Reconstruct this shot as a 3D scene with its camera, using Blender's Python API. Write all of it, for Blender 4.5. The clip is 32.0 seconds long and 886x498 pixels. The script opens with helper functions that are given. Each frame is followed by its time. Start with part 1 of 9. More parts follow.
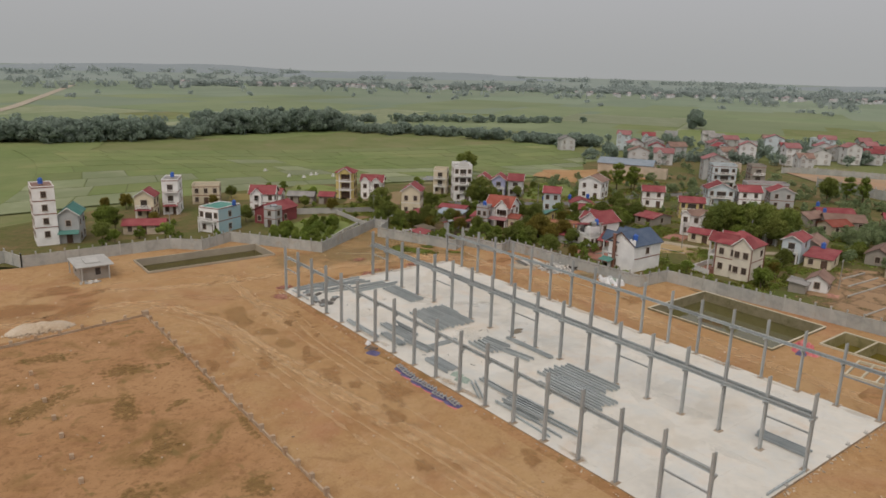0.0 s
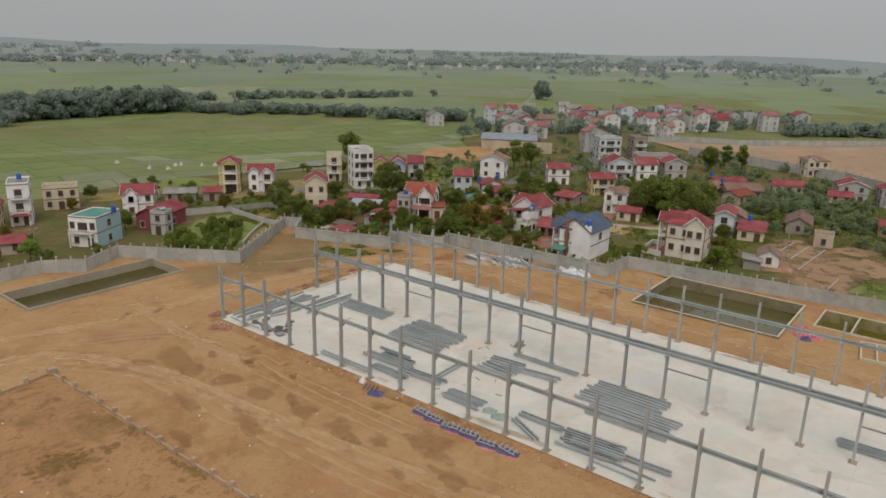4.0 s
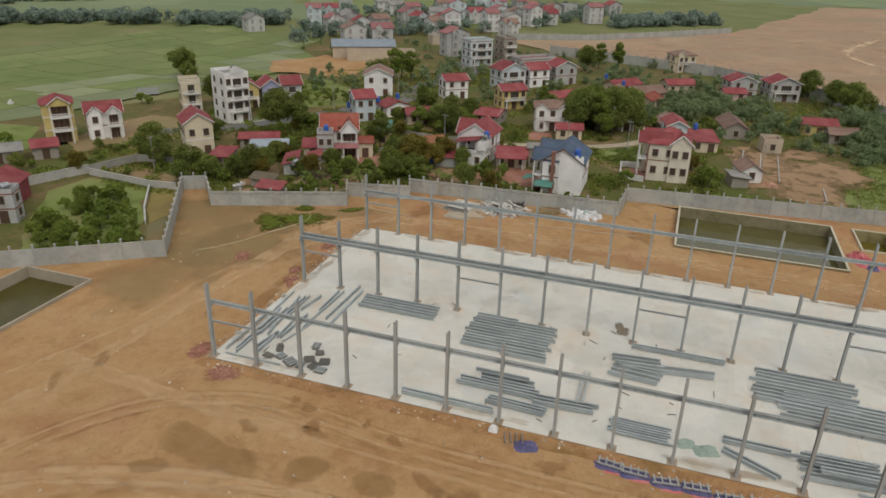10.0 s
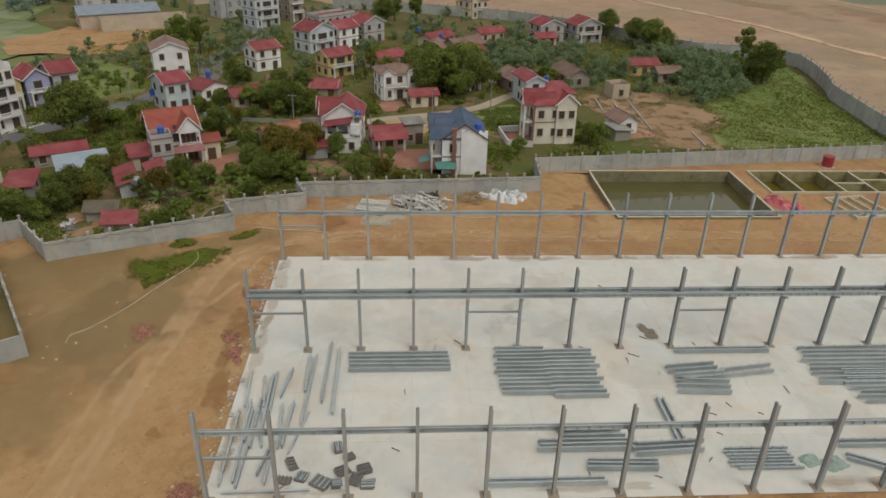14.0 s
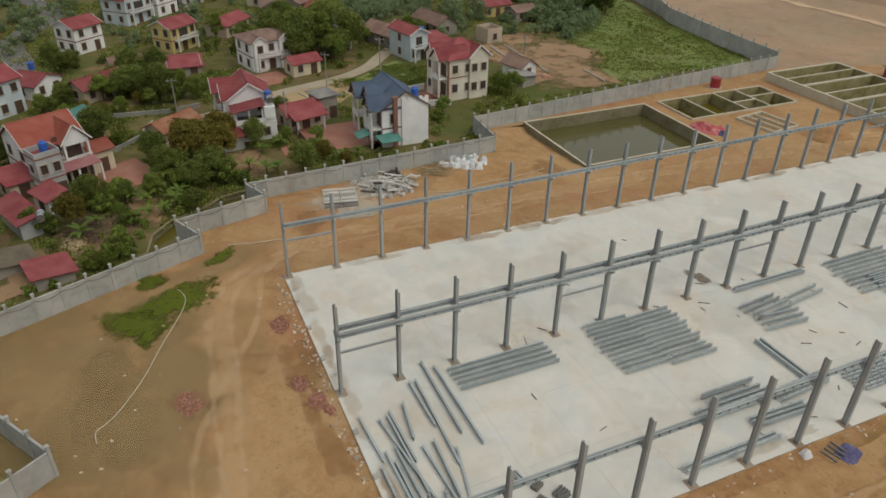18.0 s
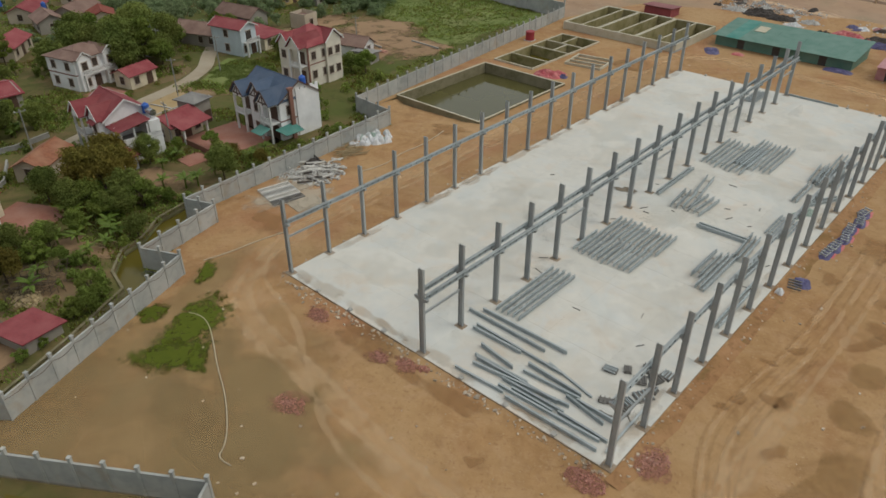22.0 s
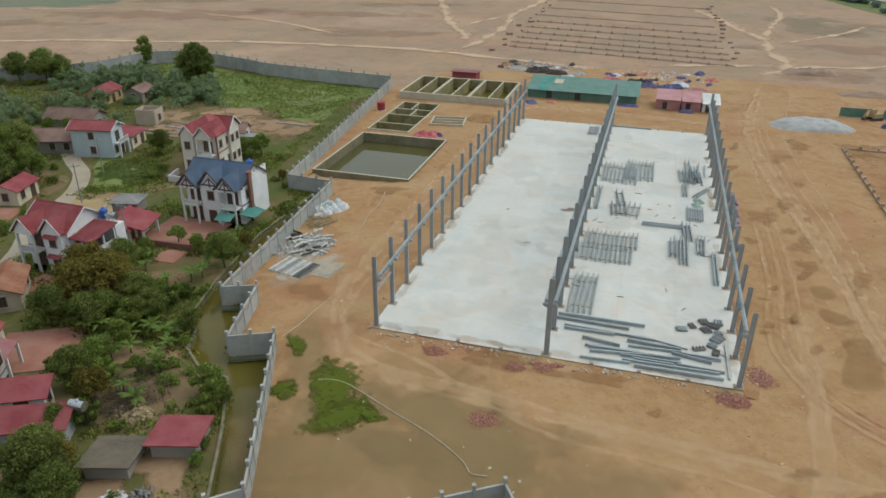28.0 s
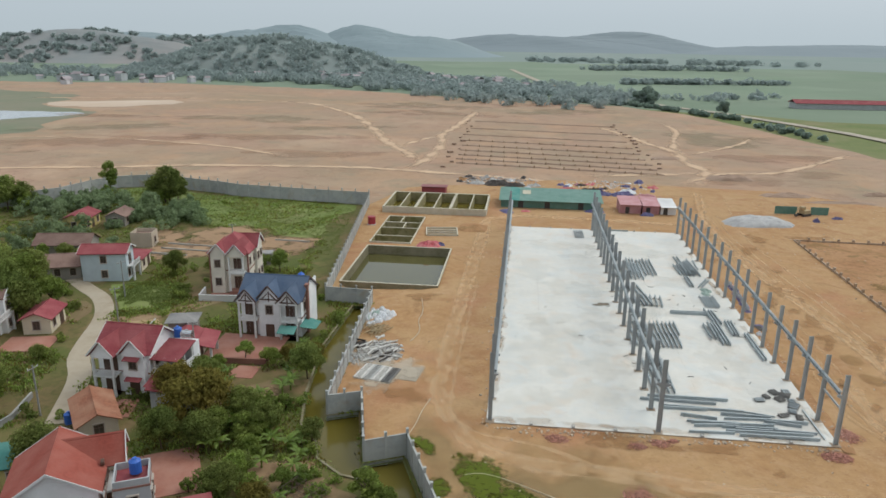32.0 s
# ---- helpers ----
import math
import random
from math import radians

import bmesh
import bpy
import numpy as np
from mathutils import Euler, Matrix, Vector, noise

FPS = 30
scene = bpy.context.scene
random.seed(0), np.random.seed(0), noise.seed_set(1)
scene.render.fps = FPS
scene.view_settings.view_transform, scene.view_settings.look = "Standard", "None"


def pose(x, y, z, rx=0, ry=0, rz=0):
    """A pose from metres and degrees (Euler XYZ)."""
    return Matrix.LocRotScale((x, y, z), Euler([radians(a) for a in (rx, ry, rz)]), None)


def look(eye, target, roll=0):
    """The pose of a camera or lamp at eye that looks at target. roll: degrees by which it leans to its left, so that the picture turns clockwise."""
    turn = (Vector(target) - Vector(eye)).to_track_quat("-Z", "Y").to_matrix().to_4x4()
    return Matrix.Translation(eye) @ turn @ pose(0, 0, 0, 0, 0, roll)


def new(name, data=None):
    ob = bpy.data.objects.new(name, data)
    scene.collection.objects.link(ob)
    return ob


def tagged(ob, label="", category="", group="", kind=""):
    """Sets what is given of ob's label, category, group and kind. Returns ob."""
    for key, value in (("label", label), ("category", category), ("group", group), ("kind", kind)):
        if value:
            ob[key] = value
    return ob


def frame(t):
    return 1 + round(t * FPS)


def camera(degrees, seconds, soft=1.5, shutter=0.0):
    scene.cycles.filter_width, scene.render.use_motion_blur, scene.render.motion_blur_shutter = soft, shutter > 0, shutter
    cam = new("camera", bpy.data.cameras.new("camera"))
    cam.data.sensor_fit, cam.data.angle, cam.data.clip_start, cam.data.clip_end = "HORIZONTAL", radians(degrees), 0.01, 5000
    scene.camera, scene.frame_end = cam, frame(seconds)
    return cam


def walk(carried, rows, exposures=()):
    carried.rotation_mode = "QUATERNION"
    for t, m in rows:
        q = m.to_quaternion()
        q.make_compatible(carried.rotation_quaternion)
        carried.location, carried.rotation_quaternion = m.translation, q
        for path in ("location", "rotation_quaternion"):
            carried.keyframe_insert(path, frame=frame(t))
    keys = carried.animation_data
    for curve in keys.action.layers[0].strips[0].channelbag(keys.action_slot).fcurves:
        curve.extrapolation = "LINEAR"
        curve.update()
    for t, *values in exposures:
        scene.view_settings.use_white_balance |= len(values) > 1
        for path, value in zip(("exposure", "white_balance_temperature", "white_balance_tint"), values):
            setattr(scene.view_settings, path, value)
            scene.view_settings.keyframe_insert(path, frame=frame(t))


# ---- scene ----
cam = camera(64.0, 32.0, soft=1.62)
ROWS = [
    (0, -63.65, -136.56, 47.97, 75.553, -1.571, -37.549),
    (0.5, -64.49, -132.78, 47.93, 75.564, -1.584, -39.701),
    (1, -65.35, -128.87, 47.91, 75.581, -1.557, -41.916),
    (1.5, -66.36, -124.76, 47.97, 75.578, -1.499, -44.118),
    (2, -67.21, -120.44, 47.95, 75.572, -1.417, -45.201),
    (2.5, -67.89, -116.07, 47.91, 75.480, -1.367, -46.199),
    (3, -68.39, -111.72, 47.94, 75.026, -1.324, -47.407),
    (3.5, -68.79, -107.27, 47.94, 74.467, -1.320, -49.287),
    (4, -69.07, -102.72, 47.95, 73.764, -1.379, -51.773),
    (4.5, -69.16, -98.15, 47.95, 72.951, -1.409, -54.265),
    (6.5, -68.35, -80.26, 48.20, 69.574, -1.569, -60.516),
    (7, -67.80, -75.84, 48.18, 68.915, -1.635, -61.561),
    (7.5, -67.05, -71.48, 48.14, 68.377, -1.635, -62.585),
    (8, -66.13, -67.10, 48.10, 67.905, -1.588, -63.652),
    (8.5, -65.03, -62.75, 48.07, 67.430, -1.496, -64.853),
    (9, -63.80, -58.38, 47.94, 66.982, -1.396, -66.214),
    (9.5, -62.49, -54.08, 47.87, 66.520, -1.395, -67.776),
    (10, -61.21, -49.80, 47.76, 66.119, -1.417, -70.737),
    (10.5, -59.77, -45.45, 47.70, 65.721, -1.420, -74.051),
    (11, -58.14, -41.10, 47.71, 65.293, -1.390, -77.184),
    (11.5, -56.30, -36.86, 47.70, 64.846, -1.319, -80.043),
    (12, -54.33, -32.60, 47.74, 64.399, -1.317, -82.615),
    (12.5, -52.14, -28.54, 47.82, 63.945, -1.211, -85.095),
    (13, -49.83, -24.54, 47.88, 63.496, -1.185, -87.598),
    (13.5, -47.42, -20.69, 47.86, 63.038, -1.182, -90.274),
    (14, -44.87, -16.90, 47.84, 62.499, -1.286, -92.930),
    (14.5, -42.20, -13.20, 47.86, 61.998, -1.417, -95.586),
    (16.5, -33.03, 1.77, 47.85, 60.240, -1.408, -105.945),
    (17, -31.39, 5.37, 47.85, 59.737, -1.285, -108.526),
    (17.5, -29.98, 8.86, 47.87, 59.180, -1.061, -111.092),
    (18, -28.70, 12.28, 47.90, 58.616, -0.868, -113.650),
    (18.5, -27.50, 15.66, 48.01, 58.258, -0.609, -116.193),
    (19, -26.36, 19.08, 48.10, 58.123, -0.393, -118.758),
    (19.5, -25.25, 22.51, 48.20, 58.034, -0.240, -121.419),
    (20, -23.99, 26.16, 48.17, 57.993, -0.137, -124.513),
    (20.5, -22.60, 29.74, 48.38, 57.873, -0.028, -128.862),
    (21, -21.13, 33.41, 48.44, 57.813, 0.048, -133.263),
    (21.5, -19.35, 36.97, 48.51, 57.706, 0.028, -135.979),
    (22, -17.50, 40.38, 48.61, 57.599, 0.101, -137.754),
    (22.5, -15.52, 43.69, 48.69, 57.543, 0.136, -139.365),
    (23, -13.50, 46.90, 48.72, 57.489, 0.187, -140.987),
    (23.5, -11.31, 50.01, 48.76, 57.430, 0.217, -143.245),
    (24, -8.95, 53.04, 48.86, 57.335, 0.226, -145.770),
    (24.5, -6.43, 55.98, 48.95, 57.264, 0.155, -148.236),
    (26.5, 4.80, 66.21, 49.56, 60.132, -0.143, -156.713),
    (27, 7.85, 68.49, 49.62, 61.324, -0.276, -159.297),
    (27.5, 10.91, 70.67, 49.62, 62.562, -0.341, -161.800),
    (28, 14.12, 72.74, 49.63, 63.818, -0.451, -163.515),
    (28.5, 17.33, 74.69, 49.57, 65.034, -0.553, -164.754),
    (29, 20.60, 76.50, 49.54, 66.225, -0.659, -165.918),
    (29.5, 23.95, 78.16, 49.51, 67.400, -0.738, -167.020),
    (30, 27.37, 79.64, 49.50, 68.546, -0.774, -168.183),
    (30.5, 30.84, 81.03, 49.51, 69.688, -0.789, -169.379),
    (31, 34.34, 82.37, 49.52, 70.840, -0.787, -170.630),
    (31.5, 37.86, 83.68, 49.54, 72.013, -0.776, -171.958),
    (32, 41.37, 85.03, 49.56, 73.222, -0.761, -173.385),
]
EXPOSURES = [(0.0, 0.04, 6800, 14), (4.0, 0.0, 6750, 12), (10.0, 0.0, 6650, 9), (17.0, -0.08, 6650, 7), (22.0, -0.08, 6400, 6), (25.0, 0.08, 6200, 5), (27.0, 0.15, 6150, 5), (28.2, 0.16, 5880, 2), (29.5, 0.2, 5780, -1), (32.0, 0.35, 5990, 6)]
walk(cam, [(t, pose(x, y, z, rx, ry, rz)) for t, x, y, z, rx, ry, rz in ROWS], EXPOSURES)

from mathutils.geometry import tessellate_polygon

# ---- world, sun ----
SUN_EL, SUN_AZ = 52.0, 235.0
world = bpy.data.worlds.new("overcast_sky")
scene.world = world
world.use_nodes = True
wn, wl = world.node_tree.nodes, world.node_tree.links
wn.clear()
w_out, w_bg = wn.new("ShaderNodeOutputWorld"), wn.new("ShaderNodeBackground")
w_sky = wn.new("ShaderNodeTexSky")
w_sky.sky_type, w_sky.sun_disc = "NISHITA", False
w_sky.sun_elevation, w_sky.sun_rotation = radians(SUN_EL), radians(SUN_AZ)
w_sky.air_density, w_sky.dust_density, w_sky.ozone_density = 1.0, 6.0, 1.0
w_geo, w_sep = wn.new("ShaderNodeTexCoord"), wn.new("ShaderNodeSeparateXYZ")
w_ramp = wn.new("ShaderNodeValToRGB")
w_ramp.color_ramp.elements[0].position, w_ramp.color_ramp.elements[0].color = 0.0, (0.40, 0.43, 0.44, 1)
w_ramp.color_ramp.elements[1].position, w_ramp.color_ramp.elements[1].color = 1.0, (0.78, 0.78, 0.79, 1)
w_mid = w_ramp.color_ramp.elements.new(0.16)
w_mid.color = (0.46, 0.48, 0.51, 1)
w_scale = wn.new("ShaderNodeVectorMath")
w_scale.operation = "SCALE"
w_scale.inputs["Scale"].default_value = 10.0
w_mix = wn.new("ShaderNodeMixRGB")
w_mix.inputs[0].default_value = 0.88
wl.new(w_geo.outputs["Generated"], w_sep.inputs[0])
wl.new(w_sep.outputs["Z"], w_ramp.inputs[0])
wl.new(w_ramp.outputs[0], w_scale.inputs[0])
wl.new(w_sky.outputs[0], w_mix.inputs[1])
wl.new(w_scale.outputs[0], w_mix.inputs[2])
w_side, w_gain, w_glow = wn.new("ShaderNodeVectorMath"), wn.new("ShaderNodeMapRange"), wn.new("ShaderNodeVectorMath")
w_side.operation, w_glow.operation = "DOT_PRODUCT", "SCALE"
w_side.inputs[1].default_value = (-0.45, -0.89, 0.0)
w_gain.inputs[1].default_value, w_gain.inputs[2].default_value, w_gain.inputs[3].default_value, w_gain.inputs[4].default_value = -1.0, 1.0, 0.95, 1.14
wl.new(w_geo.outputs["Generated"], w_side.inputs[0])
wl.new(w_side.outputs["Value"], w_gain.inputs[0])
wl.new(w_mix.outputs[0], w_glow.inputs[0])
wl.new(w_gain.outputs[0], w_glow.inputs["Scale"])
wl.new(w_glow.outputs[0], w_bg.inputs[0])
w_bg.inputs[1].default_value = 0.1
wl.new(w_bg.outputs[0], w_out.inputs[0])

sun = new("sun", bpy.data.lights.new("sun", "SUN"))
sun.data.energy, sun.data.angle, sun.data.color = 1.1, radians(40), (1.0, 0.95, 0.87)
a_el, a_az = radians(SUN_EL), radians(SUN_AZ)
sun.matrix_world = look((60 * math.sin(a_az) * math.cos(a_el), 60 * math.cos(a_az) * math.cos(a_el), 60 * math.sin(a_el)), (0, 0, 0))


# ---- materials ----
def mat(name, c1, c2=None, c3=None, fine=3.0, coarse=0.12, rough=0.85, metal=0.0, bump=0.15, rnd=0.0, island=0.0, rows=0.0, axis="Z", spec=0.3, leaf=0.0, damp=None):
    """Two scales of noise between c1, c2 (grain) and c3 (stains); rnd and island vary pieces; rows adds courses of that height."""
    m = bpy.data.materials.new(name)
    m.use_nodes = True
    n, l = m.node_tree.nodes, m.node_tree.links
    b = n["Principled BSDF"]
    b.inputs["Roughness"].default_value, b.inputs["Metallic"].default_value = rough, metal
    b.inputs["Specular IOR Level"].default_value = spec
    g = n.new("ShaderNodeNewGeometry")
    t1, t2 = n.new("ShaderNodeTexNoise"), n.new("ShaderNodeTexNoise")
    t1.inputs["Scale"].default_value, t1.inputs["Detail"].default_value = fine, 6
    t2.inputs["Scale"].default_value, t2.inputs["Detail"].default_value = coarse, 5
    l.new(g.outputs["Position"], t1.inputs["Vector"])
    l.new(g.outputs["Position"], t2.inputs["Vector"])
    c2 = c2 or tuple(v * 0.8 for v in c1)
    c3 = c3 or tuple(v * 0.7 for v in c1)
    r1, r2 = n.new("ShaderNodeMapRange"), n.new("ShaderNodeMapRange")
    for r, t in ((r1, t1), (r2, t2)):
        r.inputs[1].default_value, r.inputs[2].default_value = 0.35, 0.68
        l.new(t.outputs["Fac"], r.inputs[0])
    mx, my = n.new("ShaderNodeMixRGB"), n.new("ShaderNodeMixRGB")
    mx.inputs[1].default_value, mx.inputs[2].default_value = (*c1, 1), (*c2, 1)
    l.new(r1.outputs[0], mx.inputs[0])
    l.new(mx.outputs[0], my.inputs[1])
    my.inputs[2].default_value = (*c3, 1)
    l.new(r2.outputs[0], my.inputs[0])
    col = my.outputs[0]
    for colour, scale, lo, hi, most in damp or ():
        t3, r3, m3 = n.new("ShaderNodeTexNoise"), n.new("ShaderNodeMapRange"), n.new("ShaderNodeMixRGB")
        t3.inputs["Scale"].default_value, t3.inputs["Detail"].default_value, t3.inputs["Distortion"].default_value = scale, 9, 0.8
        l.new(g.outputs["Position"], t3.inputs["Vector"])
        r3.inputs[1].default_value, r3.inputs[2].default_value, r3.inputs[4].default_value = lo, hi, most
        l.new(t3.outputs["Fac"], r3.inputs[0])
        l.new(r3.outputs[0], m3.inputs[0])
        l.new(col, m3.inputs[1])
        m3.inputs[2].default_value = (*colour, 1)
        col = m3.outputs[0]
    for amount, src in ((rnd, "object"), (island, "island")):
        if amount:
            hsv = n.new("ShaderNodeHueSaturation")
            mr = n.new("ShaderNodeMapRange")
            mr.inputs[3].default_value, mr.inputs[4].default_value = 1 - amount, 1 + amount
            if src == "object":
                o = n.new("ShaderNodeObjectInfo")
                l.new(o.outputs["Random"], mr.inputs[0])
            else:
                l.new(g.outputs["Random Per Island"], mr.inputs[0])
            l.new(mr.outputs[0], hsv.inputs["Value"])
            l.new(col, hsv.inputs["Color"])
            col = hsv.outputs[0]
    l.new(col, b.inputs["Base Color"])
    h = t1.outputs["Fac"]
    if rows:
        tc, sep, ml, fr = n.new("ShaderNodeTexCoord"), n.new("ShaderNodeSeparateXYZ"), n.new("ShaderNodeMath"), n.new("ShaderNodeMath")
        ml.operation, fr.operation = "MULTIPLY", "FRACT"
        ml.inputs[1].default_value = 1 / rows
        l.new(tc.outputs["Object"], sep.inputs[0])
        l.new(sep.outputs[axis], ml.inputs[0])
        l.new(ml.outputs[0], fr.inputs[0])
        ad = n.new("ShaderNodeMath")
        ad.operation = "ADD"
        l.new(fr.outputs[0], ad.inputs[0])
        l.new(h, ad.inputs[1])
        h = ad.outputs[0]
    if bump:
        bp = n.new("ShaderNodeBump")
        bp.inputs["Strength"].default_value, bp.inputs["Distance"].default_value = bump, 0.1
        l.new(h, bp.inputs["Height"])
        l.new(bp.outputs[0], b.inputs["Normal"])
    if leaf:
        tl, mixed = n.new("ShaderNodeBsdfTranslucent"), n.new("ShaderNodeMixShader")
        l.new(col, tl.inputs[0])
        mixed.inputs[0].default_value = leaf
        l.new(b.outputs[0], mixed.inputs[1])
        l.new(tl.outputs[0], mixed.inputs[2])
        l.new(mixed.outputs[0], n["Material Output"].inputs["Surface"])
    return m


def soft_mat(name, c1, c2, fine=1.5, cover=1.0, rough=0.95, ragged=0.5, rim=0.0, grain=0.6):
    """A thin layer on the ground (stain, wheel track, grass film) that thins out raggedly at its edge; the mesh carries the layer's thickness as uv x."""
    m = mat(name, c1, c2, tuple(v * 1.05 for v in c1), fine=fine, rough=rough, bump=0.1)
    n, l = m.node_tree.nodes, m.node_tree.links
    out, b = n["Material Output"], n["Principled BSDF"]
    uv, sep = n.new("ShaderNodeUVMap"), n.new("ShaderNodeSeparateXYZ")
    l.new(uv.outputs[0], sep.inputs[0])
    g, t = n.new("ShaderNodeNewGeometry"), n.new("ShaderNodeTexNoise")
    t.inputs["Scale"].default_value, t.inputs["Detail"].default_value = grain, 8
    l.new(g.outputs["Position"], t.inputs["Vector"])
    mr, ad, cl = n.new("ShaderNodeMapRange"), n.new("ShaderNodeMath"), n.new("ShaderNodeMapRange")
    mr.inputs[1].default_value, mr.inputs[2].default_value = 0.3, 0.7
    mr.inputs[3].default_value, mr.inputs[4].default_value = -ragged, ragged
    l.new(t.outputs["Fac"], mr.inputs[0])
    ad.operation = "ADD"
    l.new(sep.outputs["X"], ad.inputs[0])
    l.new(mr.outputs[0], ad.inputs[1])
    cl.inputs[1].default_value, cl.inputs[2].default_value, cl.inputs[4].default_value = 0.15, 0.85, cover
    l.new(ad.outputs[0], cl.inputs[0])
    if rim:
        ink = n.new("ShaderNodeMapRange")
        base = b.inputs["Base Color"].links[0].from_socket
        ink.inputs[1].default_value, ink.inputs[2].default_value, ink.inputs[3].default_value, ink.inputs[4].default_value = 0.25, 0.75, rim, 0.0
        l.new(ad.outputs[0], ink.inputs[0])
        dk = n.new("ShaderNodeMixRGB")
        l.new(ink.outputs[0], dk.inputs[0])
        l.new(base, dk.inputs[1])
        dk.inputs[2].default_value = (*[v * 0.45 for v in c2], 1)
        l.new(dk.outputs[0], b.inputs["Base Color"])
    tr, mx = n.new("ShaderNodeBsdfTransparent"), n.new("ShaderNodeMixShader")
    l.new(cl.outputs[0], mx.inputs[0])
    l.new(tr.outputs[0], mx.inputs[1])
    l.new(b.outputs[0], mx.inputs[2])
    l.new(mx.outputs[0], out.inputs["Surface"])
    return m


M_EARTH = mat("bare_earth", (0.385, 0.225, 0.10), (0.31, 0.174, 0.073), (0.40, 0.258, 0.125), fine=0.7, coarse=0.07, bump=0.6, rough=1.0,
              damp=[((0.29, 0.15, 0.065), 0.11, 0.52, 0.66, 0.75), ((0.43, 0.275, 0.15), 0.3, 0.52, 0.72, 0.6), ((0.33, 0.135, 0.075), 0.05, 0.56, 0.72, 0.5), ((0.26, 0.145, 0.068), 0.9, 0.52, 0.72, 0.45), ((0.46, 0.30, 0.165), 1.9, 0.54, 0.74, 0.4), ((0.20, 0.105, 0.045), 2.6, 0.58, 0.72, 0.5), ((0.22, 0.12, 0.05), 0.19, 0.60, 0.70, 0.5), ((0.50, 0.36, 0.21), 5.0, 0.60, 0.74, 0.45)])
M_LOT = mat("dark_earth", (0.335, 0.18, 0.08), (0.26, 0.135, 0.06), (0.38, 0.22, 0.105), fine=0.7, coarse=0.08, bump=0.4, rough=1.0,
            damp=[((0.19, 0.115, 0.038), 0.13, 0.52, 0.68, 0.8), ((0.42, 0.235, 0.12), 0.25, 0.54, 0.72, 0.6), ((0.18, 0.09, 0.038), 0.9, 0.52, 0.70, 0.6), ((0.13, 0.10, 0.03), 0.34, 0.60, 0.70, 0.6), ((0.15, 0.075, 0.032), 2.8, 0.57, 0.72, 0.55), ((0.44, 0.28, 0.15), 4.0, 0.60, 0.74, 0.4)])
M_PLAIN = mat("dry_plain", (0.365, 0.24, 0.162), (0.315, 0.202, 0.134), (0.305, 0.224, 0.148), fine=0.12, coarse=0.018, bump=0.2, rough=1.0,
              damp=[((0.26, 0.205, 0.125), 0.014, 0.50, 0.66, 0.5), ((0.41, 0.255, 0.145), 0.04, 0.48, 0.66, 0.5), ((0.25, 0.155, 0.095), 0.09, 0.54, 0.68, 0.45), ((0.44, 0.33, 0.22), 0.025, 0.55, 0.7, 0.45), ((0.23, 0.15, 0.10), 0.3, 0.56, 0.70, 0.5), ((0.24, 0.20, 0.13), 0.045, 0.58, 0.68, 0.6), ((0.47, 0.33, 0.22), 0.6, 0.58, 0.72, 0.4)])
M_GRASS = mat("grass_land", (0.135, 0.165, 0.05), (0.105, 0.135, 0.04), (0.175, 0.18, 0.075), fine=0.5, coarse=0.03, bump=0.4, rough=1.0, damp=[((0.22, 0.18, 0.10), 0.06, 0.55, 0.7, 0.6)])
M_YARD = mat("village_soil", (0.165, 0.112, 0.052), (0.118, 0.102, 0.035), (0.085, 0.106, 0.022), fine=0.35, coarse=0.06, bump=0.5, rough=1.0, damp=[((0.25, 0.155, 0.085), 0.09, 0.54, 0.7, 0.7), ((0.06, 0.075, 0.014), 0.5, 0.52, 0.66, 0.6), ((0.10, 0.07, 0.035), 1.8, 0.54, 0.7, 0.5)])
M_FIELD = mat("weedy_field", (0.165, 0.21, 0.058), (0.142, 0.19, 0.05), (0.19, 0.21, 0.07), fine=0.6, coarse=0.07, bump=0.4, rough=1.0, damp=[((0.22, 0.165, 0.085), 0.06, 0.56, 0.70, 0.6), ((0.085, 0.125, 0.02), 0.12, 0.52, 0.66, 0.6)])
M_SURROUND = mat("window_surround", (0.52, 0.45, 0.38), (0.46, 0.39, 0.33), fine=3.0, bump=0.05)
M_OLIVE = mat("dry_olive_grass", (0.21, 0.165, 0.05), (0.17, 0.14, 0.042), (0.235, 0.185, 0.07), fine=0.8, coarse=0.2, bump=0.4, rough=1.0)
M_SAND = mat("yellow_sand", (0.37, 0.265, 0.13), (0.31, 0.22, 0.105), (0.40, 0.30, 0.165), fine=0.8, coarse=0.15, bump=0.2, rough=1.0)
M_PALESAND = mat("pale_lake_sand", (0.48, 0.37, 0.27), (0.43, 0.325, 0.235), (0.52, 0.42, 0.32), fine=0.3, coarse=0.03, bump=0.1, rough=1.0)
M_BED = mat("garden_soil", (0.22, 0.145, 0.08), (0.165, 0.11, 0.06), (0.17, 0.135, 0.06), fine=0.8, coarse=0.15, bump=0.4, rough=1.0)
M_TAN = mat("tan_soil", (0.305, 0.21, 0.122), (0.25, 0.165, 0.09), (0.22, 0.19, 0.09), fine=0.6, coarse=0.08, bump=0.3, rough=1.0,
            damp=[((0.25, 0.155, 0.09), 0.11, 0.48, 0.66, 0.65), ((0.20, 0.17, 0.07), 0.22, 0.54, 0.7, 0.5)])
M_PADDY = mat("young_rice", (0.145, 0.19, 0.06), (0.125, 0.168, 0.05), (0.175, 0.20, 0.076), fine=0.25, coarse=0.02, bump=0.1, rough=0.9, rnd=0.10, damp=[((0.11, 0.155, 0.045), 0.05, 0.50, 0.66, 0.55), ((0.24, 0.235, 0.10), 0.03, 0.55, 0.70, 0.5)])
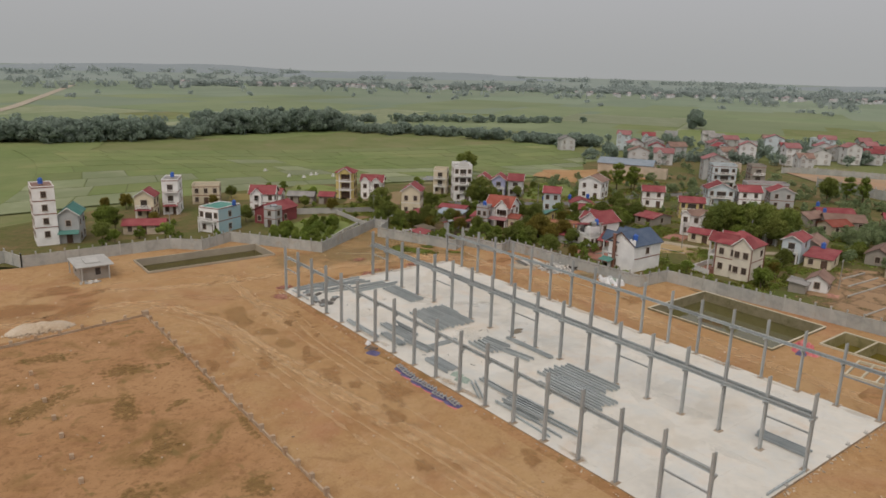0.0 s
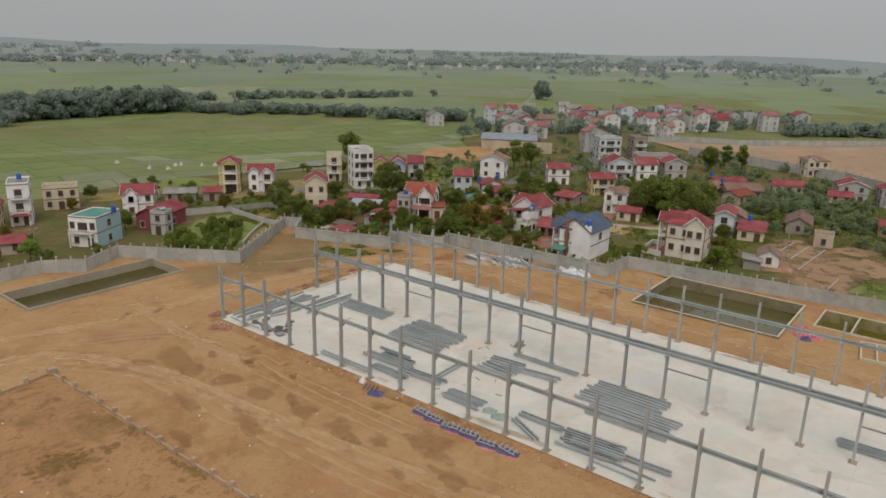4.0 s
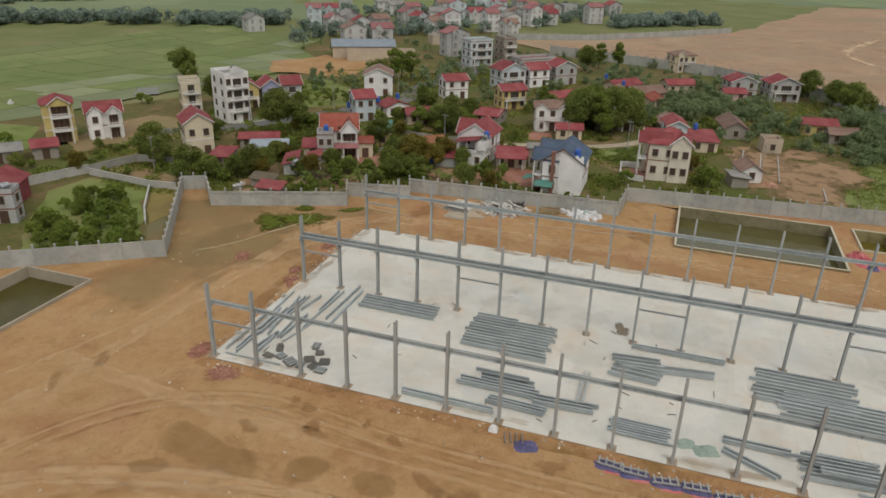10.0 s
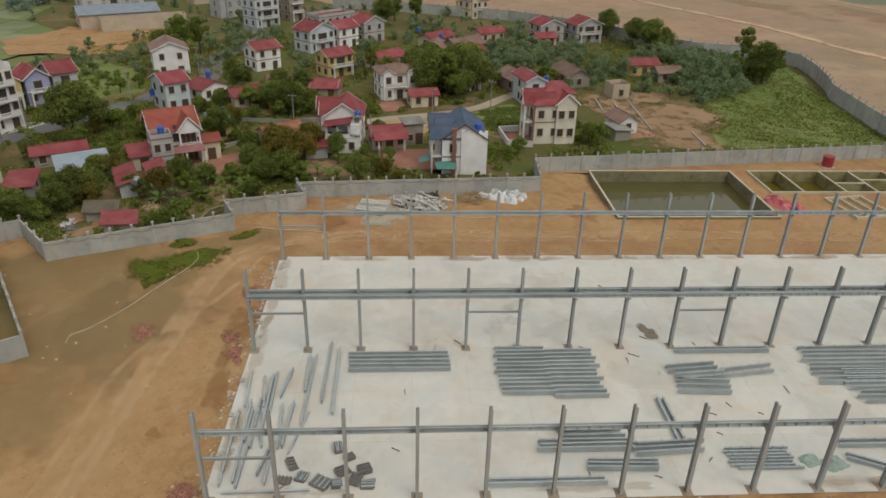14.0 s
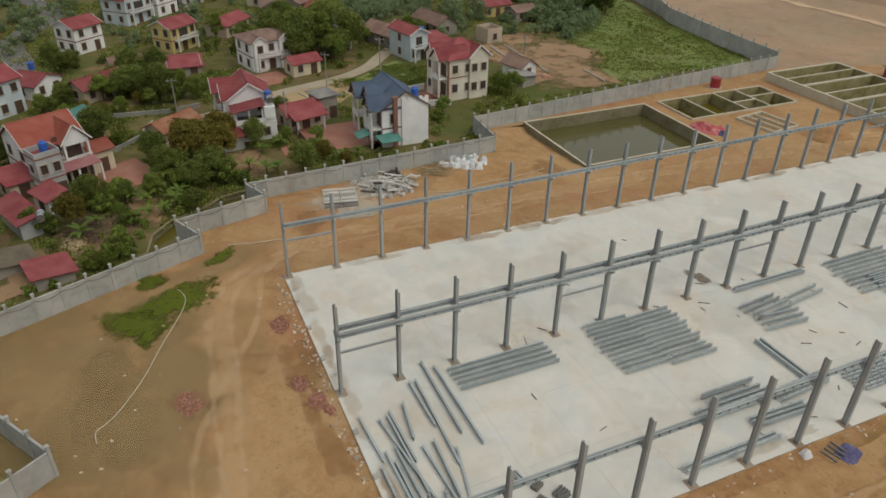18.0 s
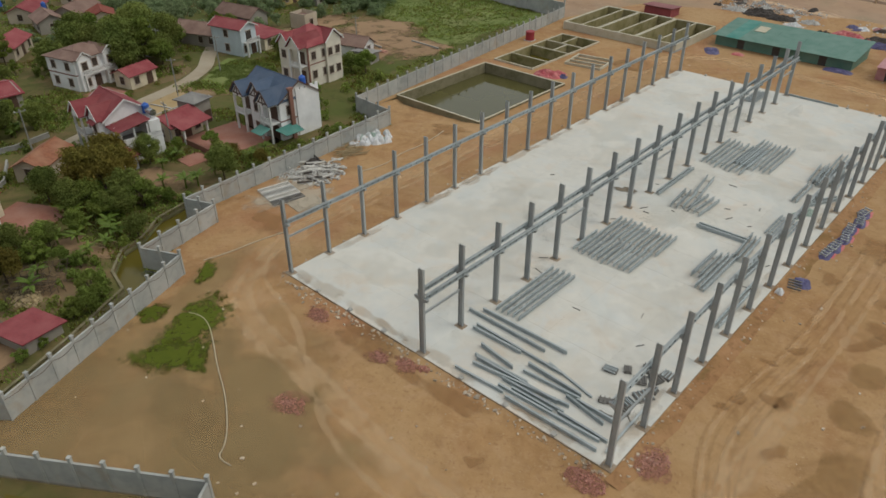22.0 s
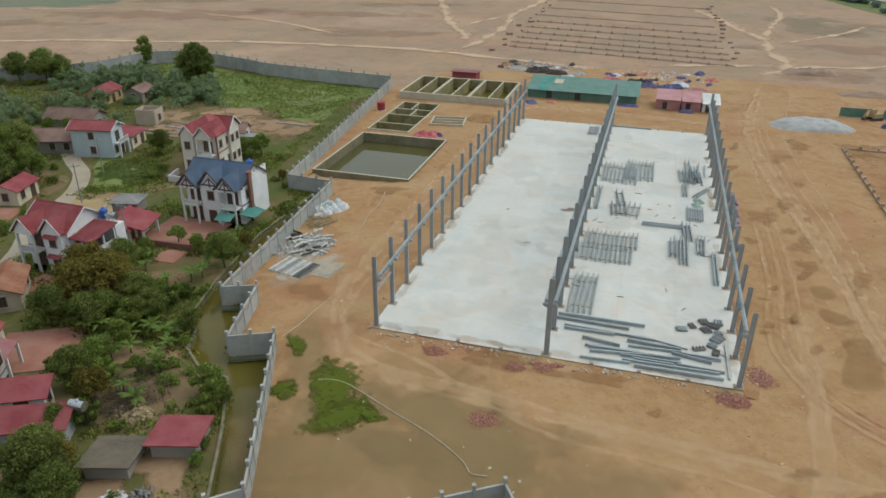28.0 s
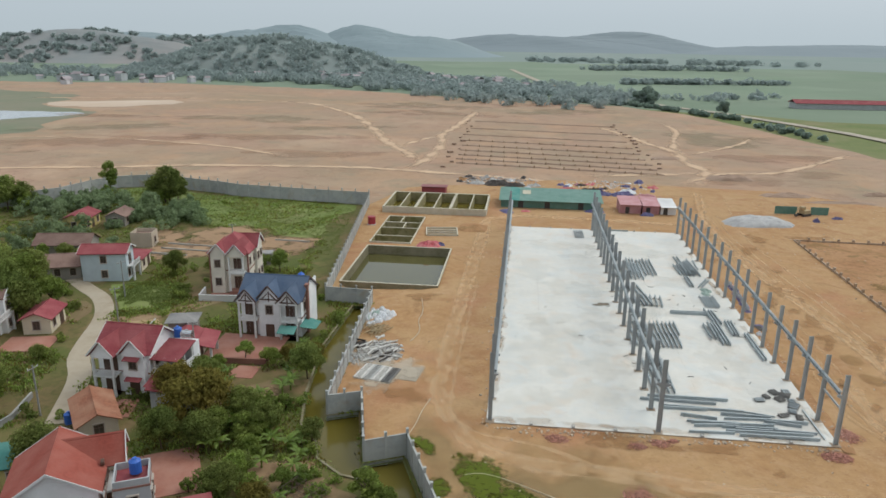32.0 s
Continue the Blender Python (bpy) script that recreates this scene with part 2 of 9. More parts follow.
M_WETPADDY = mat("flooded_rice", (0.16, 0.195, 0.078), (0.143, 0.178, 0.068), (0.185, 0.205, 0.098), fine=0.25, coarse=0.03, bump=0.02, rough=0.5, rnd=0.16, spec=0.2, damp=[((0.26, 0.28, 0.16), 0.06, 0.50, 0.66, 0.6)])
M_BUND = mat("grassy_bund", (0.115, 0.15, 0.045), (0.14, 0.15, 0.055), fine=0.6, bump=0.2)
M_SLAB = mat("floor_concrete", (0.578, 0.556, 0.492), (0.515, 0.50, 0.45), (0.63, 0.605, 0.54), fine=0.9, coarse=0.13, bump=0.03, rough=0.6, rnd=0.018,
             damp=[((0.49, 0.52, 0.505), 0.13, 0.5, 0.68, 0.55), ((0.58, 0.485, 0.38), 0.17, 0.54, 0.70, 0.55), ((0.65, 0.63, 0.565), 0.4, 0.5, 0.7, 0.4), ((0.50, 0.44, 0.36), 0.8, 0.60, 0.72, 0.4), ((0.56, 0.57, 0.55), 0.35, 0.56, 0.62, 0.35)])
M_CONC = mat("grey_concrete", (0.40, 0.395, 0.37), (0.33, 0.33, 0.31), (0.46, 0.45, 0.42), fine=2.0, coarse=0.3, bump=0.15, rough=0.9, rnd=0.08)
M_FENCE = mat("cement_render", (0.375, 0.38, 0.355), (0.315, 0.325, 0.305), (0.42, 0.415, 0.385), fine=1.6, coarse=0.3, bump=0.15, rough=0.9, rnd=0.09,
              damp=[((0.27, 0.285, 0.27), 0.55, 0.5, 0.68, 0.55), ((0.33, 0.27, 0.19), 0.35, 0.56, 0.72, 0.5)])
M_OLDCONC = mat("weathered_concrete", (0.27, 0.265, 0.245), (0.20, 0.20, 0.185), (0.32, 0.31, 0.28), fine=2.0, coarse=0.25, bump=0.2, rough=0.95, rnd=0.08)
M_TANK = mat("tank_concrete", (0.50, 0.455, 0.335), (0.42, 0.375, 0.265), (0.53, 0.49, 0.39), fine=1.5, coarse=0.3, bump=0.1)
# Moss colour, darkened further to paint the shade deep in the tanks.
M_SHADEMOSS = mat("shaded_mossy_tank_wall", (0.27, 0.23, 0.105), (0.19, 0.165, 0.065), (0.33, 0.285, 0.16), fine=1.2, coarse=0.3, bump=0.1, damp=[((0.12, 0.115, 0.035), 0.5, 0.5, 0.68, 0.6)])
M_NET = mat("faded_green_netting", (0.36, 0.44, 0.38), (0.29, 0.37, 0.31), fine=3.0, bump=0.3)
M_STEEL = mat("grey_steel_paint", (0.325, 0.345, 0.34), (0.29, 0.31, 0.305), (0.365, 0.37, 0.36), fine=4.0, coarse=0.5, bump=0.03, rough=0.5, rnd=0.10)
M_BEAM = mat("primed_steel", (0.34, 0.38, 0.385), (0.295, 0.33, 0.335), (0.39, 0.42, 0.42), fine=4.0, coarse=0.6, bump=0.03, rough=0.5, rnd=0.14)
M_BLOCK = mat("lot_wall_block", (0.40, 0.285, 0.18), (0.28, 0.19, 0.12), (0.42, 0.33, 0.24), fine=2.0, coarse=0.4, bump=0.3, rnd=0.1)
M_BRICK = mat("red_brick", (0.36, 0.165, 0.125), (0.30, 0.13, 0.098), (0.42, 0.235, 0.18), fine=3.0, bump=0.2, rnd=0.15, island=0.2)
M_WATER = mat("green_water", (0.12, 0.095, 0.014), (0.10, 0.08, 0.012), (0.14, 0.115, 0.025), fine=0.4, coarse=0.1, bump=0.01, rough=0.12, spec=0.25)
M_GREYWATER = mat("pond_water", (0.10, 0.092, 0.032), (0.09, 0.083, 0.03), (0.085, 0.078, 0.028), fine=0.3, coarse=0.1, bump=0.004, rough=0.06, spec=0.5)
M_DEEPWATER = mat("dark_pool_water", (0.085, 0.073, 0.018), (0.07, 0.06, 0.014), fine=0.3, bump=0.01, rough=0.2, spec=0.2)
# The lake's base colour itself is a pale grey.
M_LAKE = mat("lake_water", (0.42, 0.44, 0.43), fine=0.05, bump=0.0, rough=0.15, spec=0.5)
M_STONE = mat("pond_stonework", (0.21, 0.18, 0.105), (0.13, 0.12, 0.06), (0.25, 0.22, 0.14), fine=1.8, coarse=0.4, bump=0.6)
M_ROAD = mat("concrete_road", (0.42, 0.365, 0.28), (0.36, 0.31, 0.235), fine=1.0, coarse=0.1, bump=0.1)
M_LANE = mat("dusty_lane", (0.36, 0.30, 0.215), (0.30, 0.245, 0.17), (0.39, 0.335, 0.25), fine=1.0, coarse=0.15, bump=0.1)
M_ASPHALT = mat("asphalt", (0.13, 0.13, 0.125), (0.10, 0.10, 0.10), (0.18, 0.17, 0.16), fine=1.0, coarse=0.1, bump=0.1)
M_COURT = mat("red_paving", (0.33, 0.145, 0.10), (0.28, 0.115, 0.08), (0.36, 0.19, 0.14), fine=2.0, coarse=0.3, bump=0.1)
# Leaf tones are lifted; they carry part of the village haze.
M_LEAF = [mat("foliage_" + k, a, b, c, fine=0.8, coarse=0.15, bump=0.0, rough=0.7, rnd=0.25, island=0.5, leaf=0.6, spec=0.04) for k, a, b, c in (
    ("deep", (0.195, 0.24, 0.068), (0.155, 0.20, 0.054), (0.23, 0.255, 0.072)),
    ("mid", (0.225, 0.30, 0.07), (0.185, 0.255, 0.058), (0.265, 0.31, 0.075)),
    ("olive", (0.225, 0.195, 0.05), (0.18, 0.165, 0.04), (0.26, 0.205, 0.052)))]
# Leaf colours for distant trees have the air's haze mixed in.
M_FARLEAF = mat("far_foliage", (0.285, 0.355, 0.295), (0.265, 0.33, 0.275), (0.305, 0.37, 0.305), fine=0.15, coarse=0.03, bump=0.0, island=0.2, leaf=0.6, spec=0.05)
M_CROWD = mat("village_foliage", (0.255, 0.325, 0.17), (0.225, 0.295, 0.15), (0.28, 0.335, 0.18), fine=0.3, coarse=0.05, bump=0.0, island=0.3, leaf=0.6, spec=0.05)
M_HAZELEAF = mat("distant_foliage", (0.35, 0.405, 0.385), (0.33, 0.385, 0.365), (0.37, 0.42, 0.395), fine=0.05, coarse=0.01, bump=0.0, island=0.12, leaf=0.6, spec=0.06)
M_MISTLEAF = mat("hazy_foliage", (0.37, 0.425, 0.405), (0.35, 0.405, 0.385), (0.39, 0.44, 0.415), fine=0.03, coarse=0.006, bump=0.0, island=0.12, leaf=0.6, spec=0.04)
# Distant village walls and roofs: greyed so the colour holds the haze.
M_FARWALL = mat("hazed_wall", (0.58, 0.585, 0.59), (0.52, 0.52, 0.53), fine=0.3, bump=0.0, rnd=0.15)
# White of the far houses, dulled in the colour as haze.
M_HAZEWALL = mat("hazed_pale_wall", (0.60, 0.60, 0.595), (0.52, 0.52, 0.515), (0.49, 0.485, 0.48), fine=0.6, coarse=0.2, bump=0.0, rnd=0.15)
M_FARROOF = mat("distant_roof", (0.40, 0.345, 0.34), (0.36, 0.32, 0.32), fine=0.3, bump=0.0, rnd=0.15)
M_BANANA = mat("banana_leaf", (0.13, 0.21, 0.03), (0.10, 0.165, 0.024), (0.17, 0.22, 0.04), fine=1.5, bump=0.0, rough=0.5, rnd=0.25, leaf=0.35)
M_BARK = mat("bark", (0.12, 0.09, 0.06), (0.08, 0.06, 0.04), fine=4.0, bump=0.4)
M_LAWN = mat("short_turf", (0.115, 0.135, 0.005), (0.085, 0.105, 0.004), fine=1.0, bump=0.0, island=0.25, leaf=0.35, spec=0.03)
M_TURF = mat("turf", (0.20, 0.25, 0.07), (0.175, 0.22, 0.06), fine=1.0, bump=0.0, island=0.2, leaf=0.5, spec=0.06)
M_ROOF = {k: mat("roof_" + k, a, b, c, fine=2.5, coarse=0.35, bump=0.35, rough=0.85, rows=0.28, rnd=0.14, spec=0.18) for k, a, b, c in (
    ("red", (0.235, 0.052, 0.058), (0.185, 0.042, 0.048), (0.27, 0.085, 0.085)),
    ("orange", (0.255, 0.066, 0.046), (0.21, 0.053, 0.037), (0.275, 0.095, 0.07)),
    ("clay", (0.27, 0.115, 0.065), (0.19, 0.075, 0.045), (0.30, 0.16, 0.10)),
    ("brown", (0.21, 0.13, 0.105), (0.16, 0.10, 0.08), (0.26, 0.175, 0.14)),
    ("blue", (0.082, 0.115, 0.175), (0.066, 0.095, 0.145), (0.105, 0.135, 0.19)),
    ("teal", (0.07, 0.22, 0.19), (0.055, 0.18, 0.155), (0.12, 0.25, 0.21)),
    ("grey", (0.22, 0.21, 0.20), (0.16, 0.155, 0.15), (0.28, 0.27, 0.25)),
    # red paled and greyed: haze over the far roofs mixed in
    ("faded", (0.275, 0.115, 0.118), (0.23, 0.095, 0.10), (0.31, 0.155, 0.15)),
    ("thatch", (0.13, 0.11, 0.08), (0.085, 0.07, 0.05), (0.17, 0.14, 0.10)),
    ("slate", (0.24, 0.29, 0.33), (0.20, 0.25, 0.29), (0.28, 0.32, 0.36)))}
M_PAINT = {k: mat("render_" + k, a, tuple(v * 0.93 for v in a), tuple(v * 0.80 for v in a), fine=1.5, coarse=0.35, bump=0.04, rough=0.85, rnd=0.05) for k, a in (
    ("white", (0.83, 0.825, 0.81)), ("cream", (0.66, 0.58, 0.43)), ("yellow", (0.62, 0.50, 0.20)), ("grey", (0.43, 0.435, 0.43)),
    ("ice", (0.56, 0.63, 0.66)), ("blue", (0.22, 0.34, 0.46)), ("pink", (0.58, 0.42, 0.40)), ("lilac", (0.40, 0.42, 0.60)), ("beige", (0.52, 0.44, 0.34)), ("raw", (0.33, 0.30, 0.26)), ("ivory", (0.74, 0.685, 0.575)), ("maroon", (0.27, 0.07, 0.075)))}
M_SKYPAINT = mat("sky_blue_render", (0.33, 0.50, 0.55), (0.29, 0.45, 0.50), (0.36, 0.48, 0.50), fine=1.5, coarse=0.3, bump=0.04, rough=0.85)
M_TRIM = mat("reddish_trim", (0.30, 0.15, 0.11), fine=3.0, bump=0.05)
M_WHITE = mat("white_trim", (0.76, 0.75, 0.72), (0.70, 0.69, 0.66), fine=3.0, bump=0.02)
M_FRAME = mat("dark_window_wood", (0.13, 0.08, 0.058), (0.10, 0.062, 0.045), fine=5.0, bump=0.05, rough=0.5)
M_PANE = mat("dark_glass", (0.085, 0.07, 0.06), (0.06, 0.052, 0.047), fine=0.5, bump=0.0, rough=0.15, spec=0.5)
M_BLUE = mat("blue_plastic", (0.05, 0.14, 0.48), (0.04, 0.11, 0.40), fine=3.0, bump=0.02, rough=0.4)
M_STAINLESS = mat("stainless_tank", (0.62, 0.63, 0.63), (0.52, 0.53, 0.53), fine=3.0, bump=0.0, rough=0.25, metal=0.9)
M_REDPAINT = mat("red_paint", (0.38, 0.05, 0.06), (0.30, 0.04, 0.05), fine=3.0, bump=0.05, rough=0.5)
M_TARP = mat("blue_tarpaulin", (0.085, 0.08, 0.175), (0.06, 0.055, 0.125), (0.125, 0.115, 0.22), fine=2.0, coarse=0.8, bump=0.2, rough=0.55)
M_REDTARP = mat("red_tarpaulin", (0.50, 0.10, 0.12), (0.42, 0.08, 0.10), (0.55, 0.22, 0.20), fine=2.0, coarse=0.8, bump=0.2, rough=0.6)
M_SACK = mat("white_sacks", (0.70, 0.70, 0.69), (0.56, 0.56, 0.56), (0.50, 0.51, 0.52), fine=2.5, bump=0.2, rough=0.7, island=0.2, rnd=0.2)
M_RUBBLE = mat("grey_rubble", (0.40, 0.39, 0.37), (0.30, 0.29, 0.27), (0.46, 0.44, 0.40), fine=3.0, bump=0.3, island=0.35)
M_CLOD = mat("earth_clods", (0.43, 0.34, 0.24), (0.34, 0.24, 0.15), (0.50, 0.43, 0.34), fine=3.0, bump=0.3, island=0.35)
M_GRAVEL = mat("grey_gravel", (0.36, 0.35, 0.335), (0.28, 0.27, 0.26), (0.42, 0.41, 0.39), fine=3.5, coarse=0.5, bump=0.8, island=0.35)
M_STRAW = mat("bamboo_poles", (0.42, 0.33, 0.19), (0.34, 0.26, 0.14), fine=3.0, bump=0.1, island=0.25)
M_HOSE = mat("pale_hose", (0.60, 0.52, 0.38), (0.50, 0.42, 0.30), fine=3.0, bump=0.0, rough=0.6)
M_DARK = mat("dark_scrap", (0.07, 0.06, 0.055), (0.10, 0.085, 0.07), fine=2.0, bump=0.3)
M_GREENSHEET = mat("green_sheet", (0.10, 0.205, 0.16), (0.085, 0.175, 0.135), (0.14, 0.235, 0.19), fine=2.0, coarse=0.4, bump=0.1, rough=0.55)
M_PINKSHEET = mat("faded_red_sheet", (0.42, 0.19, 0.19), (0.36, 0.15, 0.16), (0.48, 0.27, 0.27), fine=2.0, coarse=0.4, bump=0.1, rough=0.55)
# Hill and ridge colours are greyed and blued to paint in haze.
M_HILL = mat("hazed_wooded_hill", (0.185, 0.22, 0.205), (0.165, 0.20, 0.185), (0.205, 0.23, 0.21), fine=0.05, coarse=0.008, bump=0.3, rough=1.0)
M_BROWNHILL = mat("hazed_cleared_hill", (0.225, 0.235, 0.225), (0.20, 0.22, 0.215), (0.275, 0.245, 0.225), fine=0.03, coarse=0.006, bump=0.2, rough=1.0)
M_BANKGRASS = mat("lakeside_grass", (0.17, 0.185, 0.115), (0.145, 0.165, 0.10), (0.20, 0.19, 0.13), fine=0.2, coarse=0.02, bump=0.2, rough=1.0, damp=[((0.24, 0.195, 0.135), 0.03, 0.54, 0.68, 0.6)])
M_RIDGE = mat("hazed_ridge", (0.225, 0.275, 0.285), (0.215, 0.265, 0.275), (0.24, 0.285, 0.29), fine=0.01, coarse=0.002, bump=0.0, rough=1.0)
M_FARRIDGE = mat("hazed_far_ridge", (0.215, 0.25, 0.262), (0.205, 0.24, 0.252), (0.225, 0.26, 0.268), fine=0.01, coarse=0.002, bump=0.0, rough=1.0)
# Far rice and plain greens: haze is painted into these base colours.
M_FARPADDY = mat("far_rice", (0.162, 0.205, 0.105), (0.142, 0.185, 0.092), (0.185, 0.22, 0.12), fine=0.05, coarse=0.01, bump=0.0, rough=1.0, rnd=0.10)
M_PALEFIELD = mat("hazed_rice", (0.175, 0.225, 0.15), (0.155, 0.205, 0.135), (0.195, 0.235, 0.165), fine=0.03, coarse=0.006, bump=0.0, rough=1.0, rnd=0.08)
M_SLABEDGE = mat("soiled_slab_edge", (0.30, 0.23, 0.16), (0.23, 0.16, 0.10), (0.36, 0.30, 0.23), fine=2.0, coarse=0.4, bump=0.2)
M_FARPLAIN = mat("hazed_far_fields", (0.20, 0.245, 0.215), (0.185, 0.23, 0.20), (0.22, 0.255, 0.225), fine=0.012, coarse=0.003, bump=0.0, rough=1.0)


# ---- mesh helpers ----
class MB:
    """Collects the corners and faces of one part."""

    def __init__(self):
        self.v, self.f, self.uv = [], [], {}

    def add(self, vs, fs):
        k = len(self.v)
        self.v.extend(tuple(p) for p in vs)
        self.f.extend(tuple(i + k for i in q) for q in fs)
        return self

    def box(self, x0, y0, z0, x1, y1, z1, m=None):
        vs = [Vector(p) for p in ((x0, y0, z0), (x1, y0, z0), (x1, y1, z0), (x0, y1, z0), (x0, y0, z1), (x1, y0, z1), (x1, y1, z1), (x0, y1, z1))]
        if m is not None:
            vs = [m @ p for p in vs]
        return self.add(vs, ((3, 2, 1, 0), (4, 5, 6, 7), (0, 1, 5, 4), (1, 2, 6, 5), (2, 3, 7, 6), (3, 0, 4, 7)))

    def beam(self, p, q, w, h):
        """A bar of width w and height h from p to q (its lower middle line)."""
        p, q = Vector(p), Vector(q)
        d = q - p
        s = Vector((-d.y, d.x, 0))
        s = s.normalized() * w / 2 if s.length > 1e-6 else Vector((w / 2, 0, 0))
        u = d.cross(s).normalized() * h if s.length else Vector((0, 0, h))
        if u.z < 0:
            u = -u
        vs = [p - s, p + s, q + s, q - s, p - s + u, p + s + u, q + s + u, q - s + u]
        return self.add(vs, ((0, 1, 2, 3), (7, 6, 5, 4), (0, 4, 5, 1), (1, 5, 6, 2), (2, 6, 7, 3), (3, 7, 4, 0)))

    def cyl(self, p, q, r0, r1=None, n=8):
        r1 = r0 if r1 is None else r1
        p, q = Vector(p), Vector(q)
        d = (q - p).normalized()
        a = d.orthogonal().normalized()
        b = d.cross(a)
        vs = []
        for c, r in ((p, r0), (q, r1)):
            vs += [c + (a * math.cos(2 * math.pi * i / n) + b * math.sin(2 * math.pi * i / n)) * r for i in range(n)]
        fs = [(i, (i + 1) % n, n + (i + 1) % n, n + i) for i in range(n)] + [tuple(range(n - 1, -1, -1)), tuple(range(n, 2 * n))]
        return self.add(vs, fs)

    def prism(self, poly, z0, z1):
        n = len(poly)
        vs = [(x, y, z0) for x, y in poly] + [(x, y, z1) for x, y in poly]
        return self.add(vs, [tuple(range(n - 1, -1, -1)), tuple(range(n, 2 * n))] + [(i, (i + 1) % n, n + (i + 1) % n, n + i) for i in range(n)])

    def slab(self, a, b, c, d, t):
        """A plate of thickness t under the four upper corners a, b, c, d."""
        a, b, c, d = (Vector(p) for p in (a, b, c, d))
        u = (b - a).cross(d - a).normalized() * t
        if u.z < 0:
            u = -u
        return self.add([a, b, c, d, a - u, b - u, c - u, d - u], ((0, 1, 2, 3), (7, 6, 5, 4), (0, 4, 5, 1), (1, 5, 6, 2), (2, 6, 7, 3), (3, 7, 4, 0)))

    def mesh(self, name):
        me = bpy.data.meshes.new(name)
        me.from_pydata(self.v, [], self.f)
        if self.uv:
            layer = me.uv_layers.new(name="UVMap")
            for loop in me.loops:
                layer.data[loop.index].uv = (self.uv.get(loop.vertex_index, 0.0), 0.0)
        me.update()
        return me


def part(name, mb, material, parent=None, label="", m=None):
    me = mb.mesh(name) if isinstance(mb, MB) else mb
    if not me.materials and material is not None:
        me.materials.append(material)
    ob = new(name, me)
    if parent is not None:
        ob.parent = parent
    if m is not None:
        ob.matrix_basis = m
    if label:
        tagged(ob, label)
    return ob


def thing(name, label, category, x=0.0, y=0.0, z=0.0, yaw=0.0, group="", kind=""):
    ob = new(name)
    ob.empty_display_size = 0.3
    ob.matrix_basis = pose(x, y, z, 0, 0, yaw)
    return tagged(ob, label, category, group, kind)


def flat(poly, z, wobble=0.0, step=8.0, seed=0, holes=()):
    """A level sheet with an uneven outline, and holes cut through it."""
    rng = random.Random(seed)
    pts = []
    n = len(poly)
    for i in range(n):
        a, b = Vector(poly[i]), Vector(poly[(i + 1) % n])
        k = max(1, int((b - a).length / step))
        for j in range(k):
            p = a.lerp(b, j / k)
            pts.append((p.x + rng.uniform(-wobble, wobble), p.y + rng.uniform(-wobble, wobble)))
    mb = MB()
    if holes:
        loops = [[Vector((x, y, z)) for x, y in line] for line in (pts, *holes)]
        mb.add([p for line in loops for p in line], tessellate_polygon(loops))
        mb.f = [q if (Vector(mb.v[q[1]]) - Vector(mb.v[q[0]])).cross(Vector(mb.v[q[2]]) - Vector(mb.v[q[0]])).z > 0 else q[::-1] for q in mb.f]
    else:
        mb.add([(x, y, z) for x, y in pts], [tuple(range(len(pts)))])
    return mb


def inside(x, y, poly):
    c, j = False, len(poly) - 1
    for i in range(len(poly)):
        (xi, yi), (xj, yj) = poly[i], poly[j]
        if (yi > y) != (yj > y) and x < (xj - xi) * (y - yi) / (yj - yi) + xi:
            c = not c
        j = i
    return c


def ribbon(pts, width, z, step=2.0, soft=True):
    """A level band along a smooth line; uv x is 1 in its middle and 0 at its edges."""
    line = []
    P = [Vector((*p, 0)) for p in pts]
    P = [P[0] * 2 - P[1]] + P + [P[-1] * 2 - P[-2]]
    for i in range(1, len(P) - 2):
        k = max(2, int((P[i + 1] - P[i]).length / step))
        for j in range(k):
            t = j / k
            a, b, c, d = P[i - 1], P[i], P[i + 1], P[i + 2]
            line.append(0.5 * ((2 * b) + (c - a) * t + (2 * a - 5 * b + 4 * c - d) * t * t + (3 * b - a - 3 * c + d) * t ** 3))
    line.append(P[-2])
    mb = MB()
    cols = (-0.5, 0.0, 0.5)
    for i, p in enumerate(line):
        d = (line[min(i + 1, len(line) - 1)] - line[max(i - 1, 0)]).normalized()
        s = Vector((-d.y, d.x, 0))
        for c in cols:
            q = p + s * c * width
            mb.v.append((q.x, q.y, z))
            end = min(i, len(line) - 1 - i) / 3
            mb.uv[len(mb.v) - 1] = (1.0 if c == 0 else 0.0) * min(1, end) if soft else 1.0
    for i in range(len(line) - 1):
        for j in range(2):
            mb.f.append((3 * i + j, 3 * i + j + 1, 3 * i + j + 4, 3 * i + j + 3))
    return mb


def blot(x, y, rx, ry, yaw, z, seed=0, n=26):
    """A lobed uneven patch; uv x is 1 inside and 0 at the rim."""
    rng = random.Random(seed)
    ph = [rng.uniform(0, 6.28) for _ in range(4)]
    mb = MB()
    mb.v.append((x, y, z))
    mb.uv[0] = 1.0
    c, s = math.cos(radians(yaw)), math.sin(radians(yaw))
    for ring, val in ((0.35, 1.0), (0.72, 0.7), (1.15, 0.0)):
        for i in range(n):
            a = 2 * math.pi * i / n
            k = ring * (1 + 0.2 * math.sin(2 * a + ph[0]) + 0.16 * math.sin(3 * a + ph[1]) + 0.1 * math.sin(5 * a + ph[2]))
            u, v = rx * k * math.cos(a), ry * k * math.sin(a)
            mb.v.append((x + u * c - v * s, y + u * s + v * c, z))
            mb.uv[len(mb.v) - 1] = val
    for i in range(n):
        j = (i + 1) % n
        mb.f.append((0, 1 + i, 1 + j))
        for r in (1, 1 + n):
            mb.f.append((r + i, r + n + i, r + n + j, r + j))
    return mb


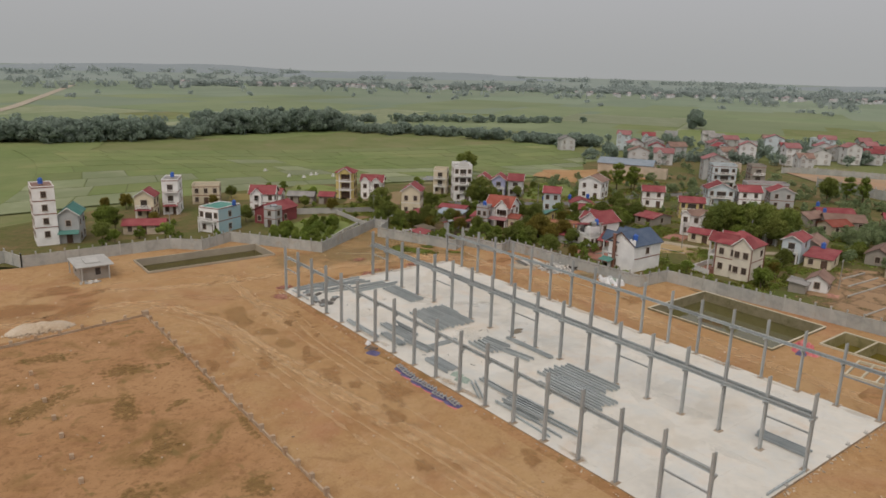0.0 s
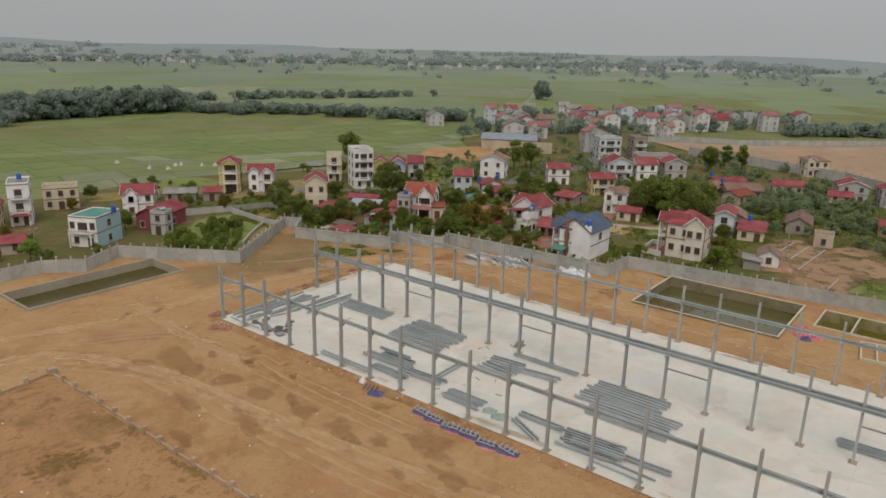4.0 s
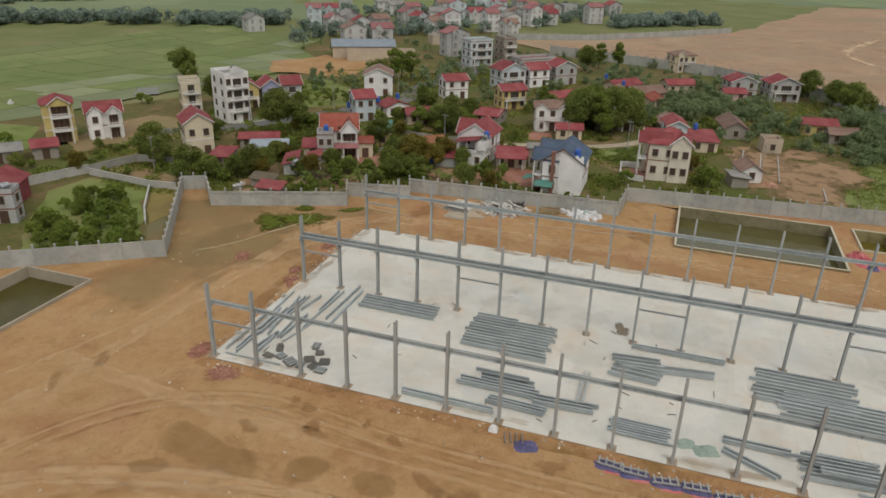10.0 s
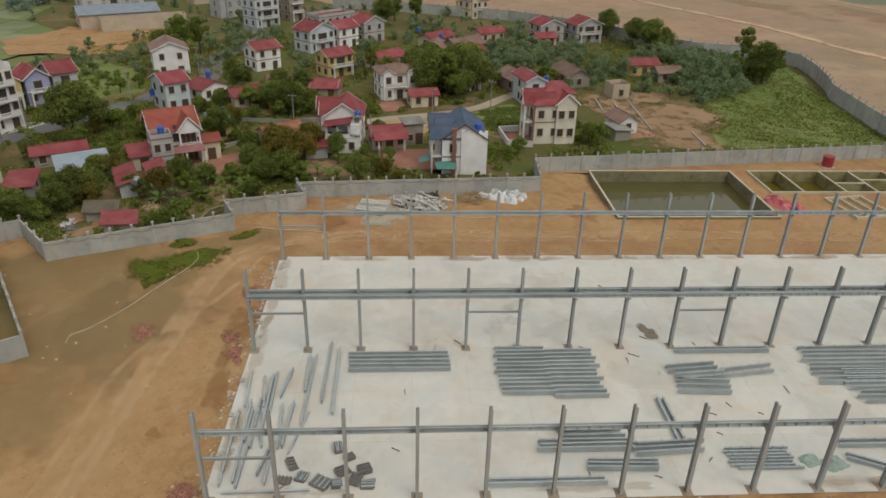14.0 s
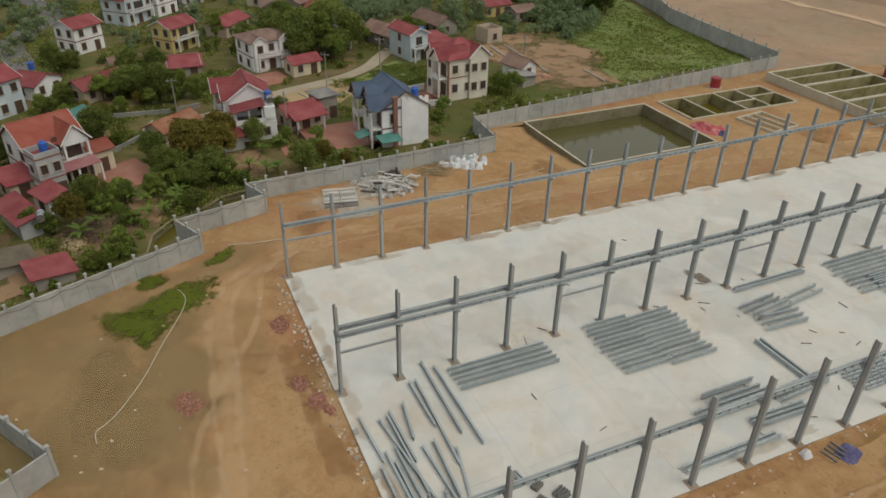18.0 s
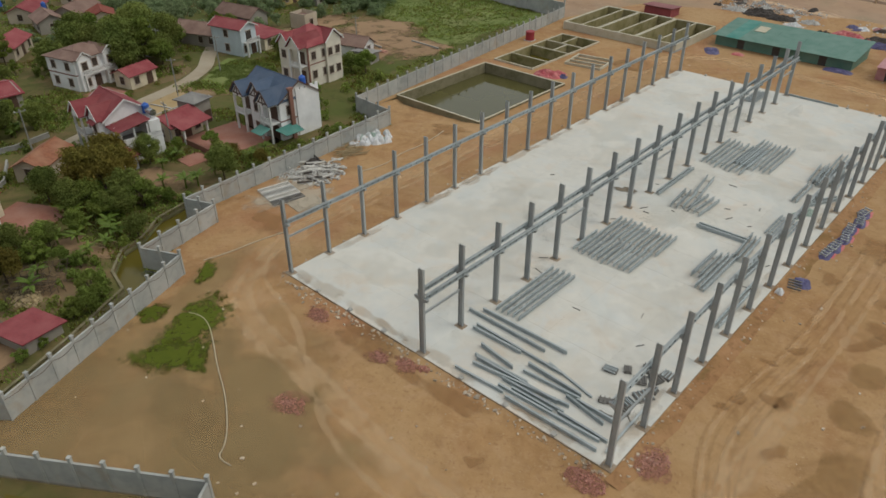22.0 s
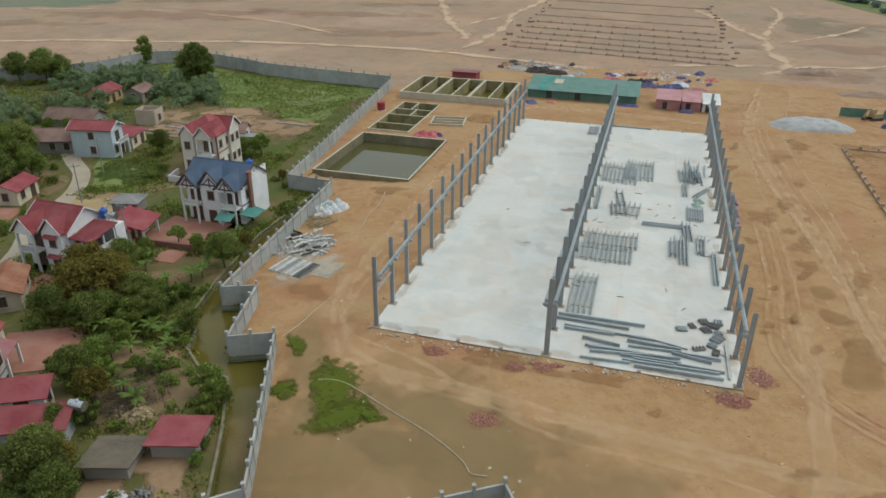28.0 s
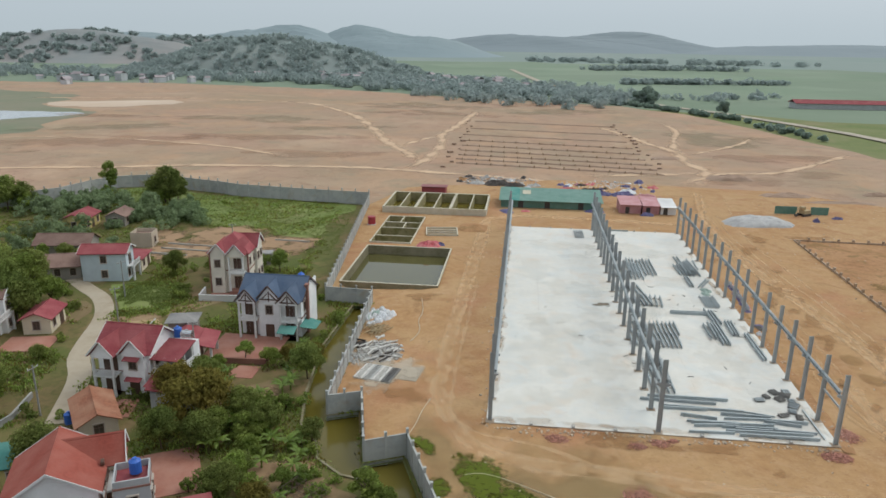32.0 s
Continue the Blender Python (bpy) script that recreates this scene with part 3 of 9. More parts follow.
# ---- ground ----
G = -0.30  # the site's soil; the slab's top is 0
FENCE = [(-120, 62), (-43.5, 49.0), (-9.5, 49.0), (-3.0, 43.5), (6.5, 48.5), (22.0, 25.0), (49.6, 43.0), (51.8, 39.0),
         (44.2, 32.4), (54.0, 8.8), (59.0, 11.2), (62.0, -1.0), (66.4, 0.8), (69.1, -40.8), (78.4, -41.4), (87.5, -122.5)]
FAR_WALL = [(87.5, -122.5), (109, -124.6), (131, -127.5), (139, -130.8), (153, -134.8), (166.5, -137), (175, -132.5), (179, -125), (181.5, -113), (190, -103), (215, -88), (241, -58), (259, -12), (266, 12)]


RAISED = (51.2, -134.6, 81.6, -113.6)
SE_POND, W_POOL, TANKS = (57.6, -78.8, 78.4, -51.6), (-20.8, 28.8, 10.6, 41.2), (68.2, -109.0, 78.7, -82.2)
PIT = [[(a + 0.3, b + 0.3), (c - 0.3, b + 0.3), (c - 0.3, d - 0.3), (a + 0.3, d - 0.3)] for a, b, c, d in ((57.6, -78.8, 78.4, -45.7), W_POOL, TANKS, RAISED)]
CANAL = [(45.0, 32.8), (54.45, 9.6), (59.3, 11.75), (62.35, -0.45), (66.75, 1.3), (69.5, -39.6), (72.4, -39.5), (73.0, -21), (71.0, -5), (69.0, 3.6), (65.8, 7.6), (64.6, 11.2), (61.0, 14.2), (56.6, 15.1), (52.4, 23.1), (48.7, 31.2), (47.4, 34.2)]
CANAL_BED = [(43, 36), (53, 7), (58, 9), (61, -3), (66, -1), (68.6, -41), (74, -41), (75, -21), (73, -4), (71.5, 5), (67, 9), (65.5, 14), (61, 16), (58, 16), (54, 24), (50, 35)]
PIT_ALL = [(-40, -150), (100, -150), (100, 60), (-40, 60)]
OUT_POND = [(24.6, 28.9), (36.0, 36.2), (31.8, 36.9), (27, 33.2)]
BARE_SOIL = [(112, -74, 17, 13, 10), (122, -68, 10, 7, 0), (99, -79, 8, 8, 0), (118, -84, 11, 7, 15), (104, -68, 8, 5, 15), (131, -80, 6, 7, 60), (140, -100, 5, 2, 30), (55.2, 30.2, 4.6, 3.0, -50), (57.8, 34.4, 3.0, 2.4, 0), (69.5, 14.0, 4.0, 3.2, 30), (80.0, -1.5, 4.5, 4.0, 0)]
WILD_PLOT = [(19, 32), (22.3, 27.8), (31.0, 37.2), (37.4, 42.8), (47.8, 50.4), (48.8, 66), (38, 66), (20, 52), (10, 45)]


def sheet(name, poly, z, material, label, wobble=0.0, step=8.0, seed=0, category="ground", holes=()):
    return tagged(part(name, flat(poly, z, wobble, step, seed, holes), material), label, category, "", "structure")


ring = [(4600 * math.cos(a * math.pi / 24), 4600 * math.sin(a * math.pi / 24)) for a in range(48)]
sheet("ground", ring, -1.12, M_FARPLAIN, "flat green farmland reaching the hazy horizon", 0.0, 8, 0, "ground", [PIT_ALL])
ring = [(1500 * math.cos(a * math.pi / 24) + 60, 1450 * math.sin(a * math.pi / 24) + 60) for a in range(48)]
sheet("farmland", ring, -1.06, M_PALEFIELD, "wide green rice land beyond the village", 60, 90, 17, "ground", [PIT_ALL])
ring = [(560 * math.cos(a * math.pi / 24) + 150, 520 * math.sin(a * math.pi / 24) + 40) for a in range(48)]
sheet("ground_near", ring, -1.0, M_GRASS, "rough green grassland round the village", 25, 30, 1, "ground", [*PIT, CANAL])
sheet("earth_plain", [(-330, 80), (-120, 55), (-60, 20), (0, 10), (40, 0), (45, -60), (45, -141), (85, -141), (86, -118), (131, -122), (166, -130), (178, -110), (190, -100), (241, -58), (262, 0), (300, 44), (326, 2),
                      (403, -70), (653, -150), (660, -330), (568, -590), (508, -592), (403, -618), (337, -604), (275, -591), (216, -579), (158, -555), (103, -521), (55, -512), (10, -493),
                      (-31, -475), (-64, -426), (-87, -372), (-101, -317), (-118, -247), (-200, -180), (-330, -90)],
      -0.55, M_PLAIN, "wide levelled plain of dry reddish earth", 4, 20, 2)
SITE = [(-260, 80), (-120, 62)] + FENCE[1:] + [(80, -150), (30, -172), (-45, -165), (-110, -120), (-260, -60)]
sheet("site_ground", SITE, G, M_EARTH, "compacted orange-brown earth of the building site", 0.0, 9, 3, "ground", PIT)
GROWTH = [(-60, 62), (-43, 49.2), (-9.5, 49.2), (-3.0, 43.7), (6.5, 48.7), (22.0, 25.2), (49.6, 43.2), (52, 39.2), (44.6, 32.5), (54.3, 9.2), (59.2, 11.4), (62.2, -0.8), (66.6, 1.0),
           (69.3, -40.6), (78.6, -41.2), (88.7, -131), (120, -145.5), (156, -153.5), (176, -143.5), (190, -117.5), (215, -87.5), (241, -57.5), (259, -12), (300, 50), (345, 60), (320, 130), (230, 120), (190, 82), (120, 100), (70, 125), (10, 122), (-60, 90)]
VILLAGE = GROWTH[:15] + [(87.6, -122.3)] + [(a - 0.3, b + 0.3) for a, b in FAR_WALL[1:10]] + GROWTH[20:]
sheet("village_ground", VILLAGE, -0.42, M_YARD, "brown and green soil of the village gardens", 0.0, 8, 0, "ground", [CANAL])
sheet("garden_plot", [(94, -84), (113, -92), (128, -91), (150, -95), (174, -128), (166, -135.5), (153, -133), (131, -126), (109, -123), (90, -121)], -0.38, M_FIELD, "weedy green field inside the walls", 2, 6, 5)
sheet("brown_patch", [(172, 100), (176, 74), (196, 64), (218, 66), (216, 100), (192, 110)], -0.36, M_EARTH, "bare orange lot beside the rice fields", 3, 6, 7)
sheet("green_field", [(157, 82), (168, 74), (155, 55), (132, 47), (124, 58), (139, 68)], -0.39, M_FIELD, "small green crop field between the houses", 1.5, 5, 23)
sheet("sandy_yard", [(108.4, -11), (111, -17.5), (114, -24.5), (106.3, -28), (98.4, -21.2), (100.5, -11.9)], -0.375, M_SAND, "bare sandy yellow yard beside the lane", 0.6, 3, 25)
sheet("vegetable_field", [(65, 125), (76, 118), (76, 108), (60, 94), (52, 101), (50, 111)], -0.37, M_FIELD, "green vegetable field at the village edge", 1.5, 4, 36)
sheet("vegetable_field", [(34, 118), (46, 113), (48, 104), (40, 101), (30, 108)], -0.37, M_OLIVE, "dull green garden plot at the village edge", 1.2, 4, 37)
sheet("wild_plot", WILD_PLOT, -0.385, M_FIELD, "rank green grass of a walled plot", 0.8, 4, 31)
sheet("olive_plot", [(48.2, 49.6), (49.3, 44.2), (37.0, 36.6), (32.4, 37.2), (38.2, 42.2)], -0.38, M_OLIVE, "dry olive-brown grass behind the boundary wall", 0.2, 3, 32)
sheet("bare_yard", [(98, 91), (98, 81), (91, 72), (80, 69), (68, 74), (62, 82), (66, 90), (84, 96)], -0.375, M_TAN, "bare brown yard between the houses", 1.2, 4, 33)
sheet("dirt_strip", [(50.8, 67), (50.2, 51), (55, 46), (58, 56), (57, 68)], -0.37, M_TAN, "strip of bare earth outside the plot wall", 0.6, 3, 34)
sheet("field_pool", [(127, 121), (129.5, 114), (122, 107.5), (117, 114)], -0.47, M_GREYWATER, "shallow pale water in a field corner", 1.0, 4, 35, "water")
sheet("lot_ground", [(-29.5, 0.3), (-29.5, -102), (-95, -98), (-95, -2)], G + 0.02, M_LOT, "darker weedy earth of the walled plot", 0.2, 9, 8)

# rice plots in a warped grid
paddy = thing("paddy_field", "young green rice plots divided by grassy bunds", "field", kind="structure")


def paddy_at(u, v):
    x = -45 + 300 * u + 30 * v + 14 * math.sin(3.1 * v + 4 * u)
    y = 118 + (170 - 60 * u) * v - 26 * u + 10 * math.sin(5 * u + 2 * v)
    return x, y


rng = random.Random(11)
NU, NV = 15, 9
cut = [[i / NU + (rng.uniform(-0.022, 0.022) if 0 < i < NU else 0) for i in range(NU + 1)] for _ in range(NV)]
tagged(part("bund", flat([paddy_at(i / 20, 0) for i in range(20)] + [paddy_at(1, i / 20) for i in range(20)] + [paddy_at(1 - i / 20, 1) for i in range(20)] + [paddy_at(0, 1 - i / 20) for i in range(20)], -0.62), M_BUND, paddy), "grassy bunds between the plots")
for j in range(NV):
    for i in range(NU):
        a, b = cut[j][i] + 0.0008, cut[j][i + 1] - 0.0008
        c, d = j / NV + 0.0018, (j + 1) / NV - 0.0018
        mb = MB()
        mb.prism([paddy_at(a, c), paddy_at((a + b) / 2, c), paddy_at(b, c), paddy_at(b, d), paddy_at((a + b) / 2, d), paddy_at(a, d)], -0.7, -0.54 + rng.uniform(0, 0.04))
        part("plot", mb, M_WETPADDY if (j < 3 and rng.random() < 0.45) or rng.random() < 0.1 else M_PADDY, paddy)
FAR_FIELDS = thing("far_paddy", "far flat rice fields in pale greens", "field", kind="structure")
for k in range(230):
    south = k % 5 == 0
    a = radians(rng.uniform(-112, -84) if south else rng.uniform(-25, 104))
    r = rng.uniform(640, 1350) if south else 380 + 1000 * rng.random() ** 1.3
    x, y, w, d = 60 + r * math.cos(a), r * math.sin(a), rng.uniform(30, 80) * (0.6 + r / 900), rng.uniform(20, 50) * (0.6 + r / 900)
    if not south and y < 190 and x < 640 and not (x > 420 and y > 80):
        continue
    ca, sa = math.cos(0.5), math.sin(0.5)
    mb = MB()
    mb.add([(x + u * ca - v * sa, y + u * sa + v * ca, -0.985 + 0.0003 * k) for u, v in ((-w, -d), (w, -d), (w, d), (-w, d))], [(0, 1, 2, 3)])
    # farther plots take greens with more haze in the colour
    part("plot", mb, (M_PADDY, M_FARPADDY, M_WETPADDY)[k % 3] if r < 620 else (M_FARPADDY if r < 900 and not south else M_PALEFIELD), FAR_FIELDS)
sheet("west_field", [(-220, 90), (-60, 92), (-46, 116), (-25, 132), (10, 250), (40, 330), (-200, 330)], -0.72, M_PADDY, "pale green rice field west of the houses", 3, 12, 21, "field")

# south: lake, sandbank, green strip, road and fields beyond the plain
sheet("lake", [(316, -337), (326, -318), (342, -296), (420, -262), (440, -320), (376, -339), (328, -344)], -0.45, M_LAKE, "pale grey lake on the plain", 2, 10, 9, "lake")
sheet("lake_bank", [(291, -254), (309, -298), (310, -345), (372, -379), (399, -460), (494, -494), (560, -420), (520, -250), (400, -200), (303, -238)], -0.50, M_BANKGRASS, "green bank round the lake", 5, 14, 10)
sheet("sand_bank", [(384, -402), (313, -441), (290, -420), (310, -387), (338, -371), (372, -380)], -0.44, M_PALESAND, "bare sandy bank beyond the lake", 4, 10, 12)
road_s = part("road", ribbon([(-165, -190), (-147, -311), (-132, -360), (-111, -409), (-92, -448), (-64, -493), (-20, -608), (18, -727), (43, -894), (66, -1070)], 8, -0.40, 12, False), M_ROAD)
tagged(road_s, "pale country road on a low bank", "road", "", "structure")
road_w = part("road_west", ribbon([(-40, 470), (15, 611), (60, 760), (199, 1263)], 10, -0.60, 25, False), M_ROAD)
tagged(road_w, "pale road through distant fields", "road", "", "structure")
part_road = part("village_road", ribbon([(101, 8.3), (105.8, -4), (110.2, -10.7), (112.6, -16.9), (116.2, -27.6), (121.6, -35.8), (128, -41), (134, -46)], 3.3, -0.33, 2, False), M_LANE)
tagged(part_road, "narrow concrete village lane", "road", "", "structure")
part_road = part("village_lane", ribbon([(115.5, -25), (110, -27.5), (105.5, -30.5), (101, -36), (98, -40)], 3.0, -0.345, 2, False), M_TAN)
tagged(part_road, "sandy lane leading to the white house", "road", "", "structure")
part_road = part("village_street", ribbon([(84, 78), (96, 63), (110, 54), (128, 44), (146, 35), (170, 38), (200, 30), (225, 40)], 6, -0.33, 3, False), M_ASPHALT)
tagged(part_road, "grey village street", "road", "", "structure")

# ---- site layers: wheel tracks, damp stains, turf ----
M_TRACK = soft_mat("pale_wheel_track", (0.66, 0.455, 0.255), (0.58, 0.39, 0.21), cover=0.36, ragged=0.75, grain=0.4)
M_TRODDEN = soft_mat("trodden_earth", (0.63, 0.42, 0.225), (0.56, 0.37, 0.19), cover=0.42, ragged=0.6, grain=0.4)
M_FILM = soft_mat("thin_grass", (0.085, 0.105, 0.006), (0.062, 0.08, 0.005), cover=0.95, ragged=0.45, grain=1.3)
M_DAMP = soft_mat("damp_earth", (0.345, 0.185, 0.076), (0.29, 0.152, 0.06), cover=0.42, ragged=0.65, rim=0.9, grain=0.4)
M_DUST = soft_mat("dusty_grey_earth", (0.335, 0.235, 0.11), (0.29, 0.2, 0.09), cover=0.5, ragged=0.45, grain=0.13)
M_MOSS = soft_mat("mossy_soil", (0.20, 0.135, 0.04), (0.165, 0.115, 0.032), cover=0.42, ragged=0.8, grain=1.4)
GRASS_PATCH = [(44.6, 13.2, 6.0, 2.5, 119), (41.2, 17.6, 3.6, 2.6, 60), (38.6, 16.4, 2.0, 1.1, 160), (49.6, 15.5, 2.0, 1.5, 90), (52.2, 6.7, 2.1, 1.2, 125)]
zz = [G + 0.012]


def layer(mb_fn, material, name, label):
    zz[0] += 0.0011
    return tagged(part(name, mb_fn(zz[0]), material), label, "ground", "", "structure")


for x, y, rx, ry, yaw in ((34, 23, 20, 12, 30), (43, 27, 12, 8, -60), (19, 22, 15, 7, 10), (28, 16, 13, 6, 10), (49, 10, 9, 4, 115)):
    layer(lambda z: blot(x, y, rx, ry, yaw, z, int(x * 7)), M_DUST, "dusty_soil", "greyish dusty soil patch")
M_RUT = soft_mat("dark_wheel_rut", (0.235, 0.125, 0.052), (0.19, 0.10, 0.04), cover=0.14, ragged=0.85, grain=0.5)
BROAD = [([(-36, 22), (-14, 14), (8, 12), (28, 10), (44, 7), (51, -4), (52.5, -16), (52, -50), (51, -89), (49, -112), (30, -116), (-8, -112)], 4.5),
         ([(-44, 26), (-22, 24), (0, 16), (20, 14), (36, 6), (47, 2), (50, -10), (50, -60)], 2.4),
         ([(-9, -6), (-9.5, -40), (-8.5, -80), (-10, -112), (-16, -140)], 2.0),
         ([(-22, 4), (-21, -30), (-19, -70), (-18, -105), (-24, -150)], 1.6), ([(-6, 20), (-8, 4), (-9, -20)], 4.0)]
MAIN = [(-70, 9.4), (-52.6, 8.2), (-43, 8.5), (-32.4, 10.0), (-25.8, 6.2), (-21.4, -2.1), (-18.4, -12.8), (-17.4, -25.5), (-16.6, -34.5), (-15.8, -42), (-14.9, -50), (-13.6, -59.5), (-12, -71.4), (-10.5, -88), (-9.9, -102), (-11.6, -123), (-18, -160)]
SECOND = [(-33.6, 7.5), (-29.8, 5.2), (-23, -5), (-19.2, -15), (-18, -23), (-17.9, -32), (-17.6, -43), (-17.2, -52.6), (-15.8, -65), (-14.6, -80), (-13.2, -100), (-14, -122)]
LOOP = [(-7.0, -56), (-7.2, -40), (-7.0, -27), (-5.9, -19), (-5.6, -10.3), (-7.0, -5.2), (-9.2, -0.7), (-12.5, 3.0), (-17.5, 6.4), (-26, 10)]
EDGE = [(-8.6, -48), (-8.4, -34), (-7.4, -22), (-7.0, -12), (-8.8, -3.2), (-11.5, 1.2), (-16.5, 5), (-24, 8)]
rng = random.Random(5)


def beside(line, off):
    """The line shifted sideways by off metres."""
    out = []
    for i, p in enumerate(line):
        d = Vector(line[min(i + 1, len(line) - 1)]) - Vector(line[max(i - 1, 0)])
        d.normalize()
        out.append((p[0] - d.y * off, p[1] + d.x * off))
    return out


for line, w in BROAD + [(MAIN, 5.2)]:
    if w > 3:
        layer(lambda z: ribbon(line, w, z), M_TRODDEN, "wheel_track", "pale compacted wheel track on earth")
    for off in ((-0.95, 0.95) if w > 3 else (0.0,)):
        bend = [(x + rng.uniform(-0.4, 0.4), y + rng.uniform(-0.4, 0.4)) for x, y in beside(line, off)]
        layer(lambda z: ribbon(bend, 1.0, z), M_TRACK, "wheel_track", "thin pale tyre track on earth")
for line, pale, dark in ((MAIN, (-0.95, 0.95), (-0.4, 1.5)), (SECOND, (-0.9, 0.9), (0.3,)), (LOOP, (-0.9, 0.9), (-1.35, -0.35, 1.4)), (EDGE, (), (-0.8, 0.9))):
    for off in pale:
        layer(lambda z: ribbon(beside(line, off), 0.75, z), M_TRACK, "wheel_track", "thin pale tyre track on earth")
    for off in dark:
        layer(lambda z: ribbon(beside(line, off), 0.42, z), M_RUT, "wheel_rut", "dark rut pressed into the earth")
M_WET = soft_mat("wet_red_earth", (0.34, 0.175, 0.075), (0.29, 0.145, 0.06), cover=0.55, ragged=0.55, grain=0.22)
for x, y, rx, ry, yaw in ((-52, 16, 15, 5, -8), (-70, 22, 14, 6, 0), (-41, 10, 8, 3, 30), (-40, 25, 6, 2.5, 0)):
    layer(lambda z: blot(x, y, rx, ry, yaw, z, int(x * 3 + y)), M_WET, "wet_soil", "broad damp reddish soil beside the hut")


def puddle(line, z):
    """A dried puddle inside an outline: uv x is 1 inside and 0 at the rim."""
    P = [Vector(p) for p in line]
    smooth = [a.lerp(b, t) * 0.5 + (a * 0.75 + b * 0.25 if t < 0.5 else a * 0.25 + b * 0.75) * 0.5 for a, b in zip(P, P[1:] + P[:1]) for t in (0.125, 0.375, 0.625, 0.875)]
    mid = sum(P, Vector((0, 0))) / len(P)
    n, mb = len(smooth), MB()
    mb.v.append((mid.x, mid.y, z))
    mb.uv[0] = 1.0
    for ring_, val in ((0.6, 1.0), (0.88, 0.75), (1.14, 0.0)):
        for p in smooth:
            q = mid.lerp(p, ring_)
            mb.v.append((q.x, q.y, z))
            mb.uv[len(mb.v) - 1] = val
    for i in range(n):
        j = (i + 1) % n
        mb.f.append((0, 1 + i, 1 + j))
        for r in (1, 1 + n):
            mb.f.append((r + i, r + n + i, r + n + j, r + j))
    return mb


M_PUDDLE = soft_mat("dried_puddle", (0.31, 0.182, 0.07), (0.275, 0.158, 0.058), cover=0.34, ragged=0.3, rim=0.95, grain=0.5)
for line in ([(-16.3, -5.0), (-13.0, -3.6), (-11.7, -4.4), (-12.1, -7.2), (-13.5, -11.0), (-13.2, -14.2), (-14.2, -15.3), (-16.0, -15.6), (-16.9, -13.3), (-17.0, -10.2), (-16.4, -7.1)],
             [(-19.4, -3.8), (-18.5, -4.0), (-17.1, -6.3), (-18.0, -7.6), (-19.0, -7.2), (-20.1, -5.1)], [(-13.5, -18.2), (-11.8, -19.1), (-11.9, -22.3), (-14.6, -21.9), (-16.2, -20.4), (-15.8, -18.9)],
             [(-13.5, -24.9), (-11.5, -25.8), (-11.9, -29.0), (-14.0, -29.9), (-15.2, -27.0)]):
    layer(lambda z: puddle(line, z), M_PUDDLE, "damp_stain", "dried puddle with a dark rim on the earth")
STAINS = [(-10.2, -11.5, 1.6, 0.8, 70), (-4.9, -15.6, 0.9, 0.7, 60), (-8.4, -18.2, 1.5, 0.8, 70), (-6.6, -26.6, 1.0, 0.6, 60), (-5.2, -22.9, 0.8, 0.5, 0), (-5.2, 12.4, 1.6, 0.8, 20), (-10.4, 14.2, 2.0, 0.8, 20), (-12.2, -35.5, 2.6, 1.5, 75), (-12.5, -43.0, 3.2, 1.6, 75), (-11.4, -48.5, 2.2, 1.1, 75), (-8.0, -54.4, 4.2, 2.2, 80), (-15.4, -54.9, 1.6, 0.8, 70), (-12.1, -60.6, 3.0, 1.4, 80), (-26.9, -29.2, 2.4, 1.0, 70),
          (-19.4, -32.8, 4.5, 1.2, 80), (-21.6, -22.2, 3.0, 1.2, 75), (-4.2, -13.7, 0.9, 0.5, 20), (-7.7, -17.4, 1.0, 1.2, 0), (-11.8, -32.8, 2.0, 1.0, 70), (-4.2, -79.8, 2.0, 1.3, 70), (-16.5, -73.5, 1.8, 1.1, 60), (-4.8, -42.6, 1.6, 0.9, 80), (9.1, 7.3, 0.8, 0.6, 0), (27.7, 2.4, 5, 1.6, 0), (17, 3.0, 5, 1.2, 0), (-36, 20, 4, 2, 20), (57, -6, 3, 2, 0), (60, -46, 4, 2, 30), (-15, -90, 4, 2, 80), (-20, -100, 5, 2, 80), (-6, -95, 3, 1, 80), (-34, -104, 6, 2, 0)]
for x, y, rx, ry, yaw in STAINS:
    layer(lambda z: blot(x, y, rx, ry, yaw, z, int(x * 13 + y)), M_DAMP, "damp_stain", "dark damp stain on the earth")
for x, y, rx, ry, yaw in ((-39.5, -23.5, 3.6, 2.4, 30), (-30.3, -23.5, 0.8, 2.0, 0), (-30.2, -36, 0.7, 3.4, 0), (-33.5, -25, 1.6, 0.8, 0), (-42.5, -37, 4, 2.0, 70), (-41.6, -50.5, 4, 2, 60), (-52, -30, 5, 2.4, 40), (-48, -12, 4, 2, 0), (-50, -62, 6, 3, 30), (-35, -66, 3, 1.4, 80), (-30.4, -52, 0.7, 4, 0), (-36, -40, 2.0, 1.0, 40)):
    layer(lambda z: blot(x, y, rx, ry, yaw, z, int(x * 3 + y)), M_MOSS, "weed_patch", "thin olive weeds on the plot's earth")
M_BARESOIL = soft_mat("bare_garden_soil", (0.30, 0.195, 0.11), (0.235, 0.15, 0.082), cover=1.0, ragged=0.75, grain=0.22)
for k, (x, y, rx, ry, yaw) in enumerate(BARE_SOIL):
    layer(lambda z: blot(x, y, rx, ry, yaw, -0.372 + (z - G) * 0.5, k + 90), M_BARESOIL, "bare_plot", "dug bare soil of a garden plot")
for x, y, rx, ry, yaw in GRASS_PATCH:
    layer(lambda z: blot(x, y, rx, ry, yaw, z, int(x * 5 + y)), M_FILM, "grass_film", "thin bright grass spreading over bare earth")
M_PALETRACK = soft_mat("pale_dirt_road", (0.56, 0.40, 0.26), (0.50, 0.35, 0.225), cover=0.85, ragged=0.4, grain=0.12)
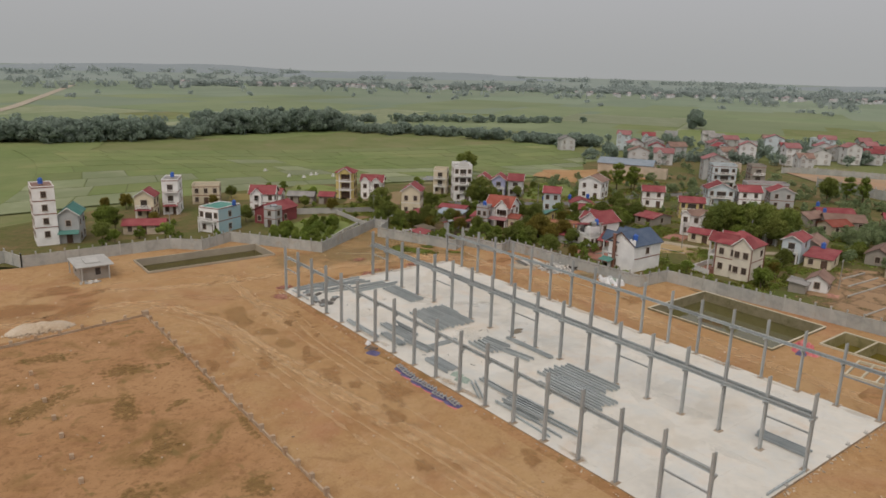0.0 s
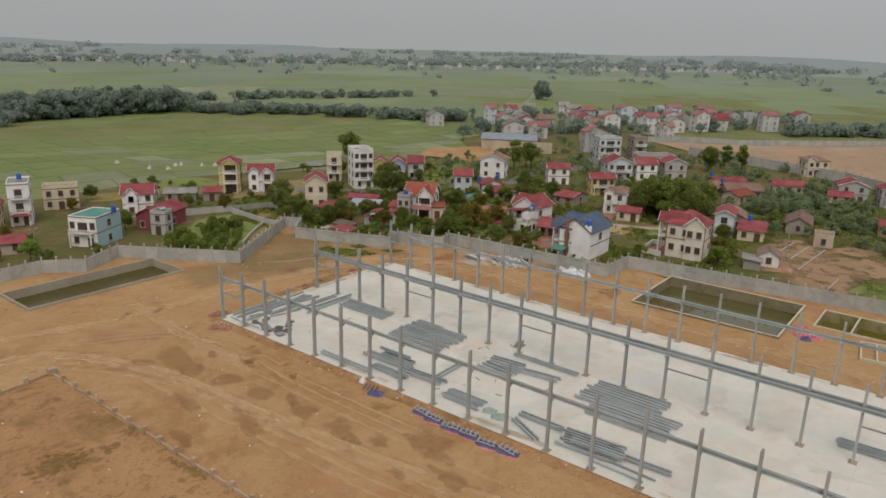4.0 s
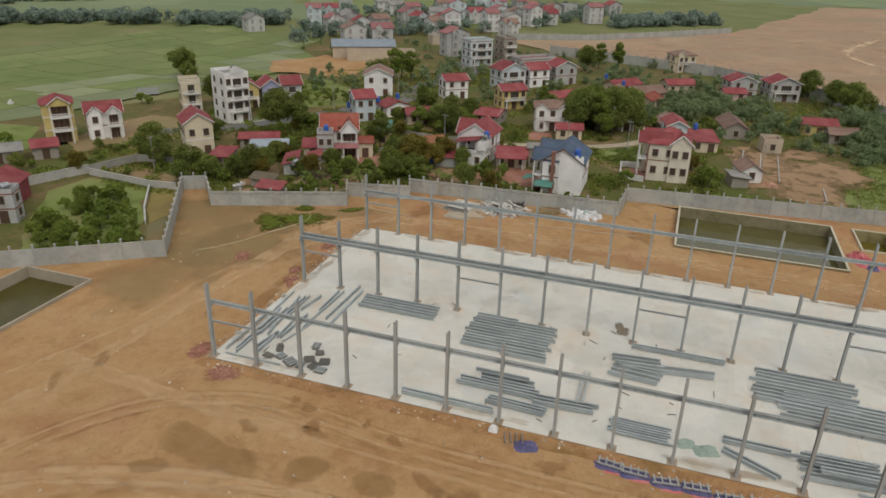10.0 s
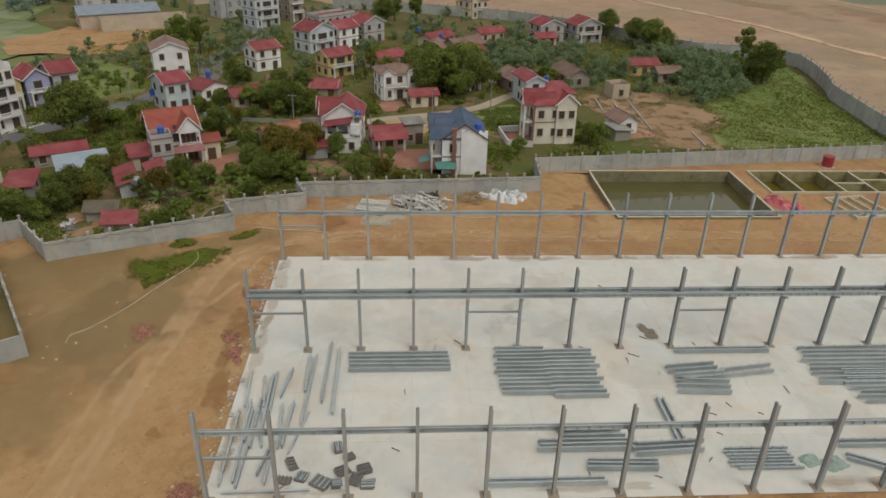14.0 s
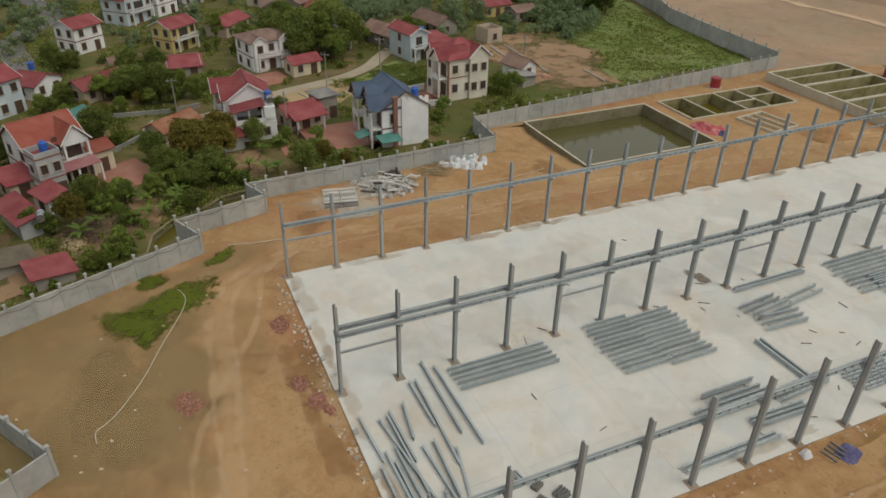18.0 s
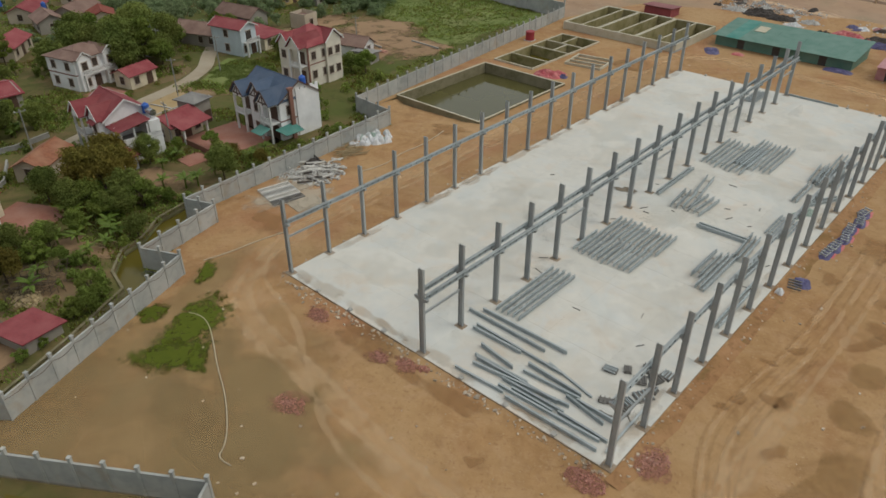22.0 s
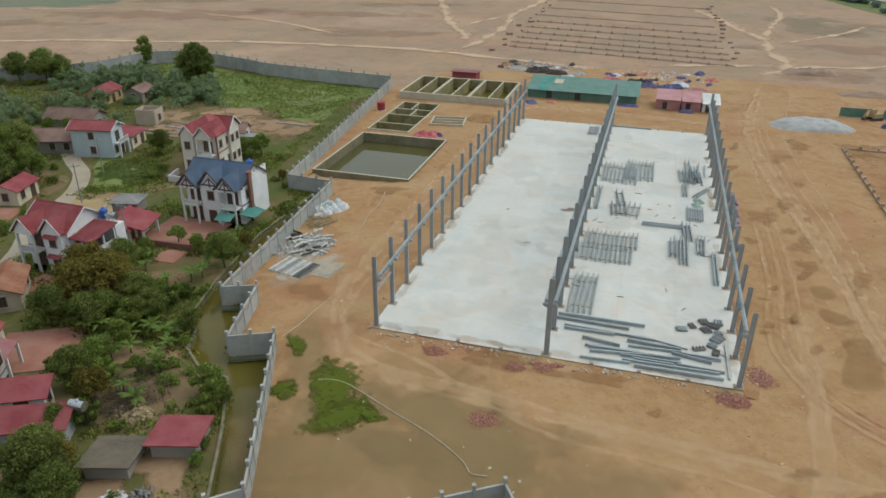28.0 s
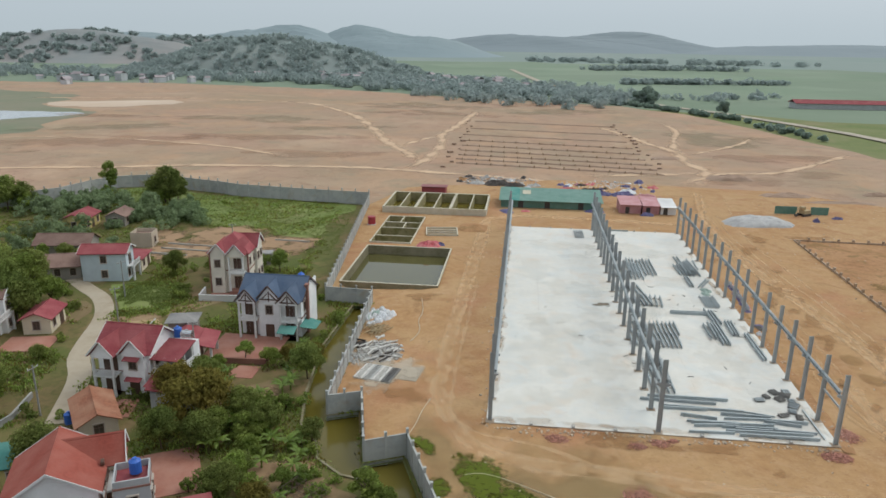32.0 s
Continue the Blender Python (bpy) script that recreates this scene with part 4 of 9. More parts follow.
FAR_TRACKS = [([(-20, -169), (-30, -200), (-27, -222), (-28, -250), (-20, -273), (-11, -309), (0, -340)], 7), ([(-28, -250), (-33, -281), (-43, -328), (-42, -368)], 5), ([(-30, -240), (-60, -275), (-80, -310)], 4),
              ([(83, -201), (93, -225), (105, -249), (121, -292), (142, -349), (168, -395), (206, -441), (273, -452), (320, -455), (420, -430)], 7), ([(90, -183), (83, -201), (80, -250), (84, -284), (80, -326), (74, -415)], 6), ([(84, -284), (96, -254), (98, -235)], 4),
              ([(-320, -60), (-150, -110), (-60, -140), (-30, -160), (20, -168), (90, -183), (126, -183), (168, -178), (198, -168), (237, -158), (330, -120), (420, -150)], 6),
              ([(-12, -170), (-36, -196), (-60, -205), (-110, -260)], 5), ([(140, -205), (190, -230), (260, -240), (330, -220)], 3.5), ([(20, -182), (-30, -196)], 6)]
M_THINGRASS = soft_mat("sparse_plain_grass", (0.215, 0.195, 0.12), (0.19, 0.175, 0.10), fine=0.2, cover=0.26, ragged=0.9, grain=0.06)
M_REDPATCH = soft_mat("reddish_plain_soil", (0.33, 0.20, 0.13), (0.29, 0.175, 0.11), fine=0.2, cover=0.26, ragged=0.9, grain=0.06)
for k, (x, y, rx, ry, yaw) in enumerate(((205, -335, 46, 17, 8), (150, -300, 30, 10, 15), (262, -280, 40, 12, 20), (120, -440, 50, 20, 0), (-60, -300, 30, 24, 60), (320, -170, 60, 14, 25), (20, -420, 40, 22, 0))):
    layer(lambda z: blot(x, y, rx, ry, yaw, -0.56 + (z - G), k + 50), M_THINGRASS, "grass_patch", "thin grass on the dry plain")
for k, (x, y, rx, ry, yaw) in enumerate(((240, -230, 60, 16, 15), (170, -260, 40, 12, 10), (-50, -190, 26, 10, 20), (300, -330, 26, 12, 0), (130, -215, 34, 9, 5), (-70, -240, 22, 14, 30), (100, -390, 40, 16, 0), (30, -470, 50, 14, 10))):
    layer(lambda z: blot(x, y, rx, ry, yaw, -0.56 + (z - G), k + 70), M_REDPATCH, "bare_patch", "reddish bare soil on the dry plain")
for line, w in FAR_TRACKS:
    layer(lambda z: ribbon(line, w * 1.3, -0.56 + (z - G), 5), M_PALETRACK, "dirt_road", "pale dirt road across the plain")

# ---- slab ----
floor = thing("floor", "new pale grey concrete factory floor slab", "floor", kind="structure")
mb = MB()
mb.box(-0.55, -102.7, -0.6, 44.75, 0.55, -0.012)
part("slab_base", mb, M_SLABEDGE, floor, "rough cast slab edge")
pour = {}
for i in range(6):
    for j in range(17):
        x0, x1 = -0.5 + 45.2 * i / 6, -0.5 + 45.2 * (i + 1) / 6
        y1 = 0.5 - 103.15 * j / 17
        y0 = 0.5 - 103.15 * (j + 1) / 17
        if "bay" not in pour:
            mb = MB()
            mb.box(0, 0, -0.02, x1 - x0 - 0.012, y1 - y0 - 0.012, 0)
            pour["bay"] = mb.mesh("slab_bay")
        part("slab_bay", pour["bay"], M_SLAB, floor, m=pose(x0, y0, 0))
M_SPILL = soft_mat("spilled_mortar", (0.24, 0.20, 0.145), (0.19, 0.155, 0.11), cover=0.95, ragged=0.45, grain=0.9)
for x, y, rx, ry, yaw, material, nm in ((25.0, -46.3, 1.5, 1.1, 20, M_SPILL, "rust_stain"),):
    layer(lambda z: blot(x, y, rx, ry, yaw, 0.006, 4), material, nm, "brown spill on the concrete floor")
M_SCUFF = soft_mat("slab_scuff", (0.56, 0.545, 0.50), (0.53, 0.515, 0.47), cover=0.12, ragged=0.6)
M_TEASTAIN = soft_mat("slab_tea_stain", (0.56, 0.485, 0.36), (0.53, 0.45, 0.33), cover=0.09, ragged=0.9, grain=0.25)
M_TREADMUD = soft_mat("slab_trodden_mud", (0.42, 0.30, 0.18), (0.37, 0.255, 0.15), cover=0.22, ragged=0.9, grain=0.35)
stain_rng = random.Random(52)
for k, (x, y, rx, ry, yaw) in enumerate(((31, -9, 9, 4, 5), (36, -24, 6, 9, 10), (27, -19, 5, 4, 0), (12, -7, 8, 3.5, 0), (33, -38, 7, 4, 20), (30, -55, 6, 5, 0), (8, -22, 4, 8, 0), (38, -66, 5, 8, 0), (16, -44, 4, 6, 15), (12, -84, 7, 6, 0), (32, -86, 8, 5, 0), (10, -62, 5, 4, 40))):
    tagged(part("slab_stain", blot(x, y, rx, ry, yaw, 0.008 + 0.001 * k, k + 200), M_TEASTAIN), "faint yellowish water stain on the concrete floor", "stain", "", "structure")
for k in range(26):
    side = k % 4
    x, y = (stain_rng.uniform(2, 43), -0.4) if side == 0 else ((43.85, stain_rng.uniform(-100, -2)) if side < 3 else (0.6, stain_rng.uniform(-100, -2)))
    rx, ry = (stain_rng.uniform(2, 5), stain_rng.uniform(0.5, 1.0)) if side == 0 else (stain_rng.uniform(0.5, 0.9), stain_rng.uniform(2, 6))
    tagged(part("slab_stain", blot(x, y, rx, ry, 0, 0.022 + 0.001 * k, k + 230), M_TREADMUD), "trodden earth on the slab's edge", "stain", "", "structure")
M_LAITANCE = soft_mat("slab_bright", (0.67, 0.66, 0.62), (0.64, 0.63, 0.59), cover=0.25, ragged=0.5)
for k in range(14):
    x, y = rng.uniform(3, 42), rng.uniform(-98, -4)
    tagged(part("slab_stain", blot(x, y, rng.uniform(1.5, 5), rng.uniform(0.8, 2.5), rng.uniform(0, 180), 0.006 + 0.0015 * k, k), M_SCUFF if k % 3 else M_LAITANCE), "faint blotch on the concrete floor", "stain", "", "structure")

# ---- columns and crane beams ----
COLS = {"A": (0.0, 9.84), "B": (22.11, 10.44), "C": (44.21, 10.01)}
CORBEL = {"A": 7.02, "B": 7.12, "C": 7.02}


def h_section(length, depth, width, flange=0.045, web=0.03):
    mb = MB()
    mb.box(-width / 2, -depth / 2, 0, width / 2, -depth / 2 + flange, length)
    mb.box(-width / 2, depth / 2 - flange, 0, width / 2, depth / 2, length)
    mb.box(-web / 2, -depth / 2 + flange, 0, web / 2, depth / 2 - flange, length)
    return mb


def column(row, k):
    x, h = COLS[row]
    c = thing("steel_column", "grey painted steel H-column bolted to the concrete floor", "column", x, -6.0 * k, 0, 90, "columns of row " + row)
    key = "shaft" + row
    if key not in pour:
        deep = 0.62 if row == "B" else 0.55
        pour[key] = h_section(h - 0.04, deep, 0.29)
        pour[key].v = [(a, b, z + 0.04) for a, b, z in pour[key].v]
        pour[key] = pour[key].mesh("shaft")
        mb = MB()
        mb.box(-0.30, -0.42, 0.0, 0.30, 0.42, 0.045)
        for u in (-0.24, 0.24):
            for v in (-0.36, 0.36):
                mb.cyl((u, v, 0.04), (u, v, 0.11), 0.03, 0.03, 6)
        pour["plate" + row] = mb.mesh("base_plate")
        mb = MB()
        z = CORBEL[row]
        for sgn in ((-1, 1) if row == "B" else ((1,) if row == "C" else (-1,))):
            q = sgn * 0.28
            e = sgn * 0.90
            pts = [(q, z - 0.55), (q, z), (e, z), (e, z - 0.22)]
            mb.add([(0.13, a, b) for a, b in pts] + [(-0.13, a, b) for a, b in pts], [(0, 1, 2, 3), (7, 6, 5, 4), (0, 4, 5, 1), (1, 5, 6, 2), (2, 6, 7, 3), (3, 7, 4, 0)])
        pour["corbel" + row] = mb.mesh("corbel")
    part("shaft", pour[key], M_STEEL, c)
    part("base_plate", pour["plate" + row], M_STEEL, c)
    if "grout" not in pour:
        mb = MB()
        mb.v = [(-0.5, -0.6, 0.002), (0.5, -0.6, 0.002), (0.5, 0.6, 0.002), (-0.5, 0.6, 0.002), (-0.36, -0.46, 0.05), (0.36, -0.46, 0.05), (0.36, 0.46, 0.05), (-0.36, 0.46, 0.05)]
        mb.f = [(0, 1, 5, 4), (1, 2, 6, 5), (2, 3, 7, 6), (3, 0, 4, 7), (4, 5, 6, 7)]
        pour["grout"] = mb.mesh("grout_bed")
    part("grout_bed", pour["grout"], M_SLABEDGE, c, "brownish mortar bed under the column")
    part("corbel", pour["corbel" + row], M_STEEL, c)
    return c


for row in "ABC":
    for k in range(18):
        column(row, k)


def i_beam_mesh(length, depth=0.5, width=0.26, stiff=0):
    """Along +y from 0, its underside at z 0."""
    mb = MB()
    mb.box(-width / 2, 0, 0, width / 2, length, 0.03)
    mb.box(-width / 2, 0, depth - 0.03, width / 2, length, depth)
    mb.box(-0.015, 0, 0.03, 0.015, length, depth - 0.03)
    for i in range(stiff):
        y = length * (i + 0.5) / stiff
        mb.box(-width / 2 + 0.02, y - 0.012, 0.03, -0.015, y + 0.012, depth - 0.03)
        mb.box(0.015, y - 0.012, 0.03, width / 2 - 0.02, y + 0.012, depth - 0.03)
    return mb


def rail_mesh(length):
    mb = MB()
    mb.box(-0.04, 0, 0.0, 0.04, length, 0.1)
    return mb


CRANE = i_beam_mesh(5.97, 0.48, 0.36, 6).mesh("girder")
CRANE_RAIL = rail_mesh(5.97).mesh("rail")
for row, x in (("A", 0.52), ("B", 22.11 - 0.56), ("B", 22.11 + 0.56), ("C", 44.21 - 0.52)):
    for k in range(17):
        b = thing("crane_beam", "grey steel crane runway beam resting on column brackets", "steel beam", x, -6.0 * (k + 1) + 0.015, CORBEL[row], 0, "crane runway of row " + row)
        part("girder", CRANE, M_BEAM, b)
        part("rail", CRANE_RAIL, M_STEEL, b, m=pose(0, 0, 0.48))
STRUT = h_section(5.6, 0.22, 0.2).mesh("brace")
for row, bays in (("A", (0, 16)), ("B", (0, 4, 8, 12, 16)), ("C", (0, 16))):
    for k in bays:
        s = part("brace", STRUT, M_STEEL, m=pose(COLS[row][0], -6.0 * k - 0.2, 4.95, 90, 0, 0))
        tagged(s, "grey steel strut between two columns", "brace", "bracing of row " + row)

# soil banked unevenly against the slab's edges
SLAB_W, SLAB_E, SLAB_N, SLAB_S = -0.55, 44.75, 0.55, -102.7
bank_rng = random.Random(61)
for (ax, ay), (bx, by), (ox, oy) in (((SLAB_W, SLAB_N), (SLAB_W, SLAB_S), (-1, 0)), ((SLAB_E, SLAB_N), (SLAB_W, SLAB_N), (0, 1)), ((SLAB_E, SLAB_S), (SLAB_E, SLAB_N), (1, 0))):
    n = int(math.hypot(bx - ax, by - ay) / 0.45)
    mb = MB()
    for k in range(n + 1):
        t = k / n
        x, y = ax + (bx - ax) * t, ay + (by - ay) * t
        h = 0.06 + 0.20 * max(0, noise.noise(Vector((x * 0.6, y * 0.6, 5))) + 0.35) + bank_rng.uniform(0, 0.05)
        o = 0.45 + 0.5 * max(0, noise.noise(Vector((x * 0.35, y * 0.35, 9))) + 0.5) + bank_rng.uniform(0, 0.1)
        mb.v += [(x - ox * 0.02, y - oy * 0.02, G + min(h, 0.27)), (x + ox * o * 0.4, y + oy * o * 0.4, G + min(h, 0.27) * 0.55), (x + ox * o, y + oy * o, G + 0.002)]
    for k in range(n):
        for j in (0, 1):
            mb.f.append((3 * k + j, 3 * k + j + 1, 3 * k + j + 4, 3 * k + j + 3))
    tagged(part("earth_bank", mb, M_EARTH), "loose earth banked against the slab edge", "ground", "", "structure")

# anchor stubs along the slab's short edges
STUB = MB()
STUB.box(-0.22, -0.22, 0, 0.22, 0.22, 0.22)
for u in (-0.12, 0.12):
    for v in (-0.12, 0.12):
        STUB.cyl((u, v, 0.2), (u, v, 0.5), 0.02, 0.02, 5)
STUB = STUB.mesh("anchor_pad")
for y in (0.30, -102.45):
    for i in range(1, 8):
        if i == 4:
            continue
        tagged(part("anchor_pad", STUB, M_CONC, m=pose(44.21 * i / 8, y, -0.01)), "small concrete pad with anchor bolts at slab edge", "anchor pad", "anchor pads")

# ---- boundary walls ----
PANEL = MB()
PANEL.box(0, -0.07, -1.6, 1, 0.07, 2.3)
PANEL.box(0, -0.11, 2.3, 1, 0.11, 2.38)
PANEL = PANEL.mesh("panel")
POST = MB()
POST.box(-0.14, -0.14, -1.6, 0.14, 0.14, 2.85)
POST.box(-0.18, -0.18, 2.85, 0.18, 0.18, 2.95)
POST = POST.mesh("post")


def wall_line(name, pts, label, material, height=2.3, gap=3.0, post_up=True):
    w = thing(name, label, "wall", kind="structure")
    s = height / 2.3
    for a, b in zip(pts[:-1], pts[1:]):
        a, b = Vector(a), Vector(b)
        n = max(1, round((b - a).length / gap))
        yaw = math.degrees(math.atan2(b.y - a.y, b.x - a.x))
        for i in range(n):
            p = a.lerp(b, i / n)
            ob = part("panel", PANEL, material, w)
            ob.matrix_basis = pose(p.x, p.y, G, 0, 0, yaw) @ Matrix.Diagonal(((b - a).length / n, 1, s, 1))
            ob = part("post", POST, material, w)
            ob.matrix_basis = pose(p.x, p.y, G, 0, 0, yaw) @ Matrix.Diagonal((1, 1, s if post_up else 0.84 * s, 1))
    ob = part("post", POST, material, w)
    ob.matrix_basis = pose(pts[-1][0], pts[-1][1], G) @ Matrix.Diagonal((1, 1, s, 1))
    return w


wall_line("wall_site", FENCE[1:], "grey cement-rendered boundary wall with capped posts", M_FENCE, 2.75)
wall_line("wall_site_west", [(-120, 62), (-80, 56), (-46, 56), (-43.5, 49)], "grey boundary wall along the site's edge", M_FENCE, 2.75)
wall_line("wall_garden", FAR_WALL, "dark grey boundary wall round the green field", M_OLDCONC, 3.7, 4.0)
wall_line("wall_plain", [(300, 46), (312, 38), (326, 4), (360, -30), (403, -68)], "long pale wall beyond the village", M_CONC, 2.4, 4.0)

site_wall = bpy.data.objects["wall_site"]
for a, b in zip(FENCE[8:13], FENCE[9:14]):
    a, b = Vector(a), Vector(b)
    n = max(1, round((b - a).length / 3.0))
    side = Vector((b.y - a.y, a.x - b.x)).normalized() * 0.17
    for i in range(n):
        p, q, mb = a.lerp(b, i / n) + side, a.lerp(b, (i + 1) / n) + side, MB()
        sag = 0.22 + 0.2 * ((i * 7) % 5) / 5
        line = [(*p.lerp(q, t / 6), G + 2.62 - sag * 4 * (t / 6) * (1 - t / 6)) for t in range(7)]
        for c, d in zip(line[:-1], line[1:]):
            mb.cyl(c, d, 0.022, 0.022, 5)
        part("cable", mb, M_FRAME, site_wall, "dark cable sagging between the posts")


# ---- ponds and tanks ----
def basin(name, label, x0, y0, x1, y1, rim, depth, wall_mat, water_mat, level, thick=0.45, dividers=(), cross=(), lining=None):
    """A walled rectangular basin: walls as parts, water as a part, dividers in metres along x and y."""
    t = thing(name, label, "basin", kind="structure")
    for a, b, c, d in ((x0, y0, x1, y0 + thick), (x0, y1 - thick, x1, y1), (x0, y0 + thick, x0 + thick, y1 - thick), (x1 - thick, y0 + thick, x1, y1 - thick)):
        mb = MB()
        mb.box(a, b, G - depth, c, d, G + rim)
        part("basin_wall", mb, wall_mat, t)
    mb = MB()
    mb.box(x0 + thick, y0 + thick, G - depth, x1 - thick, y1 - thick, G + level)
    part("water", mb, water_mat, t, "still murky water")
    for v in dividers:
        mb = MB()
        mb.box(x0 + thick, v - 0.15, G - depth, x1 - thick, v + 0.15, G + rim - 0.01)
        part("divider", mb, wall_mat, t)
    for u, a, b in cross:
        mb = MB()
        mb.box(u - 0.15, a, G - depth, u + 0.15, b, G + rim - 0.012)
        part("divider", mb, wall_mat, t)
    # thin linings whose dark tone holds moss and the inner shade
    if lining:
        k = thick + 0.03
        for a, b, c, d in ((x0 + thick, y0 + thick, x1 - thick, y0 + k), (x0 + thick, y1 - k, x1 - thick, y1 - thick), (x0 + thick, y0 + k, x0 + k, y1 - k), (x1 - k, y0 + k, x1 - thick, y1 - k)):
            mb = MB()
            mb.box(a, b, G - depth, c, d, G + rim - 0.16)
            part("lining", mb, lining, t, "mossy inner face with shade in its colour")
        for u, a, b in cross:
            for e in (-1, 1):
                mb = MB()
                mb.box(min(u + e * 0.15, u + e * 0.18), a + 0.03, G - depth, max(u + e * 0.15, u + e * 0.18), b - 0.03, G + rim - 0.16)
                part("lining", mb, lining, t)
        for v in dividers:
            for e in (-1, 1):
                mb = MB()
                mb.box(x0 + k, min(v + e * 0.15, v + e * 0.18), G - depth, x1 - k, max(v + e * 0.15, v + e * 0.18), G + rim - 0.16)
                part("lining", mb, lining, t)
    return t


basin("pond_basin", "stone-lined square pond with murky water and concrete rim", *SE_POND, 0.35, 2.6, M_STONE, M_GREYWATER, -1.75, 0.35)
for a, b, c, d in ((57.55, -78.85, 78.45, -78.5), (57.55, -51.9, 78.45, -51.55), (57.55, -78.5, 57.9, -51.9), (78.1, -78.5, 78.45, -51.9)):
    mb = MB()
    mb.box(a, b, G + 0.352, c, d, G + 0.44)
    tagged(part("pond_coping", mb, M_TANK), "pale concrete coping round the pond", "coping", "", "structure")
mb = MB()
for j in range(13):
    for i in range(29):
        u, v = i / 28, j / 12
        x, y = 57.85 + 20.3 * u, -51.58 + 5.7 * v
        fall = (1 - v) ** 1.3 * (0.35 + 0.9 * u) * min(1.0, 6 * u, 9 * (1 - u) + 0.3) * (1 + 0.25 * noise.noise(Vector((x * 0.5, y * 0.5, 1))))
        mb.v.append((x, y, G + 0.004 - fall))
for j in range(12):
    for i in range(28):
        a = j * 29 + i
        mb.f.append((a, a + 1, a + 30, a + 29))
tagged(part("pond_hollow", mb, M_EARTH), "shallow hollow dug beside the pond wall", "ground", "", "structure")
basin("pool_basin", "long rectangular concrete pool with dark green water", *W_POOL, 0.5, 2.0, M_ROAD, M_DEEPWATER, -1.3, 0.3)
basin("settling_tanks", "open concrete settling tanks with cross walls", *TANKS, 0.36, 2.4, M_TANK, M_WATER, -1.9, 0.28, (-88.3, -96.2, -102.0), ((72.6, -102.0, -96.2), (74.2, -108.7, -102.0)), M_SHADEMOSS)
basin("raised_tanks", "raised open concrete treatment tanks with cross walls", *RAISED, 1.9, 1.6, M_TANK, M_WATER, -1.1, 0.5, (), [(q, -134.1, -114.1) for q in (76.6, 72.2, 71.7, 66.6, 62.0, 61.5, 56.2)] + [(q, -134.1, -114.1) for q in (71.95, 61.75)], M_SHADEMOSS)
for nm, poly, z, material, label in (("canal", CANAL_BED, -1.3, M_WATER, "narrow canal of olive water outside the wall"), ("outer_pond", OUT_POND, -0.365, M_WATER, "overgrown pond behind the boundary wall")):
    sheet(nm, poly, z, material, label, 0, 8, 0, "canal")


# ---- houses ----
WIN = {}


def lattice(xs, zs, solid, y0, y1):
    """One connected slab with openings: the solid cells of a grid, from y0 to y1."""
    mb = MB()
    nx, nz = len(xs), len(zs)
    mb.v = [(x, y, z) for y in (y0, y1) for z in zs for x in xs]
    at = lambda k, i, j: k * nx * nz + j * nx + i
    ok = lambda i, j: 0 <= i < nx - 1 and 0 <= j < nz - 1 and solid(i, j)
    for i in range(nx - 1):
        for j in range(nz - 1):
            if not ok(i, j):
                continue
            mb.f.append((at(0, i, j), at(0, i + 1, j), at(0, i + 1, j + 1), at(0, i, j + 1)))
            mb.f.append((at(1, i, j + 1), at(1, i + 1, j + 1), at(1, i + 1, j), at(1, i, j)))
            if not ok(i - 1, j):
                mb.f.append((at(0, i, j + 1), at(1, i, j + 1), at(1, i, j), at(0, i, j)))
            if not ok(i + 1, j):
                mb.f.append((at(0, i + 1, j), at(1, i + 1, j), at(1, i + 1, j + 1), at(0, i + 1, j + 1)))
            if not ok(i, j - 1):
                mb.f.append((at(0, i, j), at(1, i, j), at(1, i + 1, j), at(0, i + 1, j)))
            if not ok(i, j + 1):
                mb.f.append((at(0, i + 1, j + 1), at(1, i + 1, j + 1), at(1, i, j + 1), at(0, i, j + 1)))
    return mb


def window_meshes(w, h):
    key = (w, h)
    if key not in WIN:
        t = 0.10
        mb = lattice([-w / 2 - t, -w / 2, -0.04, 0.04, w / 2, w / 2 + t], [-t, 0, h * 0.68, h * 0.68 + 0.06, h, h + t], lambda i, j: i in (0, 2, 4) or j in (0, 2, 4), -0.09, 0.0)
        pane = MB()
        pane.box(-w / 2, -0.03, 0, w / 2, 0.0, h)
        body = len(mb.f)
        mb.box(-w / 2 - 0.24, -0.2, h + t, w / 2 + 0.24, 0.0, h + t + 0.13)
        mb.box(-w / 2 - 0.24, -0.22, -t - 0.11, w / 2 + 0.24, 0.0, -t)
        for sx in (-1, 1):
            mb.box(sx * (w / 2 + 0.17) - 0.07, -0.07, -t, sx * (w / 2 + 0.17) + 0.07, 0.0, h + t)
        me = mb.mesh("window")
        me.materials.append(M_FRAME)
        me.materials.append(M_SURROUND)
        for q in me.polygons[body:]:
            q.material_index = 1
        WIN[key] = me, pane.mesh("pane")
    return WIN[key]


